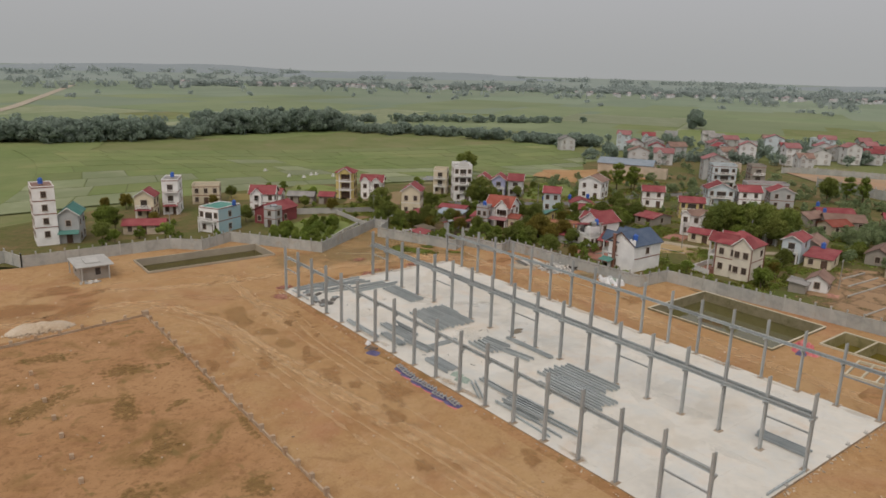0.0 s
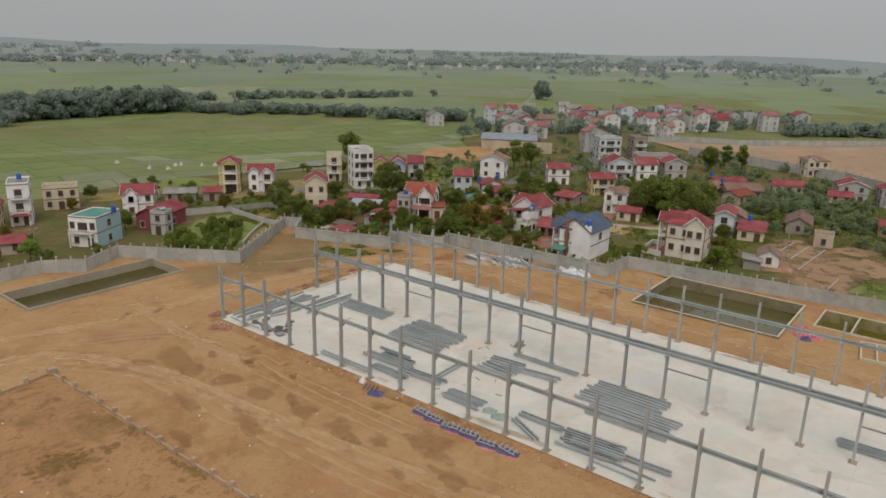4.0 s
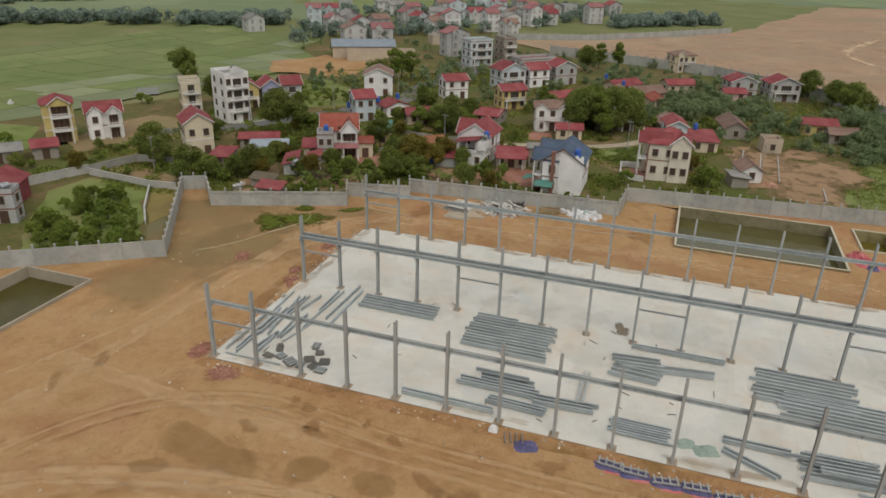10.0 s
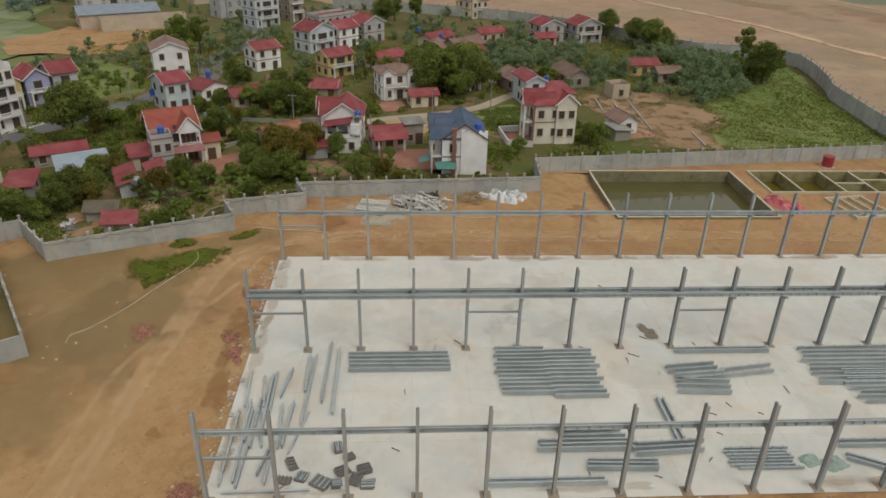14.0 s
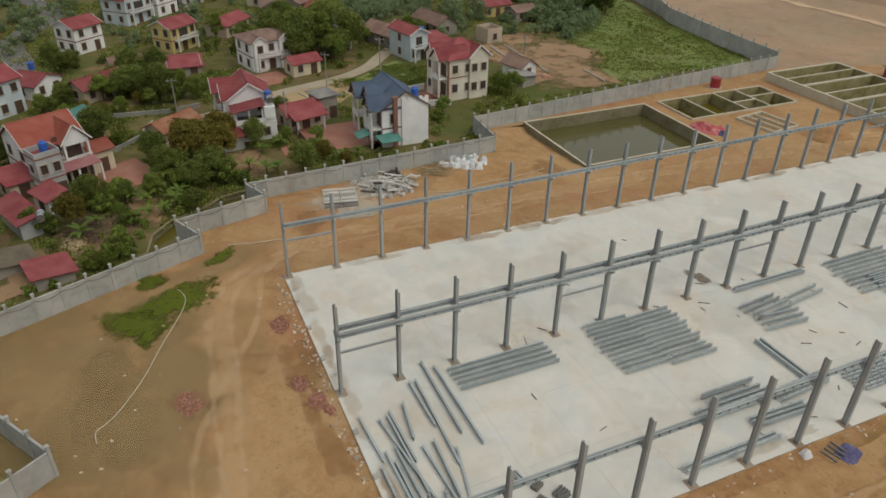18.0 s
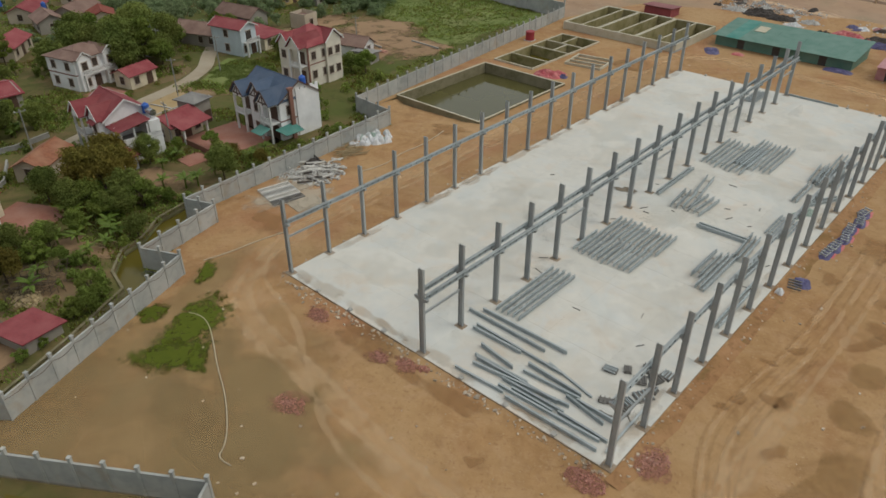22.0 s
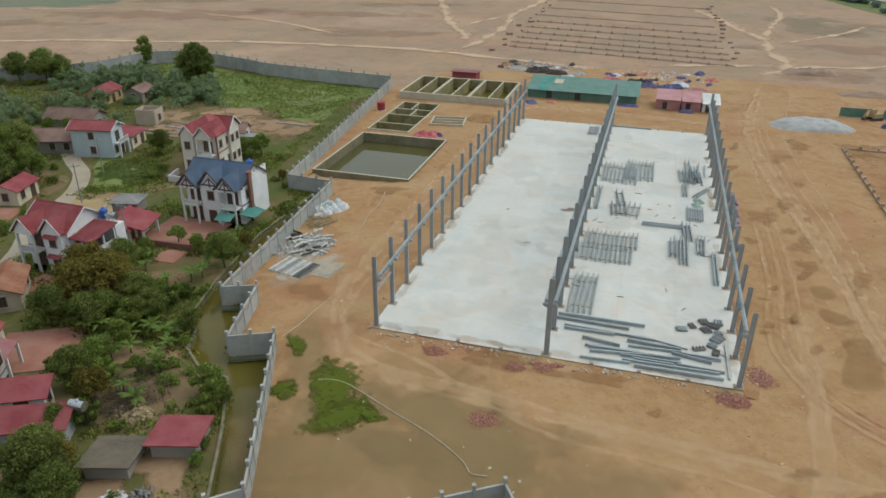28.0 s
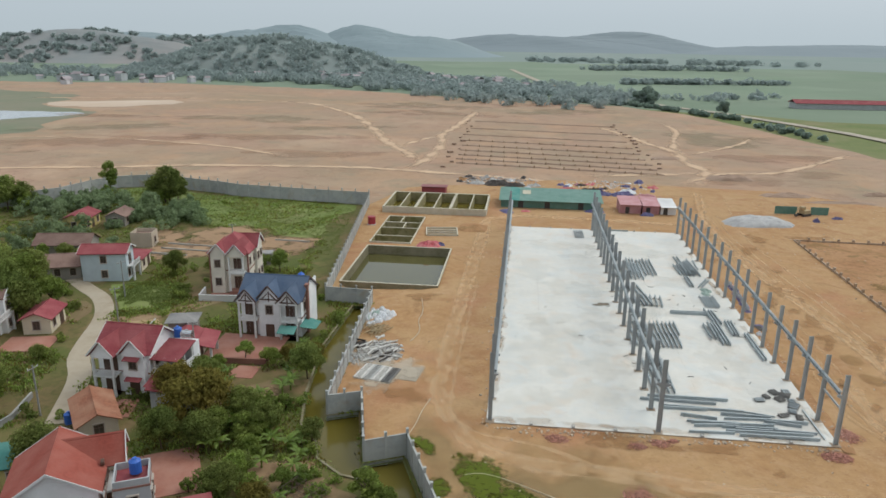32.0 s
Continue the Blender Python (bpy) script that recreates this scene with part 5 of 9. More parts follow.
def gable_roof(mb, x0, x1, y0, y1, z, rise, t=0.16):
    """Ridge along x over the rectangle: one folded plate of thickness t with a raised ridge cap."""
    ym = (y0 + y1) / 2
    cap = 0.13
    k = (ym - y0 - cap) / (ym - y0)
    line = [(y0, z), (ym - cap, z + rise * k), (ym - cap, z + rise * k + 0.07), (ym, z + rise + 0.09), (ym + cap, z + rise * k + 0.07), (ym + cap, z + rise * k), (y1, z), (y1, z - t), (ym, z + rise - t), (y0, z - t)]
    n = len(line)
    mb.add([(x, p, q) for x in (x0, x1) for p, q in line],
           [(i, i + n, (i + 1) % n + n, (i + 1) % n) for i in range(n)] + [(0, 1, 8, 9), (1, 2, 3, 8), (3, 4, 5, 8), (5, 6, 7, 8), (9 + n, 8 + n, 1 + n, n), (8 + n, 3 + n, 2 + n, 1 + n), (8 + n, 5 + n, 4 + n, 3 + n), (8 + n, 7 + n, 6 + n, 5 + n)])


def balustrade(x0, x1, y, z):
    """A railing of upright balusters between a foot rail and a hand rail, in one piece."""
    n = max(2, int((x1 - x0) / 0.28))
    xs = [x0]
    for i in range(n):
        xs += [x0 + (x1 - x0) * i / n + 0.1, x0 + (x1 - x0) * (i + 1) / n]
    xs.append(x1 + 0.1)
    return lattice(xs, [z, z + 0.08, z + 0.82, z + 0.94], lambda i, j: i % 2 == 0 or j != 1, y, y + 0.1)


def house(x, y, yaw, w, d, n, roof, wall, tile, label, sh=3.4, win=3, side=2, over=0.5, rise=2.2, gables=(), balcony=(), band=M_TRIM, awning=None, plinth=0.0, far=False, porch=None, parapet=0.9, name="house", base=-0.42, door=True, into=None, shift=None, barge=None, corners=None):
    """A house whose front looks along its own -y. gables: (x, width) of cross gables on the front; balcony: floors that have one."""
    hs = into or thing(name, label, "house", x, y, base, yaw)
    T = shift if shift is not None else Matrix.Identity(4)

    def put_part(nm, mesh_, material, lab="", m=None):
        return part(nm, mesh_, material, hs, lab, T @ m if m is not None else T)

    H = n * sh + plinth
    if sh < 2.45 and n == 1:
        win, side, door = 0, 0, False
    # far white and cream walls get the haze-dulled white
    wm, rm = M_HAZEWALL if far and wall in ("white", "cream") else M_PAINT[wall], M_ROOF[tile]
    mb = MB()
    mb.box(-w / 2, -d / 2, -0.3, w / 2, d / 2, H)
    if roof == "gable":
        for sx in (-1, 1):
            mb.add([(sx * w / 2, -d / 2, H), (sx * w / 2, d / 2, H), (sx * w / 2, 0, H + rise * d / (d + 2 * over)), (sx * (w / 2 - 0.2), -d / 2, H), (sx * (w / 2 - 0.2), d / 2, H), (sx * (w / 2 - 0.2), 0, H + rise * d / (d + 2 * over))],
                   [(0, 1, 2), (5, 4, 3), (0, 3, 4, 1), (1, 4, 5, 2), (2, 5, 3, 0)])
    if roof == "front":
        for sy in (-1, 1):
            mb.add([(-w / 2, sy * d / 2, H), (w / 2, sy * d / 2, H), (0, sy * d / 2, H + rise * w / (w + 2 * over)), (-w / 2, sy * (d / 2 - 0.2), H), (w / 2, sy * (d / 2 - 0.2), H), (0, sy * (d / 2 - 0.2), H + rise * w / (w + 2 * over))],
                   [(0, 1, 2), (5, 4, 3), (0, 3, 4, 1), (1, 4, 5, 2), (2, 5, 3, 0)])
    if roof == "flat":
        for a, b, c, e in ((-w / 2, -d / 2, w / 2, -d / 2 + 0.15), (-w / 2, d / 2 - 0.15, w / 2, d / 2), (-w / 2, -d / 2 + 0.15, -w / 2 + 0.15, d / 2 - 0.15), (w / 2 - 0.15, -d / 2 + 0.15, w / 2, d / 2 - 0.15)):
            mb.box(a, b, H, c, e, H + parapet)
    put_part("wall", mb, wm)
    rb = MB()
    if roof == "gable":
        gable_roof(rb, -w / 2 - over, w / 2 + over, -d / 2 - over, d / 2 + over, H - over * 0.25, rise)
    elif roof == "front":
        r2 = MB()
        gable_roof(r2, -d / 2 - over, d / 2 + over, -w / 2 - over, w / 2 + over, H - over * 0.25, rise)
        rb.v, rb.f = [(-b, a, c) for a, b, c in r2.v], r2.f
    elif roof == "hip":
        a, b, e = w / 2 + over, d / 2 + over, max(0.0, (w - d) / 2)
        z0, z1 = H - 0.1, H + rise
        f = 0.0 if w >= d else (d - w) / 2
        rb.add([(-a, -b, z0), (a, -b, z0), (a, b, z0), (-a, b, z0), (-e, -f, z1), (e, -f, z1), (e, f, z1), (-e, f, z1), (-a, -b, z0 - 0.15), (a, -b, z0 - 0.15), (a, b, z0 - 0.15), (-a, b, z0 - 0.15)],
               [(0, 1, 5, 4), (1, 2, 6, 5), (2, 3, 7, 6), (3, 0, 4, 7), (4, 5, 6, 7), (8, 9, 1, 0), (9, 10, 2, 1), (10, 11, 3, 2), (11, 8, 0, 3), (11, 10, 9, 8)])
    elif roof == "shed":
        rb.slab((-w / 2 - over, -d / 2 - over, H), (w / 2 + over, -d / 2 - over, H), (w / 2 + over, d / 2 + over, H + rise), (-w / 2 - over, d / 2 + over, H + rise), 0.14)
    else:
        rb.box(-w / 2 + 0.16, -d / 2 + 0.16, H, w / 2 - 0.16, d / 2 - 0.16, H + 0.06)
    put_part("roof", rb, rm)
    if roof in ("gable", "front") and not far and n > 1:
        half, along_, zr = ((d / 2 + over, w / 2 + over, H - over * 0.25) if roof == "gable" else (w / 2 + over, d / 2 + over, H - over * 0.25))
        for sgn in (-1, 1):
            e0, e1 = sgn * along_, sgn * (along_ + 0.07)
            v = [(e, p, q) for e in (e0, e1) for p, q in ((-half, zr - 0.2), (-half, zr + 0.05), (0, zr + rise + 0.06), (half, zr + 0.05), (half, zr - 0.2), (0, zr + rise - 0.22))]
            f = [(0, 1, 2, 5), (5, 2, 3, 4), (11, 8, 7, 6), (10, 9, 8, 11)] + [(i, i + 6, (i + 1) % 6 + 6, (i + 1) % 6) for i in range(6)]
            bb = MB()
            bb.add(v if roof == "gable" else [(-b, a, c) for a, b, c in v], f)
            put_part("bargeboard", bb, barge or M_WHITE)
    # cross gables on the front
    for gx, gw, *loggia in gables:
        g = MB()
        proj = 2.0 if loggia else 0.9
        if loggia:
            g.box(gx - gw / 2, -d / 2 - proj, H - 0.45, gx + gw / 2, -d / 2 + 0.02, H)
            for k in range(n):
                fm = MB()
                z = plinth + k * sh
                fm.box(gx - gw / 2 - 0.05, -d / 2 - proj - 0.05, z - 0.22 if k else -0.3, gx + gw / 2 + 0.05, -d / 2 - 0.02, z)
                put_part("loggia_floor", fm, M_WHITE if k else M_TRIM)
                # Dark leaves added on the back wall, standing in for loggia shade.
                for i in range(3):
                    fm = MB()
                    q = (gw - 1.0) / 3
                    fm.box(-q / 2 + 0.02, -0.06, 0.02, q / 2 - 0.02, 0.0, 2.45)
                    put_part("folding_door", fm, M_FRAME, "dark door leaf added as loggia shade", m=pose(gx + (i - 1) * q, -d / 2, z))
                if k:
                    put_part("balustrade", balustrade(gx - gw / 2, gx + gw / 2, -d / 2 - proj, z), M_WHITE)
                for sx in (-1, 1):
                    fm = MB()
                    fm.box(-0.15, -0.15, z, 0.15, 0.15, plinth + (k + 1) * sh - (0.22 if k + 1 < n else 0.45))
                    put_part("porch_column", fm, M_WHITE, m=pose(gx + sx * (gw / 2 - 0.16), -d / 2 - proj + 0.16, 0))
        else:
            g.box(gx - gw / 2, -d / 2 - proj, -0.3, gx + gw / 2, -d / 2 + 0.02, H)
        gr = rise * 0.75 * gw / max(gw, 4.0) + 0.25
        g.add([(gx - gw / 2, -d / 2 - proj, H), (gx + gw / 2, -d / 2 - proj, H), (gx, -d / 2 - proj, H + gr), (gx - gw / 2, -d / 2, H), (gx + gw / 2, -d / 2, H), (gx, -d / 2, H + gr)],
              [(0, 1, 2), (5, 4, 3), (0, 3, 4, 1), (1, 4, 5, 2), (2, 5, 3, 0)])
        put_part("gable_bay", g, wm)
        r2, r3 = MB(), MB()
        gable_roof(r2, 0, d * 0.55 + proj + 0.3, -gw / 2 - 0.35, gw / 2 + 0.35, H - 0.05, gr + 0.2, 0.14)
        r3.v, r3.f = [(gx - b, a - d / 2 - proj - 0.35, c) for a, b, c in r2.v], r2.f
        put_part("gable_roof", r3, rm)
        r4 = MB()
        for sgn in (-1, 1):
            r4.beam((gx + sgn * (gw / 2 + 0.35), -d / 2 - proj - 0.38, H - 0.12), (gx, -d / 2 - proj - 0.38, H + gr + 0.12), 0.08, 0.22)
        put_part("bargeboard", r4, barge or M_WHITE)
    if band:
        for k in range(1, n + (roof == "flat")):
            bb = MB()
            z = plinth + k * sh
            for a, b, c, e in ((-w / 2 - 0.07, -d / 2 - 0.07, w / 2 + 0.07, -d / 2 + 0.01), (-w / 2 - 0.07, d / 2 - 0.01, w / 2 + 0.07, d / 2 + 0.07), (-w / 2 - 0.07, -d / 2, -w / 2 + 0.01, d / 2), (w / 2 - 0.01, -d / 2, w / 2 + 0.07, d / 2)):
                bb.box(a, b, z - 0.14, c, e, z + 0.08)
            put_part("cornice", bb, band)
    if corners:
        for sx in (-1, 1):
            for sy in (-1, 1):
                cm = MB()
                cm.box(sx * w / 2 - 0.14, sy * d / 2 - 0.14, 0, sx * w / 2 + 0.14, sy * d / 2 + 0.14, H - 0.2)
                put_part("pilaster", cm, corners)
    ww, wh = (0.95, 1.35) if w / max(win, 1) > 1.9 else (0.75, 1.2)
    wf, wp = window_meshes(ww, wh)

    def put(lx, ly, lz, turn):
        o = put_part("window", wf, M_FRAME, m=pose(lx, ly, lz, 0, 0, turn))
        if not far:
            part("pane", wp, M_PANE, o)

    bays = [g for g in gables]
    for k in range(n):
        z = plinth + k * sh + 0.95
        for i in range(win):
            lx = -w / 2 + w * (i + 0.5) / win
            ly = -d / 2
            for gx, gw, *loggia in bays:
                if abs(lx - gx) < gw / 2 + 0.3:
                    lx, ly = gx, -d / 2 - (0.0 if loggia else 0.9)
            if k in balcony and not gables and not far:
                if i == 0:
                    # An added dark panel gives the balcony a shaded recess.
                    fm = MB()
                    fm.box(-w * 0.17, -0.06, 0.02, w * 0.17, 0.0, 2.3)
                    leaf_pair = put_part("balcony_door", fm, M_PANE, "dark balcony door added as recess shade", m=pose(0, -d / 2, z - 0.95))
                    fm = MB()
                    fm.box(-w * 0.17 - 0.15, -0.16, 2.3, w * 0.17 + 0.15, 0.0, 2.45)
                    part("lintel", fm, M_SURROUND, leaf_pair)
                    for sx in (-0.36, 0.36):
                        if w > 6:
                            put(sx * w, -d / 2, z, 0)
                put(-w / 2 + w * (i + 0.5) / win, d / 2, z, 180)
                continue
            if any(loggia and lx == gx for gx, gw, *loggia in bays):
                continue
            if k == 0 and door and i == win // 2:
                dm = MB()
                dm.box(-0.75, -0.06, 0, 0.75, 0, 2.3)
                dm.box(-0.04, -0.09, 0, 0.04, -0.06, 2.3)
                put_part("door", dm, M_FRAME, "dark wooden double door", m=pose(lx, ly, plinth + 0.05))
                continue
            put(lx, ly, z, 0)
            if not far:
                put(-w / 2 + w * (i + 0.5) / win, d / 2, z, 180)
        for i in range(side):
            ly = -d / 2 + d * (i + 0.5) / side
            put(-w / 2, ly, z, -90)
            put(w / 2, ly, z, 90)
    for fl in balcony:
        bm2 = MB()
        z = plinth + fl * sh
        bw = w * 0.8
        bm2.box(-bw / 2, -d / 2 - 1.4, z - 0.16, bw / 2, -d / 2 - 0.02, z)
        put_part("balcony", bm2, M_WHITE)
        put_part("balustrade", balustrade(-bw / 2, bw / 2, -d / 2 - 1.4, z), M_WHITE)
    if balcony or porch:
        pc = porch or 1.5
        for sx in (-0.38, 0.38):
            cm = MB()
            top = plinth + sh - 0.17
            cm.box(-0.17, -0.17, -0.3, 0.17, 0.17, top)
            cm.box(-0.24, -0.24, top - 0.2, 0.24, 0.24, top)
            put_part("porch_column", cm, M_WHITE, m=pose(sx * w, -d / 2 - pc + 0.3, 0))
        if porch:
            pr = MB()
            pr.slab((-w / 2, -d / 2 - pc - 0.4, plinth + sh - 0.15), (w / 2, -d / 2 - pc - 0.4, plinth + sh - 0.15), (w / 2, -d / 2, plinth + sh + 0.55), (-w / 2, -d / 2, plinth + sh + 0.55), 0.14)
            put_part("porch_roof", pr, rm)
    if awning:
        am = MB()
        z = plinth + sh * awning[1]
        am.slab((-w * awning[2] / 2, -d / 2 - 2.2, z - 0.5), (w * awning[2] / 2, -d / 2 - 2.2, z - 0.5), (w * awning[2] / 2, -d / 2 - 0.02, z + 0.15), (-w * awning[2] / 2, -d / 2 - 0.02, z + 0.15), 0.08)
        put_part("awning", am, M_ROOF[awning[0]])
    return hs


def low_shed(x, y, yaw, w, d, h, tile, label, roof="gable", wall="raw", rise=1.2):
    return house(x, y, yaw, w, d, 1, roof, wall, tile, label, sh=h, win=max(1, int(w / 3)), side=1, rise=rise, band=None, name="shed" if w * d < 45 else "low_house")


def water_tank(x, y, z, blue=True, r=0.6):
    t = thing("water_tank", ("blue plastic" if blue else "stainless steel") + " water tank lying on a roof", "water tank", x, y, z)
    mb = MB()
    if blue:
        mb.cyl((0, 0, 0.25), (0, 0, 1.55), r, r, 14)
        mb.cyl((0, 0, 1.55), (0, 0, 1.8), r, r * 0.4, 14)
    else:
        mb.cyl((-0.85, 0, 0.75), (0.85, 0, 0.75), 0.55, 0.55, 14)
    part("drum", mb, M_BLUE if blue else M_STAINLESS, t)
    mb = MB()
    for a in (-0.4, 0.4):
        for b in (-0.35, 0.35):
            mb.box(a - 0.04, b - 0.04, -0.3, a + 0.04, b + 0.04, 0.5 if not blue else 0.27)
    part("stand", mb, M_STAINLESS, t)
    mb = MB()
    mb.cyl((0, 0, 1.8 if blue else 1.28), (0, 0, 1.9 if blue else 1.4), 0.22, 0.22, 10)
    part("lid", mb, M_BLUE if blue else M_STAINLESS, t)
    return t


# ---- the village ----
h1 = house(98.9, -47.6, 186, 7.6, 8.8, 2, "hip", "ivory", "red", "ivory two-storey house with red cross-gabled roof and brown trim", sh=3.75, plinth=0.9, gables=((1.9, 3.0, True), (-2.0, 2.6)), rise=2.9, win=2, side=3, corners=M_TRIM)
mb = MB()
mb.box(3.7, 0.2, -0.3, 4.35, 4.4, 8.4)
mb.add([(3.7, 0.2, 8.4), (3.7, 4.4, 8.4), (3.7, 2.3, 10.3), (4.35, 0.2, 8.4), (4.35, 4.4, 8.4), (4.35, 2.3, 10.3)], [(2, 1, 0), (3, 4, 5), (0, 1, 4, 3), (1, 2, 5, 4), (2, 0, 3, 5)])
part("gable_bay", mb, M_PAINT["ivory"], h1)
mb = MB()
gable_roof(mb, 0.2, 4.75, -0.3, 4.9, 8.3, 2.2, 0.14)
part("gable_roof", mb, M_ROOF["red"], h1)
mb = MB()
for sgn in (-1, 1):
    mb.beam((4.78, 2.3 + sgn * 2.6, 8.15), (4.78, 2.3, 10.45), 0.09, 0.24)
part("bargeboard", mb, M_WHITE, h1)
for k in (0, 1):
    for q in (1.2, 3.3):
        wm_, wp_ = window_meshes(0.95, 1.35)
        o = part("window", wm_, M_FRAME, h1, m=pose(4.35, q, 0.9 + 3.75 * k + 0.95, 0, 0, 90))
        part("pane", wp_, M_PANE, o)
h2 = house(83.0, -28.0, 180, 10.6, 8.0, 2, "gable", "white", "blue", "white two-storey house with slate-blue roof and three front gables", sh=3.4, gables=((-3.6, 3.0, True), (0.0, 3.7), (3.6, 3.1, True)), rise=3.0, win=3, side=2, barge=M_FRAME)
mb = MB()
mb.box(5.28, -0.6, -0.3, 5.55, 4.2, 8.0)
for k in range(5):
    mb.box(5.28, -0.6 + 1.06 * k, 8.0, 5.55, -0.05 + 1.06 * k, 8.35)
part("fire_wall", mb, M_PAINT["white"], h2, "white side wall with stepped parapet")
mb = MB()
mb.box(5.55, -2.2, -0.3, 6.0, -1.5, 8.6)
mb.box(5.45, -2.35, 8.6, 6.1, -1.35, 8.9)
part("chimney", mb, M_TRIM, h2, "reddish brown chimney shaft")
mb = MB()
mb.slab((5.3, -5.4, 2.4), (8.0, -5.0, 2.0), (8.0, -1.4, 2.0), (5.3, -1.4, 2.7), 0.07)
part("awning", mb, M_ROOF["teal"], h2, "teal sheet awning")
mb = MB()
mb.slab((2.2, -8.2, 2.2), (5.2, -8.2, 2.2), (5.2, -6.1, 2.8), (2.2, -6.1, 2.8), 0.07)
part("awning", mb, M_ROOF["teal"], h2, "teal sheet awning before the porch")
for gx, front, half in ((-3.6, -6.0, 1.25), (0.0, -4.9, 1.6), (3.6, -6.0, 1.3)):
    mb = MB()
    mb.box(gx - 0.08, front - 0.1, 6.4, gx + 0.08, front, 8.3)
    mb.beam((gx - half, front - 0.08, 6.75), (gx + half, front - 0.08, 6.75), 0.1, 0.2)
    for sgn in (-1, 1):
        mb.beam((gx + sgn * half * 0.75, front - 0.08, 6.8), (gx + sgn * 0.1, front - 0.08, 7.9), 0.1, 0.16)
    part("gable_timber", mb, M_FRAME, h2, "dark half-timbering in the gable")
h3 = house(96.6, -5.2, 178, 8.0, 7.2, 2, "gable", "white", "red", "white two-storey house with red roof and front gables", sh=3.2, gables=((-2.1, 3.2, True), (1.9, 3.3)), rise=2.8, win=2)
house(0, 0, 0, 3.8, 6.8, 1, "flat", "white", "grey", "", sh=3.1, win=2, side=2, parapet=0.75, band=M_WHITE, into=h3, shift=pose(5.9, 0.2, 0), door=False)
for qx, qy in ((4.3, -3.0), (6.0, -3.0), (7.65, -3.0), (7.65, -0.8), (7.65, 1.4)):
    mb = MB()
    mb.box(-0.13, -0.13, 3.1, 0.13, 0.13, 5.5)
    part("terrace_column", mb, M_WHITE, h3, m=pose(qx, qy, 0))
mb = MB()
mb.slab((3.9, -3.7, 5.4), (8.3, -3.7, 5.4), (8.3, 1.9, 6.3), (3.9, 1.9, 6.3), 0.12)
part("terrace_roof", mb, M_ROOF["red"], h3, "dark red sloping roof over an open terrace")
mb = MB()
mb.box(4.2, 1.7, 3.1, 7.8, 3.6, 5.7)
part("stair_block", mb, M_PAINT["white"], h3)
mb = MB()
mb.slab((4.0, -6.0, 2.3), (7.8, -6.0, 2.3), (7.8, -3.25, 2.95), (4.0, -3.25, 2.95), 0.08)
part("awning", mb, M_ROOF["red"], h3, "dark red sheet awning over the yard")
for z in (2.75, 5.9):
    mb = MB()
    mb.slab((0.7, -5.3, z - 0.25), (3.1, -5.3, z - 0.25), (3.1, -4.52, z + 0.1), (0.7, -4.52, z + 0.1), 0.07)
    part("canopy", mb, M_ROOF["red"], h3, "small dark red canopy over a window")
low_shed(88.4, 0.2, -80, 4.2, 5.6, 2.4, "red", "red sheet lean-to beside the white house", "shed", "grey", 0.8)
house(93.6, -13.6, -76, 6.8, 5.0, 1, "gable", "cream", "red", "single-storey cream house with tiled porch on columns", sh=3.0, porch=2.2, rise=1.5, win=3, side=1, band=None, name="low_house")
house(96.2, -18.8, -76, 3.6, 4.2, 1, "hip", "raw", "grey", "small raw concrete outbuilding with flat eaves", sh=4.6, win=2, side=1, rise=0.5, over=0.5, name="outbuilding", band=None)
h4 = house(87.4, 27.0, -64, 8.2, 8.4, 2, "gable", "white", "orange", "white two-storey house with orange roof and front gable", sh=3.2, gables=((2.2, 3.8, True),), rise=3.0, win=3, band=M_TRIM)
house(0, 0, 0, 3.4, 3.8, 1, "gable", "cream", "orange", "", sh=3.7, win=1, side=1, over=0.4, rise=1.1, into=h4, shift=pose(5.85, -3.6, 0), band=None)
mb = MB()
mb.slab((-2.0, -8.4, 3.1), (4.3, -8.4, 3.1), (4.3, -6.2, 3.7), (-2.0, -6.2, 3.7), 0.1)
part("porch_roof", mb, M_ROOF["faded"], h4, "dull red sloping porch roof")
mb = MB()
mb.slab((-4.6, -7.4, 3.2), (-2.1, -7.4, 3.2), (-2.1, -4.3, 3.9), (-4.6, -4.3, 3.9), 0.1)
part("porch_roof", mb, M_ROOF["red"], h4, "dark red lean-to roof")
mb = MB()
mb.cyl((0.0, -4.5, 6.9), (0.0, -4.2, 6.9), 0.36, 0.36, 14)
part("round_window", mb, M_FRAME, h4)
for q in (-1.9, 0.9, 4.2):
    mb = MB()
    mb.box(q - 0.14, -8.3, -0.3, q + 0.14, -8.0, 3.1)
    part("porch_column", mb, M_WHITE, h4)
house(79.4, 26.6, -64, 3.6, 3.4, 2, "flat", "grey", "red", "grey flat-roofed stair block with roof tank", sh=3.25, win=2, side=1, parapet=0.8)
house(74.0, 57.5, -44, 6.2, 8.4, 2, "front", "cream", "red", "tall cream house with red roof and front gable", sh=3.9, rise=2.4, win=2, side=3, band=M_WHITE)
house(104.2, 68.6, -32, 6.6, 9.4, 4, "flat", "white", "grey", "white narrow tower house with arched front balconies", sh=3.15, win=2, side=2, balcony=(1, 2, 3), parapet=0.9, band=M_WHITE, name="tower_house")
tower = bpy.data.objects["tower_house"]
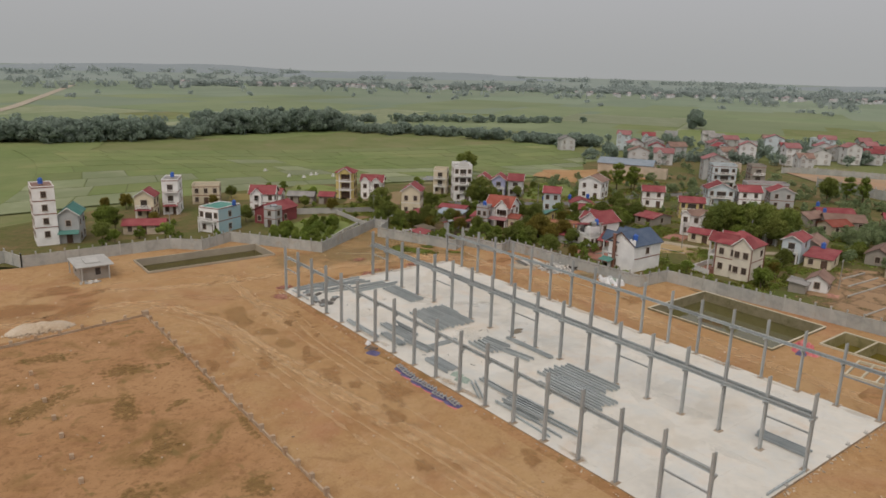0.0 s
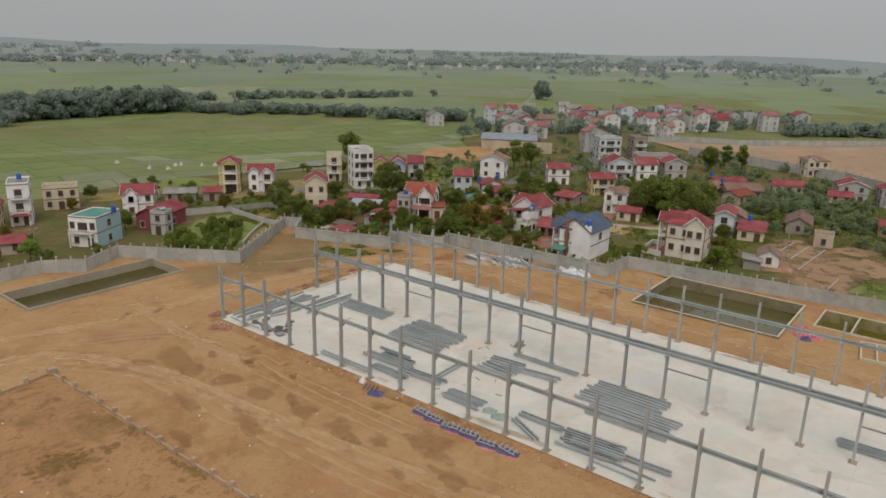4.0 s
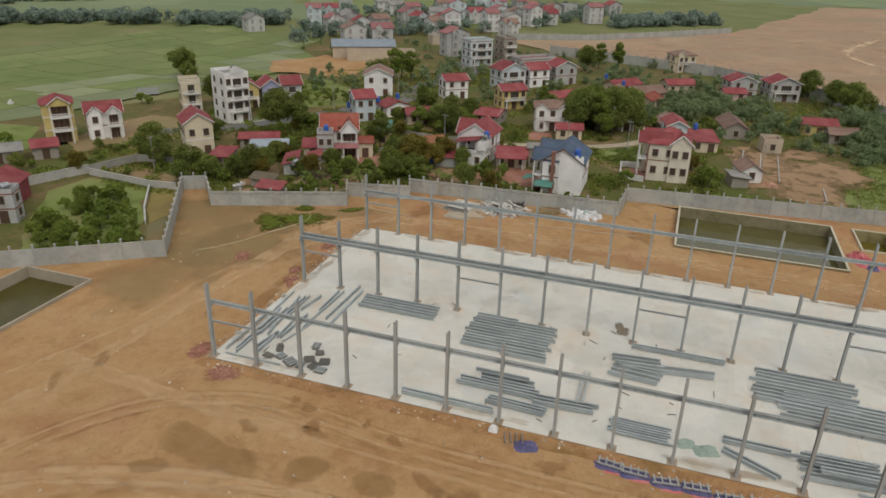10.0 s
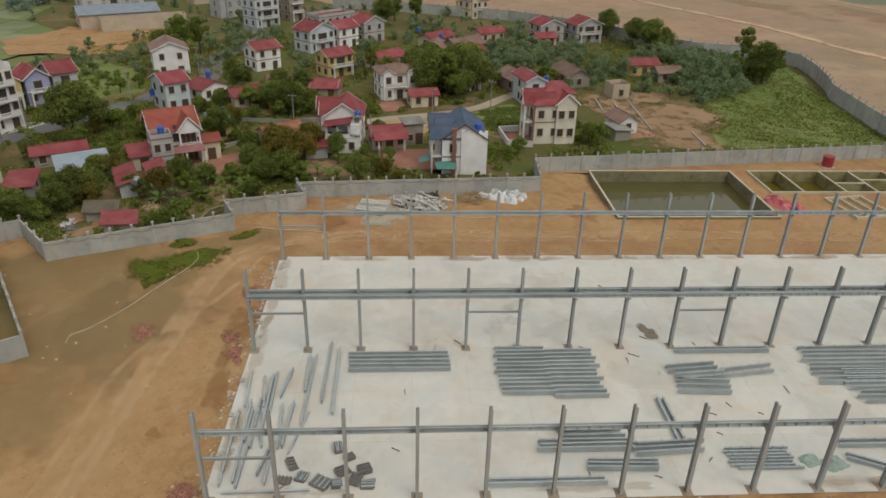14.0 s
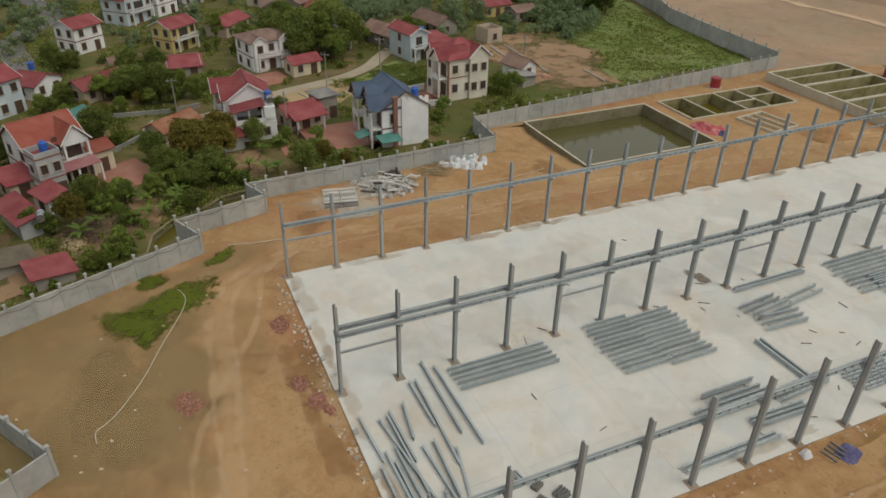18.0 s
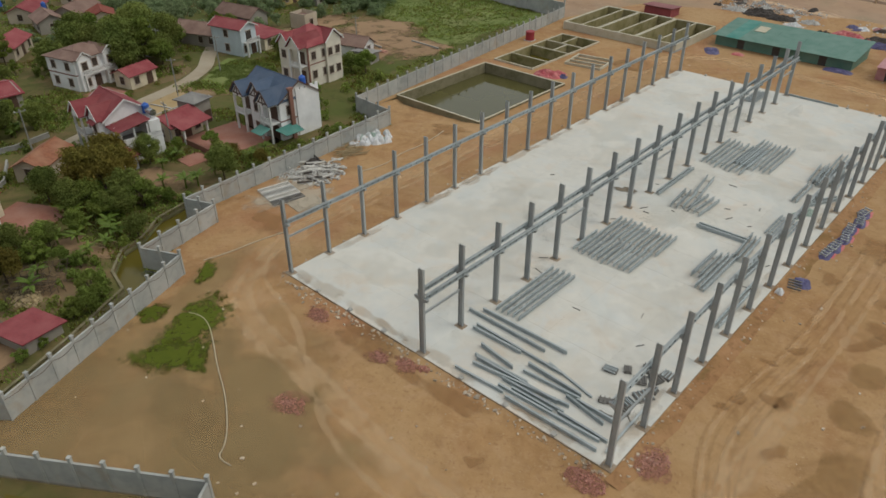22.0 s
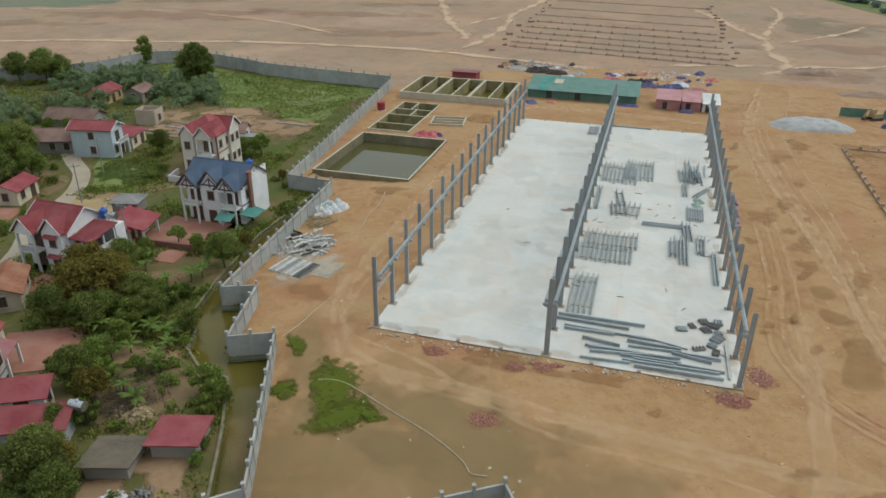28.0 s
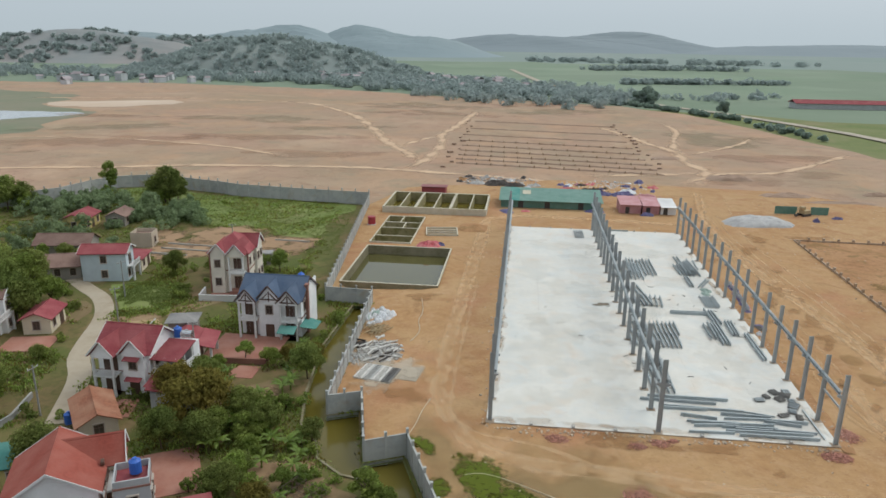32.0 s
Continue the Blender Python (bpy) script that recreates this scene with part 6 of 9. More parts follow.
# The two lower half-discs are dark to paint shaded arched openings.
for k, (xa, wa, za) in enumerate(((-0.1, 3.6, 13.2), (-0.1, 1.7, 9.6), (-0.1, 1.7, 6.4))):
    mb = MB()
    ring_a = [(xa + wa / 2 * math.cos(a * math.pi / 12), za + wa / 2 * math.sin(a * math.pi / 12)) for a in range(13)]
    n0 = len(ring_a)
    mb.add([(x, y, z) for y in (-4.95, -4.72) for x, z in ring_a], [tuple(range(n0)), tuple(range(2 * n0 - 1, n0 - 1, -1))] + [(i, i + n0, (i + 1) % n0 + n0, (i + 1) % n0) for i in range(n0)])
    part("arch", mb, M_WHITE if k == 0 else M_FRAME, tower, "arched parapet" if k == 0 else "dark half-disc for a shaded arched opening")
house(69.2, 93.6, -42, 6.6, 6.6, 3, "hip", "yellow", "red", "yellow three-storey house with red hipped roof", sh=3.2, win=2, side=2, gables=((0.4, 4.4, True),), rise=1.8, band=M_WHITE)
house(76.6, 87.0, -42, 8.0, 6.4, 2, "gable", "white", "red", "white house with two red front gables", sh=3.3, gables=((-2.2, 2.9), (2.0, 3.0, True)), rise=2.2, win=2)
house(106.0, 83.5, -45, 5.2, 6.0, 3, "flat", "cream", "grey", "cream three-storey house with flat roof", sh=3.0, win=2, side=2, balcony=(1, 2), band=M_WHITE)
house(119.5, 73.5, -48, 5.2, 8.0, 2, "front", "yellow", "red", "narrow yellow row house with red roof", sh=3.1, win=2, side=2, balcony=(1,), band=M_WHITE)
house(124.4, 69.4, -48, 5.2, 8.0, 2, "front", "lilac", "red", "narrow lilac row house with red roof", sh=3.1, win=2, side=2, balcony=(1,), band=M_WHITE)
house(129.6, 65.4, -48, 5.6, 8.0, 2, "gable", "grey", "red", "grey row house with red roof at the end of a terrace", sh=3.1, win=2, side=2, balcony=(1,), band=M_WHITE)
house(132.2, -15.2, -76, 9.4, 8.2, 2, "hip", "white", "brown", "white two-storey house with weathered brown roof and balcony", sh=3.2, gables=((-3.0, 2.6), (3.0, 2.6)), balcony=(1,), rise=1.5, win=3)
low_shed(123.4, -21.6, -76, 6.5, 4.5, 2.9, "red", "low house with dark red sheet roof and paved yard", "gable", "cream")
house(120.0, 36.5, -50, 5.6, 7.4, 2, "gable", "ice", "red", "pale blue-grey house with red gabled roof", sh=3.3, win=2, side=2, rise=1.8, band=None)
low_shed(100.8, 21.6, 202, 10.6, 3.4, 3.0, "teal", "shed with teal sheet roof and yellow walls", "shed", "yellow", 1.0)
low_shed(128.5, 30.5, -40, 7.5, 6.0, 3.0, "red", "small house with red tiled gable roof", "front", "white", 1.6)
low_shed(123.2, 19.2, -52, 10.5, 4.8, 2.9, "red", "long low house with dark red roof", "gable", "beige", 1.6)
house(153.6, 46.4, -68, 9.0, 9.0, 2, "front", "white", "brown", "white house with weathered brown gabled roof", sh=3.4, win=2, side=2, rise=2.2, band=None)
house(159.0, 22.4, -50, 7.6, 6.6, 2, "gable", "white", "red", "white two-storey house with red roof", sh=3.0, win=2, rise=1.7)
house(183.8, 10.6, -45, 9.6, 8.0, 2, "front", "ice", "red", "pale blue-grey house with red gabled roofs", sh=3.3, win=3, rise=2.4, balcony=(1,))
house(191.0, 3.0, -45, 8.0, 8.0, 2, "gable", "white", "red", "white house with red roof in the village", sh=3.1, win=2, rise=2.0)
house(200.0, -5.0, -50, 8.4, 8.0, 2, "front", "grey", "red", "grey house with red front gable", sh=3.2, win=2, rise=2.2)
house(224.0, 34.0, -45, 10.0, 8.0, 3, "flat", "ice", "grey", "unfinished three-storey blue-grey house with columns", sh=3.2, win=3, balcony=(1, 2))
house(236.5, 25.5, -45, 6.0, 8.0, 3, "flat", "raw", "grey", "raw concrete three-storey house frame", sh=3.2, win=2, balcony=(1, 2))
house(213.0, 8.0, -45, 16.0, 7.0, 2, "flat", "grey", "red", "long grey building with flat red roof", sh=3.0, win=5)
house(222.0, 84.0, -62, 26.0, 13.0, 1, "gable", "beige", "slate", "large shed with slate-blue sheet roof and reddish walls", sh=5.0, win=0, side=0, rise=2.2, band=None, door=False, name="warehouse")
house(215.5, 73.0, -62, 28.0, 5.0, 1, "flat", "beige", "red", "long low beige store with red roof edge", sh=3.6, win=0, side=0, band=None, door=False, name="warehouse")
house(276.0, 65.0, -50, 17.0, 7.0, 1, "flat", "beige", "grey", "long beige single-storey hall", sh=4.0, win=0, side=0, band=None, door=False, name="warehouse", parapet=0.4)
house(152.5, 1.8, -50, 8.0, 6.0, 2, "gable", "yellow", "red", "yellow house with red tiled roof and balcony", sh=2.9, win=3, balcony=(1,), rise=1.6)
low_shed(134.0, 13.6, -77, 6.4, 7.6, 2.8, "brown", "low house with dark brown tile roof", "gable", "beige", 1.8)
house(127.0, -47.8, -78, 4.8, 9.0, 2, "front", "ice", "red", "pale blue house with red roof and small yellow balcony", sh=3.1, win=2, side=1, balcony=(1,), rise=1.4, band=None)
low_shed(127.5, -54.8, -78, 6.4, 9.0, 2.9, "red", "low dark red sheet-roofed annex", "shed", "cream", 0.9)
low_shed(139.0, -47.0, 20, 12.0, 6.0, 3.0, "brown", "low house with brown clay tile roof", "gable", "raw", 2.0)
low_shed(146.0, -62.5, 10, 12.0, 6.0, 3.0, "brown", "long low house with brown clay tile roof", "gable", "raw", 2.0)
low_shed(157.0, -85.0, -80, 9.0, 6.0, 3.2, "red", "yellow single-storey house with red tile roof", "gable", "yellow", 1.4)
low_shed(149.0, -90.0, -80, 7.0, 5.0, 2.8, "brown", "low outbuilding with brown tile roof", "gable", "raw", 1.4)
low_shed(132.0, -71.5, 10, 5.0, 4.5, 2.8, "brown", "small brick outhouse with tan roof", "flat", "beige", 0.6)
low_shed(104.5, -65.0, 15, 6.0, 4.4, 2.7, "brown", "old low house with brown clay tile roof", "gable", "white", 1.8)
low_shed(99.2, -62.8, 15, 4.4, 3.6, 2.2, "grey", "small shed with grey sheet roof", "shed", "raw", 0.5)
house(203.0, -66.0, -70, 9.0, 8.0, 2, "front", "grey", "red", "grey house with red gabled roof", sh=2.9, win=2, rise=2.0)
house(204.0, -79.0, -70, 10.0, 8.0, 2, "front", "grey", "red", "grey house with wide red front gable", sh=3.0, win=3, rise=2.2, balcony=(1,))
low_shed(196.0, -64.0, -70, 7.0, 5.0, 2.8, "red", "small pink house with red roof", "gable", "pink", 1.4)
house(249.0, -45.0, -60, 9.0, 8.0, 2, "hip", "cream", "brown", "cream two-storey house with brown roof", sh=3.4, win=3, balcony=(1,), rise=1.6, gables=((-2.5, 2.8),))
house(264.0, -44.0, -60, 7.0, 7.0, 1, "flat", "yellow", "grey", "low yellow walled building", sh=3.2, win=2)
low_shed(202.0, -46.0, -60, 10.0, 6.0, 3.2, "red", "low house with bright red roof", "gable", "beige", 1.4)
low_shed(182.0, -36.0, -50, 12.0, 7.0, 3.0, "brown", "low farmhouse with brown tile roof", "gable", "raw", 2.0)
low_shed(178.0, -27.0, -10, 9.0, 6.0, 3.0, "brown", "low farmhouse with old brown roof", "gable", "raw", 1.8)
house(139.5, -34.0, -60, 4.0, 4.0, 2, "flat", "grey", "grey", "small grey tower-like house", sh=3.2, win=1, side=1, balcony=(1,))
low_shed(95.6, 8.0, 128, 8.0, 4.6, 2.7, "clay", "low farmhouse with worn orange clay tile roof", "gable", "beige", 1.4)
low_shed(74.2, 26.6, 208, 4.6, 2.5, 2.6, "red", "low house with dark red sheet roof", "shed", "white", 0.8)
low_shed(70.6, 30.4, 204, 8.4, 2.6, 2.4, "red", "low house with red sheet roof and grey walls", "shed", "grey", 0.8)
low_shed(81.4, 31.0, -64, 4.0, 4.6, 2.8, "red", "beige shed with red roof", "shed", "beige", 0.9)
low_shed(68.5, 46.5, -75, 4.0, 6.5, 2.5, "red", "small shed with faded red roof", "shed", "raw", 0.5)
low_shed(55.3, 26.2, 16, 4.5, 4.3, 1.5, "red", "open shed with red sheet roof beside the wall", "shed", "raw", 0.5)
low_shed(59.7, 30.6, 16, 4.2, 4.2, 1.3, "thatch", "shed with old grey thatched roof", "shed", "raw", 0.6)
low_shed(84.0, 47.0, -62, 9.0, 5.0, 2.6, "red", "low shed with dull red roof", "gable", "raw", 1.0)
low_shed(77.0, 40.0, -62, 8.0, 6.0, 2.6, "slate", "low shed with dark sheet roof", "shed", "raw", 0.7)
low_shed(132.2, 2.2, -92, 7.0, 9.6, 2.8, "red", "long shed with dark red sheet roof", "gable", "raw", 1.2)
low_shed(163.0, -12.0, -40, 11.0, 6.0, 3.0, "red", "low house with dark red roof", "gable", "beige", 1.6)
low_shed(193.0, -28.0, -40, 12.0, 6.0, 3.0, "red", "low house with red roof and blue tank", "gable", "beige", 1.6)
low_shed(172.0, -38.0, -20, 8.0, 6.0, 3.0, "orange", "low house with orange tile roof", "gable", "beige", 1.6)
house(-34.3, 73.5, -4, 5.2, 9.0, 4, "flat", "white", "brown", "white five-level narrow house with plain windows", sh=3.5, plinth=1.4, win=1, side=3, band=M_TRIM, parapet=0.3, door=False)
house(-28.0, 73.0, -20, 5.0, 9.0, 2, "front", "grey", "teal", "grey narrow house with teal gabled roof", sh=3.8, win=1, side=2, rise=2.2, band=None, awning=("teal", 0.9, 1.0))
house(-2.6, 94.0, -30, 5.6, 7.0, 2, "front", "cream", "red", "small cream house with red front gable", sh=3.4, win=2, rise=2.2, balcony=(1,), awning=("red", 0.95, 0.9))
house(6.5, 97.5, -25, 5.0, 9.5, 3, "flat", "white", "grey", "white narrow three-storey house with balconies", sh=3.6, win=2, side=1, balcony=(1, 2), awning=("red", 0.95, 0.9), parapet=0.5)
house(21.0, 107.0, -25, 9.0, 6.0, 2, "flat", "cream", "grey", "cream two-storey house behind the trees", sh=3.0, win=3)
h9 = house(9.8, 64.5, -62, 7.2, 9.4, 2, "flat", "white", "teal", "white two-storey house with teal roof", sh=3.6, win=2, side=1, balcony=(1,), parapet=0.25)
mb = MB()
mb.box(3.6, -4.7, 0, 3.63, 4.7, 7.1)
part("painted_side", mb, M_SKYPAINT, h9, "side wall painted sky blue")
house(33.0, 86.0, -35, 8.0, 7.0, 2, "gable", "white", "red", "white house with red cross-gabled roof", sh=3.0, gables=((-1.6, 3.0),), win=3, rise=2.4)
low_shed(29.0, 68.0, -62, 7.0, 12.0, 4.2, "red", "house with long red roof and red end wall", "front", "maroon", 2.0)
house(24.6, 60.5, -62, 4.0, 3.5, 2, "flat", "grey", "grey", "grey concrete stair tower with steel tank", sh=2.7, win=1, side=1)
low_shed(-9.5, 71.5, -25, 11.0, 5.0, 2.8, "red", "long low red-roofed house", "gable", "beige", 1.4)
low_shed(42.0, 100.0, -40, 8.0, 6.0, 3.0, "red", "low red-roofed house by the fields", "gable", "white", 1.6)
low_shed(50.0, 92.0, -40, 9.0, 6.0, 2.8, "grey", "low grey-roofed farm shed", "gable", "raw", 1.2)
low_shed(57.0, 86.0, -40, 5.0, 6.0, 3.0, "red", "small red-roofed shed by the fields", "gable", "raw", 1.2)
FAR_HOUSES = [(307, 154, "ice"), (292, 118, "white"), (386, 138, "white"), (348, 114, "grey"), (310, 84, "white"), (321, 78, "white"), (372, 80, "white"), (356, 54, "white"), (437, 60, "white"), (447, 36, "grey"), (410, 14, "white"),
              (476, 10, "grey"), (447, 97, "ice"), (386, 174, "grey"), (417, 116, "white"), (243, 50, "grey"), (408, 43, "white"), (271, 170, "white"), (268, 96, "white"), (262, 108, "white"), (335, 60, "white"), (330, 100, "ice"), (360, 100, "white"), (400, 72, "white"), (322, 46, "white"), (375, 45, "white"), (388, 38, "white")]
g6 = random.Random(21)
while len(FAR_HOUSES) < 40:
    x, y = g6.uniform(262, 480), g6.uniform(8, 165)
    if abs(y - (175 - 0.42 * (x - 240))) < 60 and all((x - a) ** 2 + (y - b) ** 2 > 150 for a, b, c in FAR_HOUSES):
        FAR_HOUSES.append((x, y, g6.choice(("white", "grey", "white", "ice", "grey"))))
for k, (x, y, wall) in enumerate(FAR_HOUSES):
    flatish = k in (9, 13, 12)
    # Many of these roofs use the red paled for haze.
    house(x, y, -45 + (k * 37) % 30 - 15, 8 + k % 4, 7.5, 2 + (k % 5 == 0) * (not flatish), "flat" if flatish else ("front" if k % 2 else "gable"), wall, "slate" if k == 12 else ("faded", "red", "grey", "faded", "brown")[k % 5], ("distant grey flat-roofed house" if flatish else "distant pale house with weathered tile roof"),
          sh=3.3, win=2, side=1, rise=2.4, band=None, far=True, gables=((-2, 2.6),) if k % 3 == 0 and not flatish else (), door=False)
for x, y, z, blue in ((79.6, -30.6, 7.2, True), (91.6, -8.0, 5.6, True), (90.2, -8.0, 5.6, False), (79.2, 26.2, 6.3, True), (99.0, 8.5, 0.0, True), (86.0, 3.0, 0.0, True), (131.5, -53.0, 3.2, True), (132.6, 31.0, 3.2, True), (127.5, 35.0, 2.8, True),
                      (194.0, -22.0, 3.4, True), (120.5, 41.0, 2.0, True), (-34.5, 72.5, 15.3, True), (6.5, 96.5, 10.9, True), (24.8, 60.4, 5.2, False), (104.5, 67.2, 13.0, False), (66.5, 27.2, 2.0, False), (184.0, -29.0, 3.3, True), (12.8, 61.0, 7.0, True)):
    water_tank(x, y, z - 0.1, blue)


# courtyards and yard walls
def court(x, y, w, d, yaw, material, label):
    mb = MB()
    mb.box(-w / 2, -d / 2, -0.5, w / 2, d / 2, -0.34, pose(x, y, 0, 0, 0, yaw))
    return tagged(part("courtyard", mb, material), label, "courtyard", "", "structure")


court(85.5, -18.2, 11.5, 10.5, 0, M_COURT, "red tiled courtyard before the blue-roofed house")
court(82.3, 17.0, 9.4, 9.4, 28, M_COURT, "red tiled courtyard beside the orange-roofed house")
court(95.0, 3.2, 3.6, 5, 10, M_COURT, "dull red paved forecourt")
court(121.5, -14.5, 8, 6, 12, M_COURT, "red paved yard")
court(82.5, -9.8, 4, 4, 0, M_COURT, "small red tiled terrace by the garden")
court(103.5, 63.0, 9, 4, -32, M_WHITE, "white paved forecourt of the tower house")
court(97.8, -40.6, 8, 4, 6, M_COURT, "red tiled forecourt with low white wall")


def yard_wall(pts, h, material, label, thick=0.2):
    w = thing("yard_wall", label, "garden wall", kind="structure")
    for a, b in zip(pts[:-1], pts[1:]):
        mb = MB()
        mb.beam((a[0], a[1], -1.6), (b[0], b[1], -1.6), thick, h + 1.2)
        part("wall_stretch", mb, material, w)
        cp = MB()
        cp.beam((a[0], a[1], h - 0.4), (b[0], b[1], h - 0.4), thick + 0.12, 0.08)
        part("coping", cp, material, w)


yard_wall([(93.5, -38.4), (102.5, -37.6), (103.2, -42)], 1.2, M_WHITE, "low white garden wall round the house")
yard_wall([(93.5, -38.4), (92.8, -43.5)], 1.2, M_WHITE, "low white garden wall beside the forecourt")
yard_wall([(72.6, -39.5), (73.2, -21), (71.2, -5), (69.2, 3.8), (66.0, 7.8), (64.8, 11.4), (61.1, 14.4), (56.7, 15.3), (52.5, 23.3), (48.8, 31.4), (47.6, 34.4)], 0.12, M_STONE, "low grey canal wall along the gardens")
yard_wall([(109, 20), (107.6, 8), (109, 2)], 0.8, M_OLDCONC, "low weathered lane wall")
yard_wall([(90, 20), (96, 14), (103, 11)], 0.7, M_OLDCONC, "grey garden wall")
yard_wall([(90.6, -12.2), (80, -12.6)], 0.9, M_TRIM, "low brick courtyard wall")
yard_wall([(51, 68), (61.3, 64.4), (64.5, 56)], 1.6, M_OLDCONC, "grey wall round the overgrown plot")
yard_wall([(51, 68), (12, 84)], 1.8, M_CONC, "grey wall beside the field path")
for ends in ([(107.6, -12.2), (99.4, -16.4)], [(110.2, -17.4), (98.6, -21.0)], [(104.0, -11.8), (106.2, -27.6)]):
    yard_wall(ends, 0.12, M_CONC, "thin pale kerb dividing the sandy yard", 0.14)
for ends in ([(128.7, -65.3), (118, -64.5)], [(126.7, -69.2), (112.5, -68.3)], [(126.9, -73.1), (103.8, -71.8)], [(102.4, -80.4), (93.4, -80.0)]):
    yard_wall(ends, 0.3, M_CONC, "low pale kerb wall across the bare plot", 0.12)
yard_wall([(50, 67), (48.4, 50.2), (49.2, 44.4)], 1.4, M_CONC, "plain grey wall round the overgrown plot")
yard_wall([(48.0, 49.9), (37.8, 42.5), (31.9, 37.3)], 0.7, M_CONC, "low grey wall inside the overgrown plot")


def leaf_cloud(seed, r, h, base, clumps, leaves, size, squash=0.8, skin=0.55):
    """Leaf sprays on the skins of many small clumps in an uneven crown."""
    g = np.random.default_rng(seed)
    cen = []
    for _ in range(clumps):
        a, u, rr = g.uniform(0, 2 * math.pi), g.uniform(-0.9, 1.0), g.uniform(0.25, 0.85)
        k = math.sqrt(max(0.05, 1 - u * u))
        cen.append((r * rr * k * math.cos(a), r * rr * k * math.sin(a), base + h * (0.5 + 0.42 * u), g.uniform(0.24, 0.46) * r))
    cen = np.array(cen)
    idx = g.integers(0, clumps, leaves)
    d = g.normal(size=(leaves, 3))
    d /= np.linalg.norm(d, axis=1)[:, None]
    rad = cen[idx, 3] * g.uniform(skin, 1.08, leaves)
    p = cen[idx, :3] + d * rad[:, None] * np.array([1, 1, squash])
    e1 = g.normal(size=(leaves, 3))
    e1 -= 0.8 * d * (e1 * d).sum(1)[:, None]
    e1 /= np.linalg.norm(e1, axis=1)[:, None]
    e2 = np.cross(e1, d + 0.4 * g.normal(size=(leaves, 3)))
    e2 /= np.linalg.norm(e2, axis=1)[:, None] + 1e-9
    s = size * g.uniform(0.6, 1.35, leaves)[:, None]
    quad = np.stack([p - e1 * s, p + e2 * s * 0.55, p + e1 * s, p - e2 * s * 0.55], 1).reshape(-1, 3)
    mb = MB()
    mb.v = [tuple(q) for q in quad.tolist()]
    mb.f = [(4 * i, 4 * i + 1, 4 * i + 2, 4 * i + 3) for i in range(leaves)]
    return mb


def trunk_mesh(h, r, seed):
    g = random.Random(seed)
    mb = MB()
    top = Vector((g.uniform(-0.2, 0.2), g.uniform(-0.2, 0.2), h * 0.55))
    mb.cyl((0, 0, -0.4), top, r, r * 0.65, 7)
    for k in range(5):
        a = k * 1.26 + g.uniform(-0.3, 0.3)
        mb.cyl(top * g.uniform(0.7, 1.0), (math.cos(a) * h * 0.28, math.sin(a) * h * 0.28, h * g.uniform(0.7, 0.9)), r * 0.4, r * 0.12, 5)
    return mb


TREES = []
SHAPES = [(3.0, 4.6, 1.4, 26, 5200, 0.17, 0), (2.4, 3.8, 1.2, 22, 4200, 0.16, 1), (3.6, 5.0, 1.8, 34, 7000, 0.18, 0), (1.9, 4.8, 1.6, 20, 3400, 0.16, 1), (2.7, 4.0, 1.2, 26, 4800, 0.17, 2), (1.5, 2.2, 0.3, 13, 2000, 0.13, 1)]
for k, (r, h, b, c, n, s, lm) in enumerate(SHAPES):
    t = thing("tree" if k < 5 else "bush", ("broad dark green garden tree", "light green fruit tree", "large dense dark green tree", "tall slender green tree", "olive-green tree with yellowing leaves", "low rounded green garden bush")[k], "tree" if k < 5 else "bush", 0, 0, -0.42, 0, "garden trees")
    part("trunk", trunk_mesh(b + h * 0.8, 0.16, k), M_BARK, t)
    part("crown", leaf_cloud(k + 3, r, h, b, c, n, s), M_LEAF[lm], t)
    TREES.append(t)
USED = [False] * len(TREES)


def tree(x, y, kind=0, scale=1.0, yaw=0.0, z=-0.42):
    m = pose(x, y, z, 0, 0, yaw) @ Matrix.Diagonal((scale, scale, scale * 1.0, 1))
    if not USED[kind]:
        USED[kind] = True
        TREES[kind].matrix_basis = m
        return TREES[kind]
    t = TREES[kind].copy()
    scene.collection.objects.link(t)
    t.matrix_basis = m
    for c in TREES[kind].children:
        o = c.copy()
        scene.collection.objects.link(o)
        o.parent = t
    return t


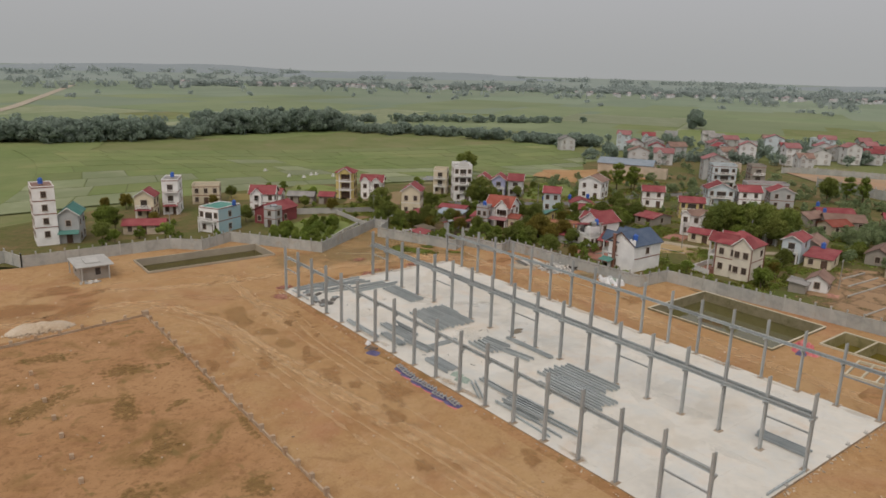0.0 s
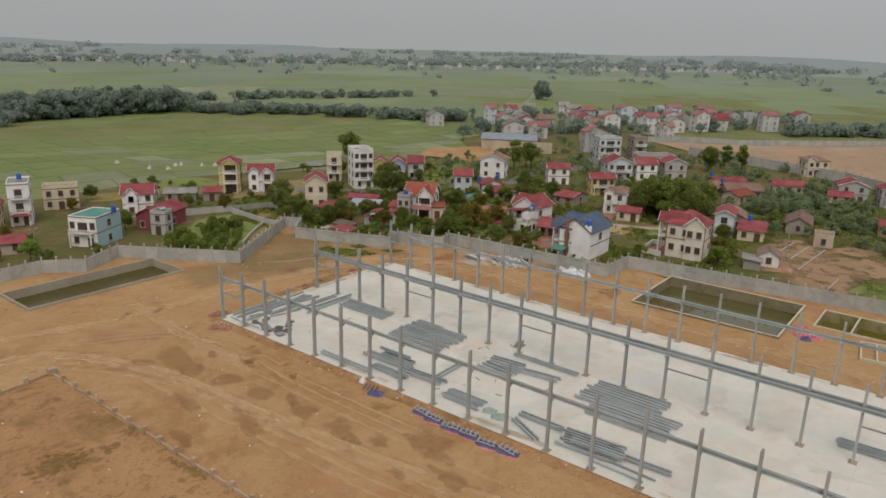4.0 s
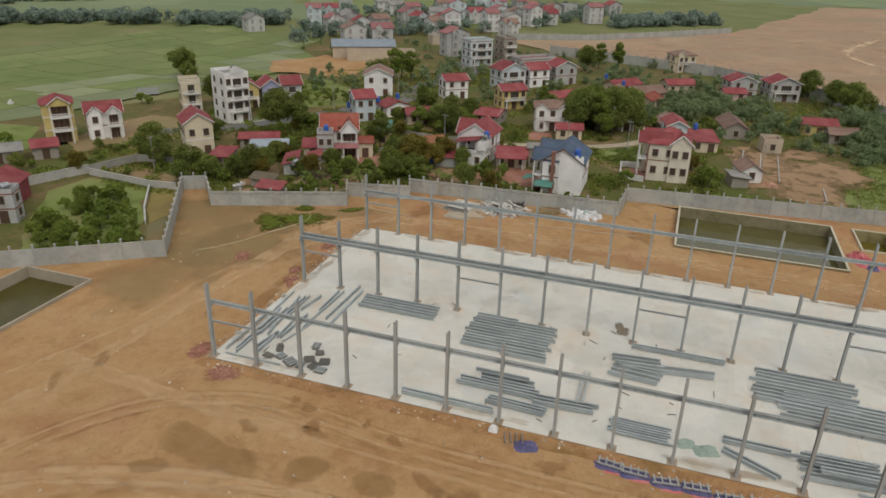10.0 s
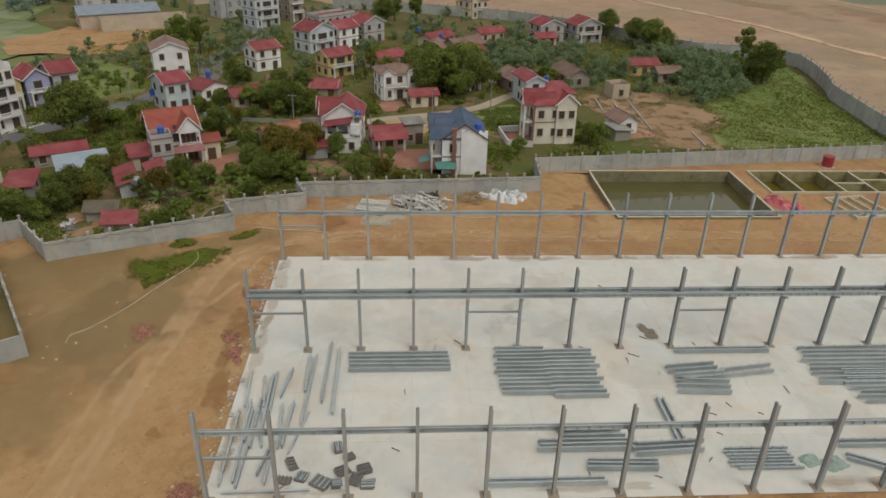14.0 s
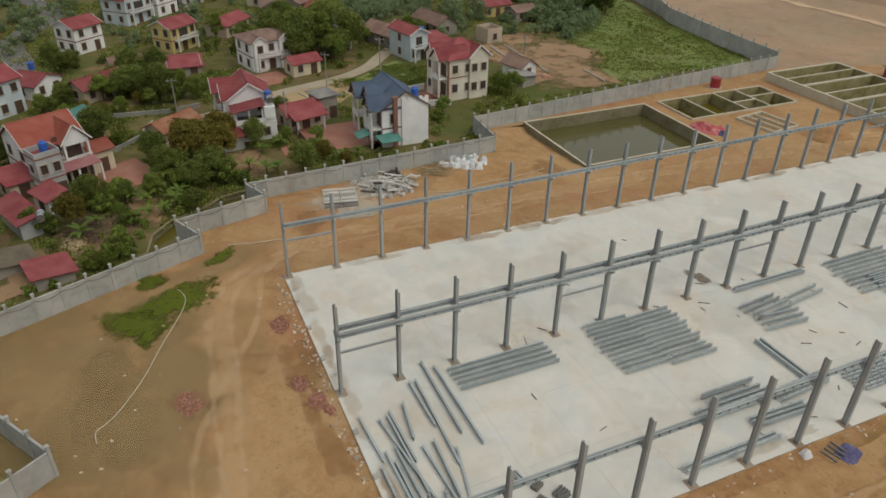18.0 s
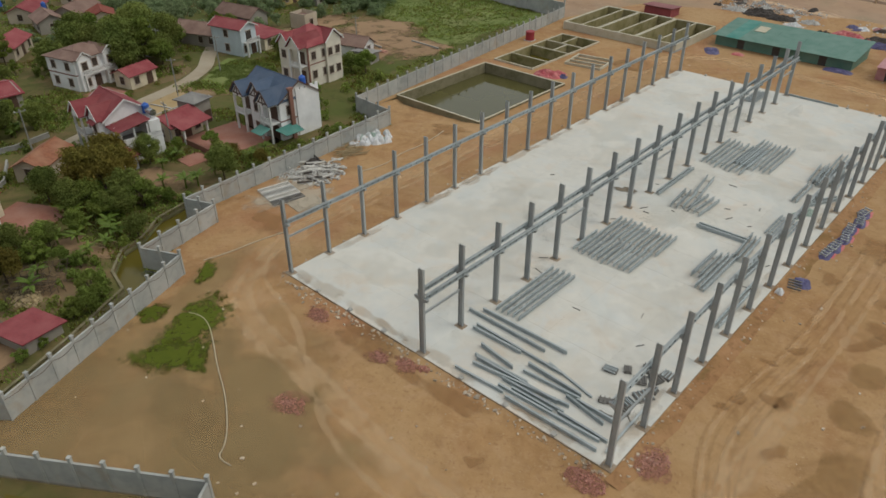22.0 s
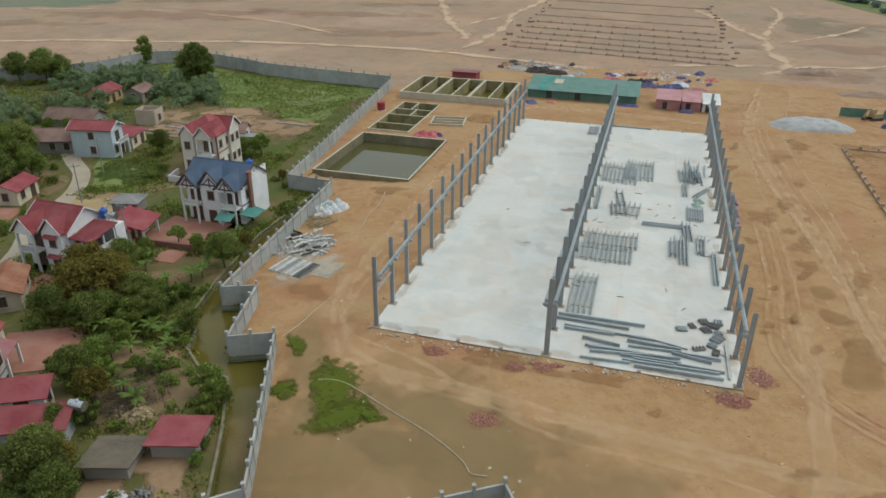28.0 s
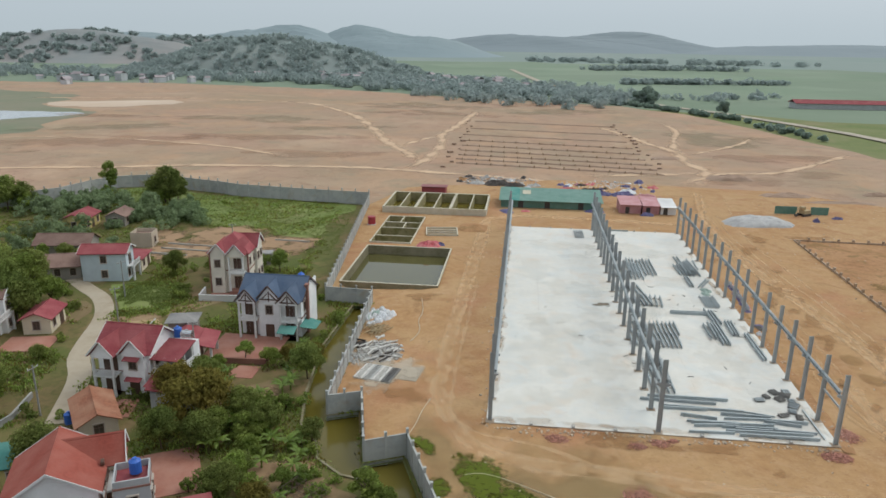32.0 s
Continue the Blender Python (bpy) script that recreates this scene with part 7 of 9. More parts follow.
for x, y, k, s in ((149, 119.5, 0, 1.7), (152, 122, 0, 1.3), (141, 111, 0, 1.1), (97.5, 50, 2, 1.55), (101, 47, 2, 1.1), (170, -121, 3, 1.7), (149, -117.5, 2, 1.5), (145.5, -116, 0, 1.2), (152.5, -117, 0, 1.3), (149, -115, 5, 2.0), (170, -119, 5, 1.5), (188, -98, 2, 1.4), (185, -101, 0, 1.3), (182, -99, 5, 2.0), (194, -94, 2, 1.3), (206, -88, 2, 1.4), (73.5, 3.5, 5, 1.6), (81.5, 5.0, 4, 1.4), (84.0, 7.0, 4, 1.35), (88.0, 1.0, 4, 1.2), (83.5, 1.5, 4, 1.1), (75.0, 8.5, 5, 1.5), (84.5, 12.0, 2, 0.8), (80.0, 11.0, 0, 0.75),
                   (78.5, 9.0, 1, 0.9), (76.5, -13.4, 4, 0.62), (80.3, -14.0, 5, 0.9), (84.0, -14.2, 1, 0.6), (57.1, 18.6, 5, 1.5), (55.6, 21.6, 5, 1.0), (52.2, 28.4, 5, 0.6), (52.9, 26.0, 5, 0.5), (54.6, 20.0, 1, 0.55), (63.8, 33.5, 4, 0.8), (63.0, 36.0, 1, 0.8), (60.0, 37.5, 2, 0.75), (57.5, 38.6, 5, 1.1), (65.5, 34, 2, 0.8), (66.6, 26.6, 5, 1.2), (68.4, 28.6, 1, 0.7), (64, 36, 2, 0.9), (85.6, -37.6, 5, 0.9), (88.8, -40.0, 1, 0.7), (93.0, -57.0, 1, 1.0), (96.5, -56.0, 0, 0.7),
                   (133, -24, 2, 1.6), (139, -31, 2, 1.6), (131, -28, 3, 1.7), (144, -24, 3, 1.6), (136, -36, 2, 1.3), (147, -35, 2, 1.4), (129, -22, 2, 1.3), (135, -27, 0, 1.4), (141, -26, 3, 1.5), (138, -21, 2, 1.3), (146, -20, 2, 1.2), (142, -13, 0, 1.2), (149, -30, 0, 1.2), (155, -24, 2, 1.2), (132, -32, 0, 1.1), (128, -30, 1, 1.2), (-19, 77, 1, 1.5), (-17, 74, 3, 1.2), (-22, 67, 0, 0.9), (-13, 65, 5, 1.3), (-20, 62, 1, 0.8),
                   (58, 48, 0, 1.1), (64, 62, 2, 1.2), (60, 57, 0, 1.1), (84, 60, 0, 0.9), (118, 84, 2, 1.2), (113, 88, 0, 1.0), (155, -8, 3, 1.1), (170, 48, 3, 1.9), (176, 44, 3, 1.7), (166, 52, 2, 1.2), (182, 50, 3, 1.5), (231, -22, 3, 1.8), (236, -14, 3, 1.6), (228, -10, 2, 1.4),
                   (70.0, 20.0, 5, 1.2), (68.0, 24.0, 4, 0.9), (72.5, 17.5, 1, 0.8), (92, 33, 2, 0.9), (95, 20, 2, 1.0)):
    tree(x, y, k, s, (x * 37 + y * 11) % 360)

rng = random.Random(77)
HOUSE_SPOTS = [(o.matrix_basis.translation.x, o.matrix_basis.translation.y, 6.8 if o.name.startswith(("house", "tower", "warehouse")) else 5.2) for o in scene.objects if o.type == "EMPTY" and o.name.split(".")[0] in ("house", "tower_house", "low_house", "shed", "warehouse", "outbuilding")]
HOUSE_SPOTS += [(a - 4.6, b + 0.6, r * 0.85) for a, b, r in HOUSE_SPOTS]
LANES = [(103.5, 3), (107.5, -7), (111.5, -14), (114.4, -22), (118.5, -31.5), (125, -38.5), (104, 12), (106.7, 1.3), (109, -9), (112.5, -15), (119, -28), (124.5, -41), (112, -14), (109, -22), (101, -27), (98, -33), (97, -40), (116, -21.5), (122, -35), (108, -4), (84, 78), (96, 63), (110, 54), (128, 44), (146, 35), (137, 39), (103, 58), (119, 49)]
BARE = [(85.5, -18.2, 7.5), (83, 16.5, 6), (121.5, -14.5, 5), (106, -19, 7), (114.5, -38, 7.5), (103, -68, 9), (116, -66, 11), (98, -76, 8), (112, -80, 11), (121, -80, 10), (90, 81, 7), (82, 77, 6), (73, 81, 5), (53.5, 58, 4), (200, 86, 18), (97.8, -40, 5), (82, -9.8, 4)]


def clear(x, y, slack=0.0):
    return (inside(x, y, GROWTH) and not inside(x, y, CANAL) and not inside(x, y, OUT_POND) and all((x - a) ** 2 + (y - b) ** 2 > (r + slack) ** 2 for a, b, r in HOUSE_SPOTS + BARE)
            and all((x - a) ** 2 + (y - b) ** 2 > (5.2 + slack) ** 2 for a, b in LANES) and not (75 < x < 95 and -131 < y < -50 and x < 82 + (-y - 50) * 0.12 + 4))


def bare(x, y):
    return any(((x - a) / rx) ** 2 + ((y - b) / ry) ** 2 < 0.75 + 0.5 * noise.noise(Vector((x * 0.3, y * 0.3, 8))) for a, b, rx, ry, e in BARE_SOIL)


CROWD = []
COURTS = [[(99, 3), (101, 12), (88, 17), (85, 11), (93, 4)], [(76, 12), (88, 10), (89, 20), (78, 22)]]
count = 0
while count < 340:
    x, y = rng.uniform(46, 270), rng.uniform(-125, 118)
    if not clear(x, y) or inside(x, y, COURTS[0]) or inside(x, y, COURTS[1]):
        continue
    if y < -58 and x < 150 and rng.random() < 0.82:
        continue
    if y > 85 and rng.random() < 0.6:
        continue
    if count > 250 and not (112 < x < 215 and -60 < y < 45):
        continue
    near = x < 140
    kind = rng.choice((0, 1, 2, 4, 5, 5, 5, 1) if near else (0, 1, 2, 2, 3, 0))
    size = rng.uniform(0.42, 0.82) * (1.0 if kind != 5 else 1.2)
    if x > 148:
        CROWD.append((x, y, SHAPES[kind][0] * size, SHAPES[kind][1] * size * 1.15))
    else:
        tree(x, y, kind, size, rng.uniform(0, 360))
    count += 1
for _ in range(60):
    x, y = rng.uniform(-40, 60), rng.uniform(55, 118)
    if inside(x, y, GROWTH) and not inside(x, y, WILD_PLOT) and all((x - a) ** 2 + (y - b) ** 2 > r * r for a, b, r in HOUSE_SPOTS):
        tree(x, y, rng.choice((0, 1, 5, 5, 4)), rng.uniform(0.6, 1.0), rng.uniform(0, 360))
THICKET = [(13, 42), (22.5, 30.0), (30, 37.8), (36.5, 44), (42, 51), (40, 57), (30, 57), (20, 50)]
thick = 0
while thick < 120:
    x, y = rng.uniform(13, 43), rng.uniform(30, 58)
    if inside(x, y, THICKET):
        tree(x, y, rng.choice((5, 5, 5, 5, 1)), rng.uniform(0.45, 0.8), rng.uniform(0, 360), -0.6)
        thick += 1


for poly, lab in (([(85, -3), (77, -8), (74.2, -2), (73.4, 4.5), (80, 3)], "bare brown vegetable plot behind the canal"), ([(68.6, 15.5), (64.4, 14.2), (59, 18), (57.5, 25), (53, 30), (50.5, 33), (60, 30), (66.5, 26), (70, 22)], "dug brown garden beside the canal"), ([(63, 40), (58, 33), (66, 31), (74, 36)], "trampled brown yard behind the sheds"),
                  ([(126, -20), (119, -24), (121, -33), (130, -36)], "bare yard beside the lane")):
    sheet("garden_bed", poly, -0.37, M_BED, lab, 0.8, 2, len(poly))
for k in range(46):
    t = rng.random()
    x, y = 131 + 50 * t + rng.uniform(-9, 9), -87 - 32 * t + rng.uniform(-9, 9)
    if inside(x, y, GROWTH):
        spot = (x, y, rng.uniform(1.6, 3.2), rng.uniform(2.2, 4.6))
        if inside(x, y, VILLAGE):
            CROWD.append(spot)
for line, n in (([(150, -40), (165, -55), (185, -50), (178, -70), (160, -62)], 46), ([(150, -100), (165, -104), (182, -104), (170, -88)], 30), ([(134, -96), (146, -104), (158, -112)], 16), ([(136, -56), (150, -72), (162, -78)], 14)):
    for _ in range(n):
        i = rng.randrange(len(line) - 1)
        p = Vector(line[i]).lerp(Vector(line[i + 1]), rng.random())
        x, y = p.x + rng.uniform(-6, 6), p.y + rng.uniform(-6, 6)
        if clear(x, y, -1.0):
            CROWD.append((x, y, rng.uniform(1.8, 3.4), rng.uniform(3.0, 5.6)))
thick = 0
while thick < 42:
    x, y = rng.uniform(58, 104), rng.uniform(-16, 48)
    if clear(x, y, -1.2) and not inside(x, y, [(86, -3), (77, -9), (72, -2), (72, 5), (80, 3)]) and not inside(x, y, [(70, 14), (56, 14), (49, 36), (60, 34), (70, 24)]) and not inside(x, y, [(99, 3), (101, 12), (88, 17), (85, 11), (93, 4)]) and not inside(x, y, [(76, 12), (88, 10), (89, 20), (78, 22)]):
        tree(x, y, rng.choice((0, 1, 5, 5, 5, 2, 4)), rng.uniform(0.45, 0.85), rng.uniform(0, 360))
        thick += 1
MASS = [(117, 23), (133, 17), (133, 10), (127, 2.5), (114.6, 3.5), (110.8, 10.6), (112, 17.5)]
thick = 0
while thick < 22:
    x, y = rng.uniform(110, 134), rng.uniform(2, 23)
    if inside(x, y, MASS) and all((x - a) ** 2 + (y - b) ** 2 > 16 for a, b in ((123.2, 19.2), (134, 13.6), (132.2, 2.2))):
        tree(x, y, rng.choice((0, 1, 2, 5, 5)), rng.uniform(0.7, 1.1), rng.uniform(0, 360))
        thick += 1
shrub_rng, SHRUBS = random.Random(81), []
while len(SHRUBS) < 420:
    x, y = shrub_rng.uniform(56, 150), shrub_rng.uniform(-58, 82)
    if clear(x, y, -1.0) and noise.noise(Vector((x * 0.07, y * 0.07, 6))) > -0.2 and not inside(x, y, [(99, 3), (101, 12), (88, 17), (85, 11), (93, 4)]) and not inside(x, y, [(76, 12), (88, 10), (89, 20), (78, 22)]):
        SHRUBS.append((x, y, shrub_rng.uniform(0.5, 1.5), shrub_rng.uniform(0.7, 2.2)))
# bean poles over a garden bed
tr = thing("bean_trellis", "trellis of thin grey dry poles over a garden bed", "trellis", 64.8, 21.6, -0.4, 60)
for k in range(9):
    mb = MB()
    mb.cyl((-3.2 + 0.8 * k, -2.4, 0), (-3.2 + 0.8 * k + rng.uniform(-0.2, 0.2), -2.4, 1.7), 0.035, 0.03, 5)
    part("pole", mb, M_BARK, tr)
    mb = MB()
    mb.cyl((-3.2 + 0.8 * k, 2.4, 0), (-3.2 + 0.8 * k + rng.uniform(-0.2, 0.2), 2.4, 1.7), 0.035, 0.03, 5)
    part("pole", mb, M_BARK, tr)
    mb = MB()
    mb.cyl((-3.2 + 0.8 * k, -2.6, 1.6), (-3.2 + 0.8 * k + rng.uniform(-0.3, 0.3), 2.6, 1.65), 0.03, 0.03, 5)
    part("cross_pole", mb, M_BARK, tr)
for k in range(5):
    mb = MB()
    mb.cyl((-3.6, -2.4 + 1.2 * k, 1.68), (3.8, -2.4 + 1.2 * k + rng.uniform(-0.3, 0.3), 1.7), 0.03, 0.03, 5)
    part("rail", mb, M_BARK, tr)


brush_rng = random.Random(33)
mb = MB()
for _ in range(170):
    a, l = brush_rng.uniform(0, math.pi), brush_rng.uniform(0.8, 2.6)
    x, y, z = brush_rng.gauss(0, 1.7), brush_rng.gauss(0, 1.5), brush_rng.uniform(0.1, 0.7)
    mb.cyl((x - l * math.cos(a) / 2, y - l * math.sin(a) / 2, z), (x + l * math.cos(a) / 2, y + l * math.sin(a) / 2, z + brush_rng.uniform(-0.3, 0.3)), 0.035, 0.025, 4)
tagged(part("brush_pile", mb, M_BARK, m=pose(65.2, 22.8, -0.4)), "tangle of grey dry branches on the garden soil", "branches", "", "stuff")


# banana plants: arching leaves round a short stem
def banana_leaf():
    mb = MB()
    n = 6
    for i in range(n + 1):
        t = i / n
        w = 0.34 * math.sin(math.pi * min(1, t * 0.92 + 0.06)) + 0.01
        x, z = 2.0 * t, 1.1 * t - 1.5 * t * t
        mb.v += [(x, -w, z - w * 0.35), (x, 0, z), (x, w, z - w * 0.35)]
    for i in range(n):
        for j in (0, 1):
            mb.f.append((3 * i + j, 3 * i + 3 + j, 3 * i + 4 + j, 3 * i + 1 + j))
    return mb.mesh("leaf")


B_LEAF = banana_leaf()
B_STEM = MB()
B_STEM.cyl((0, 0, -0.3), (0.05, 0, 1.7), 0.16, 0.10, 8)
B_STEM = B_STEM.mesh("stem")


def banana(x, y, s):
    b = thing("banana_plant", "banana plant with long arching bright leaves", "banana plant", x, y, -0.42, rng.uniform(0, 360), "banana plants")
    b.scale = (s, s, s)
    part("stem", B_STEM, M_BANANA, b)
    for k in range(8):
        part("leaf", B_LEAF, M_BANANA, b, m=pose(0.03, 0, 1.45 + 0.05 * k, 0, -rng.uniform(5, 45), k * 137 + rng.uniform(-15, 15)))


for x, y in ((113, 6), (115.5, 4.6), (118, 5.4), (116, 9), (121, 4.5), (124, 5.5), (66.8, 12.2), (67.7, 9.9), (71.2, 9.6), (72.3, 12.6), (71.8, 16.3), (67.1, 8.3), (77.4, 11.5), (74.3, -3.6), (84.3, -8.0), (82.8, -4.6), (66.8, 14.5), (65.4, 16.4), (68.8, 10.4), (72.4, 7.0), (73.8, 12.6), (70.8, 14.2), (75.5, 5.0), (77.2, 6.4), (74.4, 1.2), (76.8, -1.4), (73.6, -5.2), (75.0, -9.0), (69.6, 18.8), (66.4, 21.0), (63.4, 22.8), (72.2, 22.4), (78.6, 12.2), (80.2, 6.2), (74.0, 19.4), (67.6, 27.5), (62.5, 32.5), (76.0, -19.0), (75.4, -16.0), (79.0, 1.0)):
    banana(x, y, rng.uniform(0.6, 0.95))


def scatter(name, label, category, material, spots, size, seed):
    """Tufts of small leaves over the ground, as one object of stuff."""
    g = np.random.default_rng(seed)
    mb = MB()
    for x, y, z in spots:
        for _ in range(7):
            a, t = g.uniform(0, 2 * math.pi), g.uniform(0.3, 1.0)
            s = size * g.uniform(0.5, 1.4)
            px, py = x + g.normal() * size * 1.4, y + g.normal() * size * 1.4
            k = len(mb.v)
            c, d = math.cos(a), math.sin(a)
            mb.v += [(px - d * s * 0.35, py + c * s * 0.35, z), (px + d * s * 0.35, py - c * s * 0.35, z), (px + c * s * t + d * s * 0.2, py + d * s * t - c * s * 0.2, z + s), (px + c * s * t - d * s * 0.2, py + d * s * t + c * s * 0.2, z + s * 0.9)]
            mb.f.append((k, k + 1, k + 2, k + 3))
    return tagged(part(name, mb, material), label, category, "", "stuff")


def walled(spots):
    """Only those inside the wall round the green field."""
    return [p for p in spots if p[1] > -100 or inside(p[0], p[1], VILLAGE)]


spots = []
while len(spots) < 24000:
    x, y = rng.uniform(46, 210), rng.uniform(-128, 80)
    if x > 130 and rng.random() < 0.6:
        continue
    if clear(x, y, -1.5):
        if y < -66 and x < 150 and rng.random() < 0.55:
            continue
        if noise.noise(Vector((x * 0.08, y * 0.08, 0))) > -0.12 and not bare(x, y):
            spots.append((x, y, -0.42))
scatter("undergrowth", "green undergrowth and vegetable beds between the houses", "undergrowth", M_LEAF[1], walled(spots[:17000]), 0.27, 4)
scatter("dry_undergrowth", "dull olive weeds and scrub between the houses", "undergrowth", M_LEAF[2], walled(spots[17000:]), 0.27, 5)
spots = []
while len(spots) < 22000:
    x, y = rng.uniform(84, 196), rng.uniform(-152, -62)
    if inside(x, y, GROWTH) and x > 85 + (-y - 62) * 0.09 and y < -70 and not bare(x, y):
        if noise.noise(Vector((x * 0.05, y * 0.05, 3))) > -0.5:
            spots.append((x, y, -0.38))
lane_grass = []
while len(lane_grass) < 2600:
    x, y = rng.uniform(104, 126), rng.uniform(-50, -26)
    if (x - 114.5) ** 2 + (y + 38) ** 2 < 85 and all((x - a) ** 2 + (y - b) ** 2 > 14 for a, b in LANES) and noise.noise(Vector((x * 0.2, y * 0.2, 7))) > -0.25:
        lane_grass.append((x, y, -0.4))
scatter("lane_grass", "rank green grass on a plot beside the lane", "grass", M_TURF, lane_grass, 0.16, 9)
scatter("field_weeds", "green weeds and low crops in the walled field", "weeds", M_TURF, walled(spots), 0.12, 6)
spots = []
for cx, cy, rx, ry, yaw in GRASS_PATCH:
    ca, sa = math.cos(radians(yaw)), math.sin(radians(yaw))
    for _ in range(int(rx * ry * 95)):
        a, r = rng.uniform(0, 2 * math.pi), rng.random() ** 0.6 * 1.05
        u, v = rx * r * math.cos(a), ry * r * math.sin(a)
        x, y = cx + u * ca - v * sa, cy + u * sa + v * ca
        if noise.noise(Vector((x * 0.9, y * 0.9, 2))) > -0.15 + 0.45 * (r - 0.6):
            spots.append((x, y, G + 0.02))
scatter("turf_patch", "patch of bright green grass on bare earth", "grass", M_LAWN, spots, 0.075, 8)


# far woods, hedges and villages
def woods(name, label, blobs, leaves, size, seed, material=M_FARLEAF):
    g = np.random.default_rng(seed)
    tot = sum(b[2] * b[2] for b in blobs)
    mb = MB()
    for x, y, r, h, *up in blobs:
        n = max(12, int(leaves * r * r / tot))
        sub = leaf_cloud(int(g.integers(1e6)), r, h, -0.5, 9, n, size, 0.8, 0.85)
        k = len(mb.v)
        lift = up[0] + 1.0 if up else 0.0
        mb.v += [(a + x, b + y, max(c, -1.0) + lift) for a, b, c in sub.v]
        mb.f += [tuple(i + k for i in q) for q in sub.f]
    return tagged(part(name, mb, material), label, "woods", "", "stuff")


def along(pts, n, spread, r0, r1, h, seed):
    g = random.Random(seed)
    out = []
    for _ in range(n):
        i = g.randrange(len(pts) - 1)
        p = Vector(pts[i]).lerp(Vector(pts[i + 1]), g.random())
        r = g.uniform(r0, r1)
        out.append((p.x + g.uniform(-spread, spread), p.y + g.uniform(-spread, spread), r, h * g.uniform(0.7, 1.2)))
    return out


woods("garden_shrub", "low green shrubs and weeds filling the gardens", SHRUBS[:210], 46000, 0.17, 32, M_LEAF[1])
woods("garden_shrub", "dark low shrubs and weeds filling the gardens", SHRUBS[210:], 46000, 0.17, 33, M_LEAF[0])
# Materials below pale with distance; their colours hold the haze.
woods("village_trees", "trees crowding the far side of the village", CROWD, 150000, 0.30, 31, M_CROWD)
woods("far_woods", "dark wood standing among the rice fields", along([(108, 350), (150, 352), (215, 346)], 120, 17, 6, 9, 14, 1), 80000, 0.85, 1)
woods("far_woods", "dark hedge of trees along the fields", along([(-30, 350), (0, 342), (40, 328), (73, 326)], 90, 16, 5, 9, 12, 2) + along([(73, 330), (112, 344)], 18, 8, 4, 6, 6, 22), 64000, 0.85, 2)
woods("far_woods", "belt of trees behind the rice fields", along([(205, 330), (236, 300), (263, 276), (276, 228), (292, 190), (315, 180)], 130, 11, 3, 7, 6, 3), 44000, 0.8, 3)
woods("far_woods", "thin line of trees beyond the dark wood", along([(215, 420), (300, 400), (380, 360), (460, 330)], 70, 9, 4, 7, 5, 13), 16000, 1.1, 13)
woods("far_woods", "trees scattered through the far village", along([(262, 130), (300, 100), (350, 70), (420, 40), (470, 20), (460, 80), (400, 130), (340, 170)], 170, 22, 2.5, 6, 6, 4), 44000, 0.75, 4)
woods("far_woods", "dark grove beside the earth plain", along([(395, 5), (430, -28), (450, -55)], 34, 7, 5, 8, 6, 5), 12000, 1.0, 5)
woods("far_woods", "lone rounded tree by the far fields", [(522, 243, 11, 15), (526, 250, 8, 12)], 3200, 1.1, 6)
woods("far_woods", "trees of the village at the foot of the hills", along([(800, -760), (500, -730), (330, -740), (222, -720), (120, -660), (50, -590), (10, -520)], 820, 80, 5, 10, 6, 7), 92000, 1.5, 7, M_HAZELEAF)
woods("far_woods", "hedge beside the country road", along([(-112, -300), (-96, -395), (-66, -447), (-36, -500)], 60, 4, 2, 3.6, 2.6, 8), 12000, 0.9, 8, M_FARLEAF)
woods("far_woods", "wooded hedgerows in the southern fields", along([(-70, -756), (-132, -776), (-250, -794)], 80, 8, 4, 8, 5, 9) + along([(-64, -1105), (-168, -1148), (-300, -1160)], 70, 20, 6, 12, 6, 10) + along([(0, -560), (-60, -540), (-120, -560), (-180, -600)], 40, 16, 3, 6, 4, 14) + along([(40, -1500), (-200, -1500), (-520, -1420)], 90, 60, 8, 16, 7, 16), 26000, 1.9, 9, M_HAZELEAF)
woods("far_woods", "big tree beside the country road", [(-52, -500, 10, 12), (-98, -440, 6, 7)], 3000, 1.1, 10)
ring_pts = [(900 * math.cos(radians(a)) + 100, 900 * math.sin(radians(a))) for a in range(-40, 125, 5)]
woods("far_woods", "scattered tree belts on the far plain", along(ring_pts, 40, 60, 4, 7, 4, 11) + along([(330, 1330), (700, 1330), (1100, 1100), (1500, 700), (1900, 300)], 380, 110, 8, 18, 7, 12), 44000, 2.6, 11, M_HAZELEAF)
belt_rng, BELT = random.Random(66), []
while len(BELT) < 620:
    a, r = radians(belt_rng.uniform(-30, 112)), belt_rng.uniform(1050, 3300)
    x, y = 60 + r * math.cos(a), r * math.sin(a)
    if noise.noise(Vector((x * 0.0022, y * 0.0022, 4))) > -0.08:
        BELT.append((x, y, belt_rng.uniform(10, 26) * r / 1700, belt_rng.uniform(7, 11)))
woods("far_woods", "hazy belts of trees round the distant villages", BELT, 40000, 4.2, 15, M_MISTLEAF)


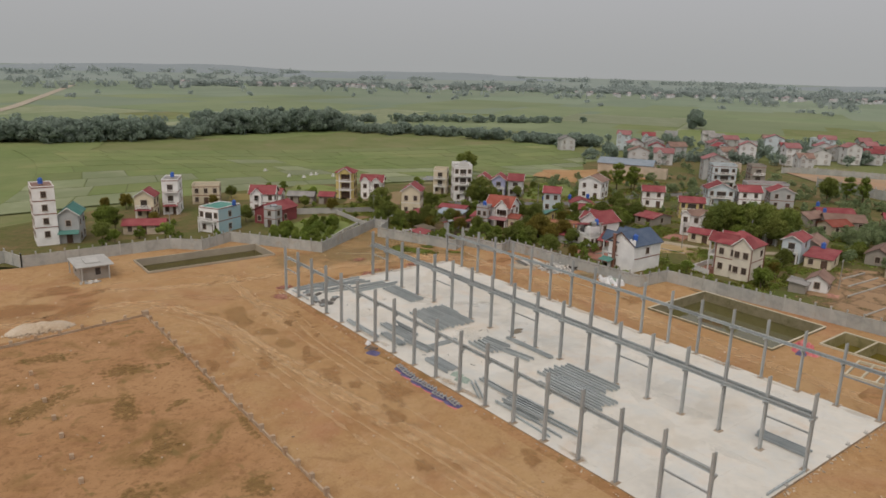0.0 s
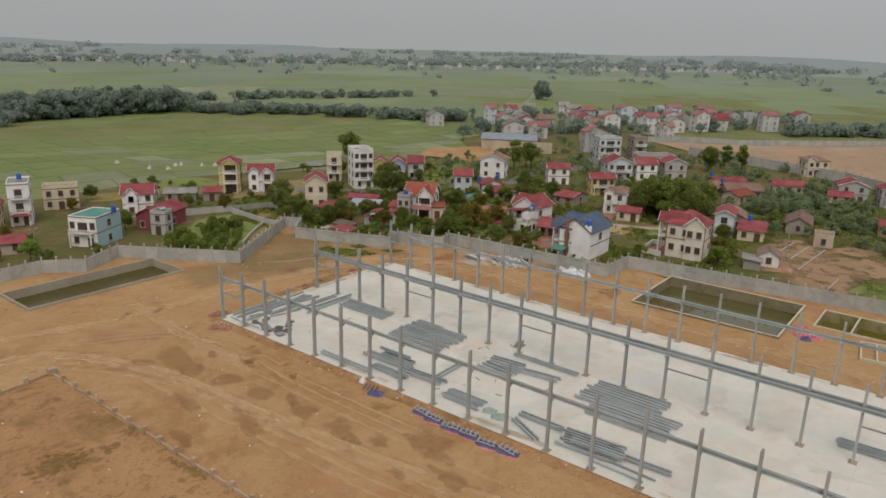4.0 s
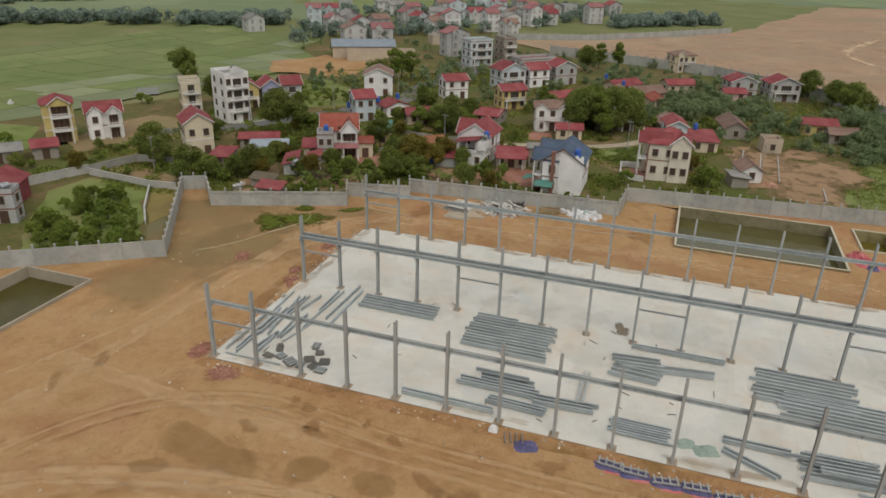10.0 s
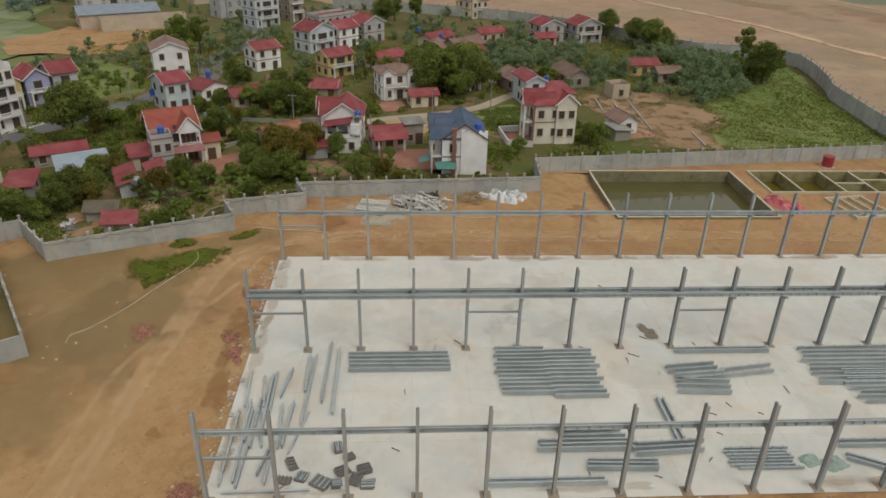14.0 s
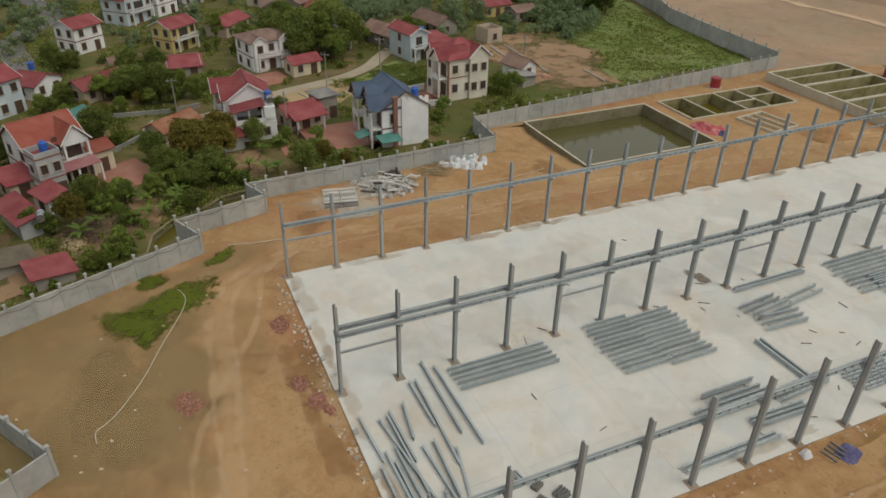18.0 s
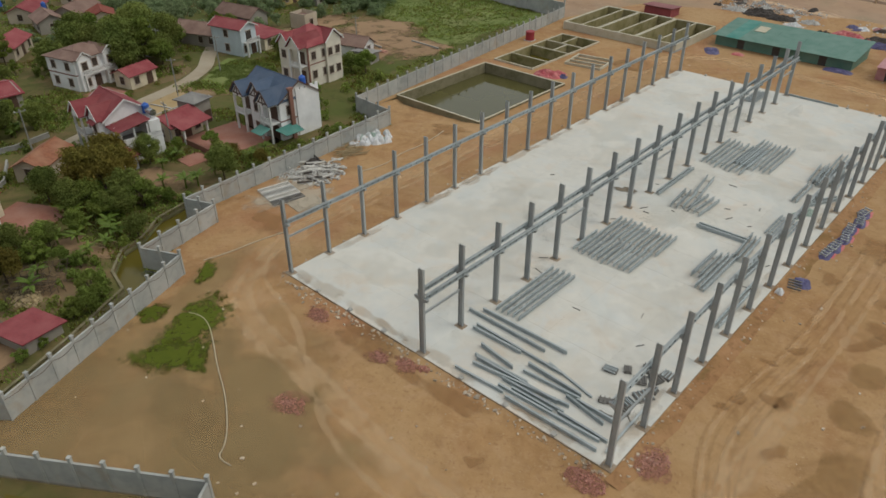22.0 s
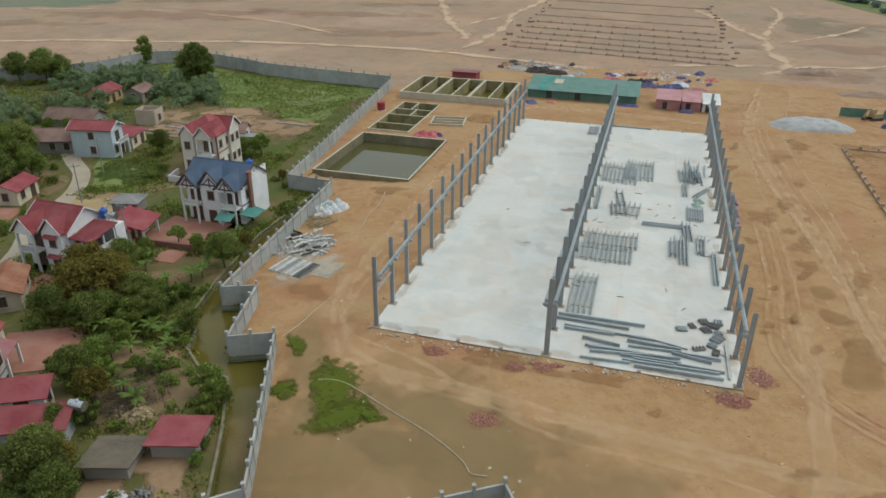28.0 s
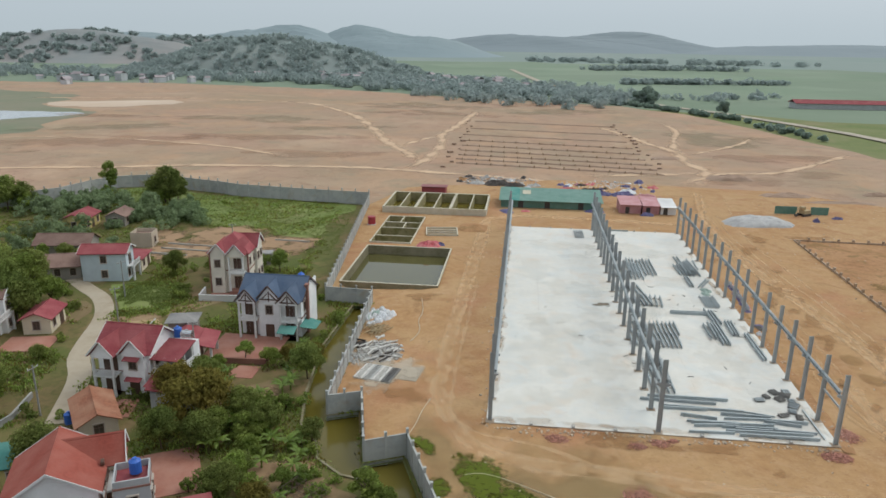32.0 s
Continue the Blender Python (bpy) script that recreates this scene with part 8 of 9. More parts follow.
def far_village(name, label, spots, seed):
    """Small plain houses far off, as things of their own."""
    g = random.Random(seed)
    for k, (x, y) in enumerate(spots):
        key = ("farhouse", k % 5)
        if key not in WIN:
            w, d, h = 8 + k % 4, 8, 5.5 + (k % 3) * 1.2
            mb = MB()
            mb.box(-w / 2, -d / 2, -1, w / 2, d / 2, h)
            wm = mb.mesh("wall")
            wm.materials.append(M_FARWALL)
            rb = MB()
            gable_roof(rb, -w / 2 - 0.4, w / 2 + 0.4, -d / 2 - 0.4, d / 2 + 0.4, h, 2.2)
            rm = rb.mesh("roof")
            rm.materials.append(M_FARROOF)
            WIN[key] = wm, rm
        hs = thing("far_house", label, "house", x, y, -1.0, g.uniform(0, 360), name)
        size = g.uniform(0.6, 1.0)
        hs.scale = (size, size, size)
        part("wall", WIN[key][0], None, hs)
        part("roof", WIN[key][1], None, hs)


g2 = random.Random(3)
far_village("northern village", "pale house of a distant hazy village", [(p.x + g2.uniform(-60, 60), p.y + g2.uniform(-40, 40)) for p in [Vector((430 + 680 * t, 1330 - 260 * t)) for t in [g2.random() for _ in range(90)]]], 1)
far_village("eastern village", "pale house of a distant hazy village", [(p.x + g2.uniform(-90, 90), p.y + g2.uniform(-60, 60)) for p in [Vector((1050 + 680 * t, 850 - 540 * t)) for t in [g2.random() for _ in range(60)]]], 2)
far_village("hill village", "small pale house at the foot of the hills", [(p.x + g2.uniform(-14, 14), p.y + g2.uniform(-120, 0)) for p in [Vector((20 + 640 * t, -540 - 130 * math.sin(math.pi * min(1, t * 1.3)))) for t in [g2.random() for _ in range(64)]]], 3)


def hill_top(cx, cy, rx, ry, h, seed, u, v):
    f = max(0.0, math.cos(min(1, math.sqrt(u * u + v * v)) * math.pi / 2)) ** 1.3
    return h * f * (1 + 0.35 * noise.noise(Vector((u * 2.2 + seed, v * 2.2, seed))) + 0.06 * noise.noise(Vector((u * 14, v * 14, seed)))) - 2.5


def hill(name, cx, cy, rx, ry, h, material, label, seed, n=36):
    mb = MB()
    for j in range(n + 1):
        for i in range(n + 1):
            u, v = 2 * i / n - 1, 2 * j / n - 1
            mb.v.append((cx + rx * u, cy + ry * v, hill_top(cx, cy, rx, ry, h, seed, u, v)))
    for j in range(n):
        for i in range(n):
            a = j * (n + 1) + i
            mb.f.append((a, a + 1, a + n + 2, a + n + 1))
    return tagged(part(name, mb, material), label, "hill", "", "structure")


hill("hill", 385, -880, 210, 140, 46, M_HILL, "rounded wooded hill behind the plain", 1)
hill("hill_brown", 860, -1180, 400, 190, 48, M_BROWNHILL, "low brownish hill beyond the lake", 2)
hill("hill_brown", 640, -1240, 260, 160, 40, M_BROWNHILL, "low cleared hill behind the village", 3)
hill_rng = random.Random(71)
for (cx, cy, rx, ry, h, seed), n, size, thin in (((385, -880, 210, 140, 46, 1), 620, 1.6, -1.0), ((860, -1180, 400, 190, 48, 2), 420, 2.4, 0.0), ((640, -1240, 260, 160, 40, 3), 320, 2.4, -0.1)):
    spots = []
    while len(spots) < n:
        u, v = hill_rng.uniform(-0.97, 0.97), hill_rng.uniform(-0.6, 0.97)
        z = hill_top(cx, cy, rx, ry, h, seed, u, v)
        if u * u + v * v < 0.95 and noise.noise(Vector((u * 3, v * 3, seed + 20))) > thin:
            spots.append((cx + rx * u, cy + ry * v, hill_rng.uniform(5, 9), hill_rng.uniform(4, 7), z))
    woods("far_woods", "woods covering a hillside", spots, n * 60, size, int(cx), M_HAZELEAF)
# backdrop ridges, their haze painted as blue-grey base colour
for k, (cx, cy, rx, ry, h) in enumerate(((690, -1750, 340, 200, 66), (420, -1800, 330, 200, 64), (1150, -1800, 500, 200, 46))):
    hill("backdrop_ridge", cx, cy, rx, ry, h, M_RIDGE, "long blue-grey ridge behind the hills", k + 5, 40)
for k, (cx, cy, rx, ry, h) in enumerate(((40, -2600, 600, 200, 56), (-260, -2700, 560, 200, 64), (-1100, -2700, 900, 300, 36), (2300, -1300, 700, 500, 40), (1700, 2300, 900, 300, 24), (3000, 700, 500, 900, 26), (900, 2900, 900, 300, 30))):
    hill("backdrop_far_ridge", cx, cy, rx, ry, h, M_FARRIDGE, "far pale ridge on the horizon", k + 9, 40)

sheet("green_plot", [(114, -29.5), (119, -37), (124.5, -43.5), (113.3, -46), (107.5, -39.8), (106, -31.5)], -0.365, M_FIELD, "grassy green plot between the houses", 0.6, 3, 15)


# ---- things on the slab: steel beams laid out in stacks ----
BEAMS = {}


def steel_beam(length, depth=0.36, width=0.2, cleats=True):
    key = (round(length, 1), depth, cleats)
    if key not in BEAMS:
        mb = i_beam_mesh(length, depth, width)
        if cleats:
            n = max(2, int(length / 0.95))
            for i in range(n):
                y = length * (i + 0.5) / n
                mb.box(-0.05, y - 0.015, depth, 0.05, y + 0.015, depth + 0.15)
        mb.v = [(a, b - length / 2, c) for a, b, c in mb.v]
        BEAMS[key] = mb.mesh("beam")
    return BEAMS[key]


# Bearer timber is paled to offset the shade under the beams.
M_BEARER = mat("pale_timber", (0.56, 0.50, 0.41), (0.48, 0.42, 0.34), fine=3.0, bump=0.1)
SKID = MB()
SKID.box(-0.045, -0.5, 0, 0.045, 0.5, 0.1)
SKID = SKID.mesh("skid")


def stack(x0, x1, y0, y1, n, label, jitter=0.15, depth=0.44, layers=1, skew=0.0):
    """Beams lying along y between y0 and y1, spread from x0 to x1."""
    s = thing("steel_beam_stack", label, "steel beams", (x0 + x1) / 2, (y0 + y1) / 2, 0, skew, "steel stacks on the floor")
    L = abs(y1 - y0)
    for q in (-0.32, 0.32):
        o = part("skid", SKID, M_BEARER, s, "pale timber bearer")
        o.matrix_basis = pose(0, q * L, 0, 0, 0, 90) @ Matrix.Diagonal((1, max(0.3, abs(x1 - x0) - 0.1), 1, 1))
    for k in range(n):
        u = 0.5 if n == 1 else k / (n - 1)
        part("beam", steel_beam(L, depth), M_BEAM, s, m=pose((u - 0.5) * (x1 - x0), rng.uniform(-jitter, jitter), 0.1, 0, 0, rng.uniform(-0.6, 0.6)))
    for lay in range(1, layers):
        for k in range(max(1, n - 1 - lay)):
            u = (k + 0.5 + lay * 0.5) / n
            part("beam", steel_beam(L, depth), M_BEAM, s, m=pose((u - 0.5) * (x1 - x0), rng.uniform(-jitter, jitter) * 2, 0.1 + lay * (depth + 0.22), 0, 0, rng.uniform(-1.2, 1.2)))
    return s


def lone_beam(a, b, depth=0.36, label="single grey steel beam lying on the concrete floor", z=0.0, cleats=True):
    a, b = Vector(a), Vector(b)
    c = (a + b) / 2
    s = thing("steel_beam", label, "steel beam", c.x, c.y, z, math.degrees(math.atan2(b.y - a.y, b.x - a.x)) - 90, "loose steel on the floor")
    part("beam", steel_beam((b - a).length, depth, 0.2, cleats), M_BEAM, s)
    return s


LBL = "neat stack of grey primed steel beams on timber bearers"
stack(17.9, 20.9, -22.0, -10.8, 5, LBL)
stack(13.6, 21.6, -32.7, -27.0, 12, LBL, 0.35)
stack(13.0, 21.0, -38.3, -32.5, 12, LBL, 0.35)
stack(14.6, 21.0, -73.4, -62.4, 9, LBL, 0.5)
stack(11.4, 16.6, -76.6, -65.2, 8, LBL, 0.5)
stack(20.6, 21.1, -59.2, -48.0, 2, "long pair of grey steel beams on the floor")
stack(15.6, 18.0, -52.0, -46.2, 4, "short stack of grey steel box beams", 0.4, 0.5, 1, 6)
stack(13.3, 15.2, -51.8, -46.0, 3, "short stack of grey steel box beams", 0.4, 0.5, 1, -4)
stack(16.4, 17.4, -58.2, -51.6, 2, "two grey steel beams beside a stack", 0.3, 0.45, 1, 8)
stack(6.9, 7.8, -38.4, -32.0, 2, "thick grey steel box beams stacked", 0.4, 0.5, 2)
stack(5.2, 6.3, -39.2, -29.8, 3, "thick grey steel box beams stacked", 0.4, 0.5)
stack(4.6, 5.8, -45.6, -38.9, 3, "thick grey steel box beams stacked", 0.4, 0.5, 1, 3)
stack(2.6, 3.6, -40.6, -34.0, 3, "thick grey steel box beams stacked", 0.4, 0.5, 1, -2)
lone_beam((12.6, -43.3), (5.8, -43.4), 0.5, "grey steel beam lying across the others", 0.0)
lone_beam((12.5, -43.9), (5.8, -44.0), 0.5, "grey steel beam lying across the others", 0.0)
stack(2.4, 5.0, -53.6, -47.4, 7, "bundle of thin grey steel purlins", 0.5, 0.2)
stack(1.0, 1.5, -35.0, -24.2, 2, "long pair of beams beside the column row")
stack(5.0, 5.6, -65.4, -58.8, 2, "pair of grey beams beside the columns", 0.3, 0.45)
lone_beam((4.0, -58.9), (1.2, -64.2), 0.45)
lone_beam((3.4, -58.7), (0.8, -63.7), 0.45)
stack(2.2, 6.2, -73.4, -66.4, 7, "heap of grey steel beams in two layers", 0.7, 0.4, 2, 3)
stack(4.2, 5.0, -80.0, -70.2, 2, "long thin beams reaching past a heap", 0.3, 0.3, 1, 2)
lone_beam((2.8, -68.5), (2.4, -79.0), 0.3)
lone_beam((1.4, -71.0), (1.2, -78.0), 0.3)
stack(25.0, 27.0, -100.6, -93.6, 5, "low bundle of steel channels near the slab's end", 0.2, 0.25)
lone_beam((12.6, -102.2), (21.8, -102.3), 0.35)
LOOSE = (((23.2, -8.7), (12.7, -8.5)), ((22.0, -9.7), (10.8, -9.75)), ((20.85, -7.2), (9.4, -6.8)), ((20.8, -6.5), (14.4, -6.6)), ((18.3, -4.9), (13.6, -4.2)), ((17.8, -3.3), (11.2, -3.45)), ((17.1, -2.1), (6.4, -3.5)), ((17.3, -2.95), (7.5, -3.15)),
         ((18.1, -0.5), (12.2, -0.85)), ((13.4, -2.3), (6.3, -2.45)), ((11.9, -1.75), (7.1, -1.8)), ((13.2, -1.35), (2.0, -1.7)), ((11.7, -0.45), (1.6, -0.6)), ((12.8, -5.75), (6.3, -5.4)), ((12.6, -4.6), (6.2, -5.0)), ((7.4, -4.5), (2.8, -3.7)), ((6.3, -4.6), (1.7, -4.55)), ((6.8, -2.2), (1.4, -2.1)))
for k, (a, b) in enumerate(LOOSE):
    lone_beam(a, b, (0.44, 0.50, 0.38)[k % 3], "long grey steel section laid on the concrete floor", cleats=k % 3 == 0)
for a, b in (((11.4, -7.4), (5.5, -6.05)), ((0.9, -1.0), (1.0, -8.6))):
    lone_beam(a, b, 0.22, "thin grey steel section lying across the corner", cleats=False)


M_DULL = mat("dull_scrap_steel", (0.17, 0.168, 0.16), (0.12, 0.12, 0.11), (0.22, 0.20, 0.175), fine=3.0, bump=0.2, rough=0.6)
FITTINGS = ((4.2, -6.6, 20, 1.5, 0.7), (2.6, -7.8, 70, 1.0, 1.0), (2.2, -6.2, 80, 1.2, 0.8), (1.9, -9.5, 60, 1.7, 1.3), (3.2, -11.3, 30, 1.0, 1.2), (1.7, -10.9, 10, 0.9, 0.8), (2.1, -12.5, 70, 1.0, 1.4), (1.6, -13.7, 0, 1.0, 1.2), (3.4, -13.3, 20, 1.0, 1.2), (6.2, -10.6, 100, 0.8, 1.3), (4.9, -11.8, 30, 0.7, 1.0))
for k, (x, y, yaw, w, d) in enumerate(FITTINGS):
    s = thing("plate_bundle", "small stack of dull grey steel plates and brackets", "steel plates", x, y, 0, yaw, "bundles of small steel parts")
    for q in range(3):
        mb = MB()
        mb.box(-w / 2, -d / 2, 0, w / 2, d / 2, 0.07)
        part("plate", mb, M_DULL, s, m=pose(rng.uniform(-0.12, 0.12), rng.uniform(-0.12, 0.12), 0.073 * q, 0, 0, rng.uniform(-9, 9)))
    for q in range(4):
        mb = MB()
        mb.beam((-w * 0.42 + w * 0.28 * q, -d / 2, 0), (-w * 0.42 + w * 0.28 * q + rng.uniform(-0.1, 0.1), d / 2, 0), 0.1, 0.14)
        part("bracket", mb, M_BEAM if k % 2 else M_DULL, s, m=pose(0, 0, 0.222))
heap_later = [(2.9, -57.2, 0.9, 1.3, 0.5), (3.4, -55.2, 0.8, 1.0, 0.4)]
for k in range(40):
    x, y = rng.uniform(1, 43), rng.uniform(-60, -2)
    if x > 24 and rng.random() < 0.75:
        continue
    a = rng.uniform(0, math.pi)
    l = rng.uniform(0.5, 1.4)
    mb = MB()
    mb.beam((-l / 2 * math.cos(a), -l / 2 * math.sin(a), 0.0), (l / 2 * math.cos(a), l / 2 * math.sin(a), 0.0), 0.08, 0.08)
    tagged(part("offcut", mb, M_DULL, m=pose(x, y, 0.005)), "small dark steel offcut on the floor", "offcut", "offcuts on the floor")


# ---- loose things round the slab ----
def heap(name, label, category, x, y, rx, ry, h, material, seed, yaw=0.0, n=16, rough=0.5, z=G):
    """A draped or dumped heap with folds."""
    mb = MB()
    for j in range(n + 1):
        for i in range(n + 1):
            u, v = 2 * i / n - 1, 2 * j / n - 1
            r = max(abs(u), abs(v)) ** 2 * 0.6 + (u * u + v * v) * 0.4
            f = max(0.0, 1 - r) ** 0.7
            k = 1 + rough * noise.noise(Vector((u * 2.6 + seed, v * 2.6, seed * 1.7))) + rough * 0.6 * noise.noise(Vector((u * 7, v * 7 + seed, seed)))
            mb.v.append((u * rx * (1 + 0.18 * noise.noise(Vector((u, v * 2, seed + 9)))), v * ry * (1 + 0.18 * noise.noise(Vector((u * 2, v, seed + 4)))), h * f * k - 0.03))
    for j in range(n):
        for i in range(n):
            a = j * (n + 1) + i
            mb.f.append((a, a + 1, a + n + 2, a + n + 1))
    return tagged(part(name, mb, material, m=pose(x, y, z, 0, 0, yaw)), label, category, "", "stuff" if name.endswith("heap") else "")


for x, y, rx, ry, h in heap_later:
    heap("netting_heap", "crumpled heap of faded green netting", "netting", x, y, rx, ry, h, M_NET, int(-y), 20, 12, 0.6, 0.0)


for k, (x, y) in enumerate(((-2.6, -48.2), (-2.9, -50.6), (-3.2, -53.6), (-3.0, -56.4), (-3.4, -59.4), (-3.1, -62.4))):
    heap("red_sheet", "edge of red plastic sheet on the earth", "sheet", x - 0.6, y - 0.5, 0.45, 1.2, 0.08, M_REDTARP, k + 30, 5)
    heap("tarpaulin", "crumpled blue tarpaulin under steel frames", "tarpaulin", x, y, 0.8, 1.55, 0.30, M_TARP, k, rng.uniform(-10, 10))
    t = thing("steel_trestle", "bent grey steel frame lying on a tarpaulin", "trestle", x, y, G + 0.22, rng.uniform(-12, 12), "frames beside the slab")
    for q in (-0.35, 0.35):
        mb = MB()
        mb.beam((q, -1.3, 0.1), (q, 1.3, 0.1), 0.12, 0.16)
        part("rail", mb, M_STEEL, t)
    for q in range(4):
        mb = MB()
        mb.beam((-0.5, -1.1 + 0.72 * q, 0.18), (0.55, -1.0 + 0.72 * q, 0.3), 0.12, 0.16)
        part("rung", mb, M_STEEL, t)
heap("tarpaulin", "crumpled dark blue tarpaulin beside a steel frame", "tarpaulin", -2.6, -39.6, 1.0, 1.3, 0.35, M_TARP, 14, 20)
t = thing("steel_trestle", "bent grey steel frame lying on a tarpaulin", "trestle", -2.0, -38.2, G + 0.1, 15, "frames beside the slab")
for q in range(4):
    mb = MB()
    mb.beam((-0.9, -0.9 + 0.6 * q, 0.1), (0.6, -0.8 + 0.6 * q, 0.25), 0.12, 0.2)
    part("rung", mb, M_DULL, t)
heap("sack", "white cement sack by the slab", "sack", -1.3, -35.8, 0.5, 0.55, 0.75, M_SACK, 3, 0, 10, 0.4)


def rubble(name, label, category, x, y, rx, ry, h, n, size, material, seed, z=G):
    """Loose broken pieces in a heap, as one object of stuff."""
    g = random.Random(seed)
    mb = MB()
    for _ in range(n):
        a, r = g.uniform(0, 2 * math.pi), math.sqrt(g.random()) ** 1.3
        px, py = x + rx * r * math.cos(a), y + ry * r * math.sin(a)
        s = size * g.uniform(0.5, 1.5)
        m = pose(px, py, z + h * max(0, 1 - r) * g.random() + s * 0.2, g.uniform(-40, 40), g.uniform(-40, 40), g.uniform(0, 180))
        mb.box(-s, -s * 0.5, -s * 0.35, s, s * 0.5, s * 0.35, m)
    return tagged(part(name, mb, material), label, category, "", "stuff")


M_BRICKDUST = soft_mat("brick_dust", (0.34, 0.16, 0.10), (0.30, 0.135, 0.085), cover=0.5, ragged=0.9, grain=1.6)
for k, (x, y, rx, ry, n) in enumerate(((0.7, 2.6, 1.9, 1.2, 190), (-2.6, -3.0, 1.4, 1.9, 190), (35.4, 3.0, 1.5, 1.0, 90), (25.2, 3.4, 1.2, 0.8, 80), (22.2, 2.4, 1.2, 0.9, 90), (26.6, 13.8, 1.8, 1.2, 90), (20.5, 1.6, 0.7, 0.5, 30))):
    layer(lambda z: blot(x, y, rx * 1.15, ry * 1.15, 0, z, k + 140), M_BRICKDUST, "brick_dust", "red brick dust on the earth")
    rubble("brick_rubble", "loose heap of broken red bricks on earth", "bricks", x, y, rx, ry, 0.26, n * 2, 0.10, M_BRICK, k)
for k, (x, y, rx, ry, n, size, material, name, label, cat) in enumerate(((56.8, 34.6, 1.6, 1.0, 26, 0.3, M_SACK, "rubbish_heap", "pale rubbish and torn sheets on a dirt yard", "rubbish"), (54.6, 33.6, 1.2, 1.2, 34, 0.22, M_DULL, "rubbish_heap", "grey broken boards on a dirt yard", "rubbish"),
                                                                         (63.0, 23.8, 2.2, 1.4, 150, 0.28, M_STRAW, "brush_pile", "dry grey brushwood piled beside the sheds", "brushwood"), (101.5, -69.5, 1.8, 1.6, 50, 0.22, M_BRICK, "rubble_heap", "reddish rubble beside the old house", "rubble"),
                                                                         (64.5, 55.5, 2.4, 1.6, 40, 0.3, M_SACK, "rubbish_heap", "pale rubble scattered behind the wall", "rubble"))):
    rubble(name, label, cat, x, y, rx, ry, 0.4, n, size, material, 40 + k, -0.40)
g3 = random.Random(9)
mb = MB()
for _ in range(1500):
    side = g3.random()
    if side < 0.42:
        x, y = -0.6 - abs(g3.gauss(0, 0.6)), g3.uniform(-102, 1)
    elif side < 0.78:
        x, y = g3.uniform(-1, 45), 0.6 + abs(g3.gauss(0, 0.6))
    elif side < 0.9:
        x, y = g3.uniform(-1, 45), -102.8 - abs(g3.gauss(0, 0.6))
    else:
        x, y = 44.8 + abs(g3.gauss(0, 0.6)), g3.uniform(-102, 1)
    s = 0.04 + 0.16 * g3.random() ** 2.5
    mb.box(-s, -s * 0.7, -s * 0.4, s, s * 0.7, s * 0.5, pose(x, y, G + s * 0.3, g3.uniform(-30, 30), g3.uniform(-30, 30), g3.uniform(0, 180)))
tagged(part("edge_rubble", mb, M_CLOD), "broken concrete and stones strewn along the slab", "rubble", "", "stuff")
mb = MB()
for _ in range(900):
    x, y = g3.uniform(-95, 66), g3.uniform(-160, 46)
    if -1 < x < 45 and -103 < y < 1 or not inside(x, y, SITE) or (W_POOL[0] < x < W_POOL[2] and W_POOL[1] < y < W_POOL[3]) or x > 56:
        continue
    s = g3.uniform(0.05, 0.17)
    mb.box(-s, -s * 0.7, -s * 0.4, s, s * 0.7, s * 0.5, pose(x, y, G + s * 0.3, g3.uniform(-30, 30), g3.uniform(-30, 30), g3.uniform(0, 180)))
tagged(part("loose_stones", mb, M_CLOD), "small pale stones scattered over the site", "stones", "", "stuff")
# earth bank along the long edge
mb = MB()
for i in range(53):
    y = 1.5 - 2.0 * i
    k = noise.noise(Vector((y * 0.3, 0, 0)))
    mb.v += [(-0.56, y, -0.12 + 0.06 * k), (-1.15 - 0.2 * k, y, -0.16 + 0.05 * k), (-2.3 + 0.5 * k, y, G + 0.008)]
for i in range(52):
    for j in (0, 1):
        mb.f.append((3 * i + j, 3 * i + 3 + j, 3 * i + 4 + j, 3 * i + 1 + j))
tagged(part("earth_bank", mb, M_LOT), "low bank of dug earth along the slab", "earth bank", "", "structure")


def hose(pts, label, r=0.06):
    cu = bpy.data.curves.new("hose", "CURVE")
    cu.dimensions, cu.bevel_depth, cu.bevel_resolution = "3D", r, 1
    sp = cu.splines.new("NURBS")
    sp.points.add(len(pts) - 1)
    for p, (x, y) in zip(sp.points, pts):
        p.co = (x, y, G + r + 0.02, 1)
    sp.use_endpoint_u, sp.order_u = True, 3
    cu.materials.append(M_HOSE)
    return tagged(new("hose", cu), label, "hose")


hose([(46.6, 12.6), (45.3, 11.9), (43, 12.2), (40, 13.6), (36.3, 15.5), (32.2, 17.2), (28.2, 19.6), (26.6, 21.0), (26.0, 22.2), (24.3, 21.8)], "long pale hose trailing over the earth")
hose([(54.8, 5.6), (53.9, 2.0), (53.8, -1.5), (52.9, -5.4)], "pale hose leading to the slab")
hose([(60.0, -45.0), (58.5, -38.0), (59.2, -34.0), (57.6, -28.0), (59.0, -24.5)], "pale hose lying beside the slab")

# precast lattice panels, scrap, poles and sacks by the wall
M_PALECAST = mat("pale_precast", (0.58, 0.56, 0.51), (0.50, 0.48, 0.44), (0.63, 0.61, 0.56), fine=2.0, coarse=0.4, bump=0.1, rough=0.9)
M_CEMENT = soft_mat("cement_dust", (0.52, 0.45, 0.345), (0.45, 0.38, 0.28), cover=0.6, ragged=0.6, grain=0.4)
for k, (x, y, rx, ry, yaw) in enumerate(((60.4, -12.2, 6.2, 4.2, 75), (62.8, -16.6, 4.6, 3.2, 60), (65.0, -19.5, 3.6, 3.6, 0))):
    layer(lambda z: blot(x, y, rx, ry, yaw, z, k + 120), M_CEMENT, "cement_stain", "pale cement dust on the earth")
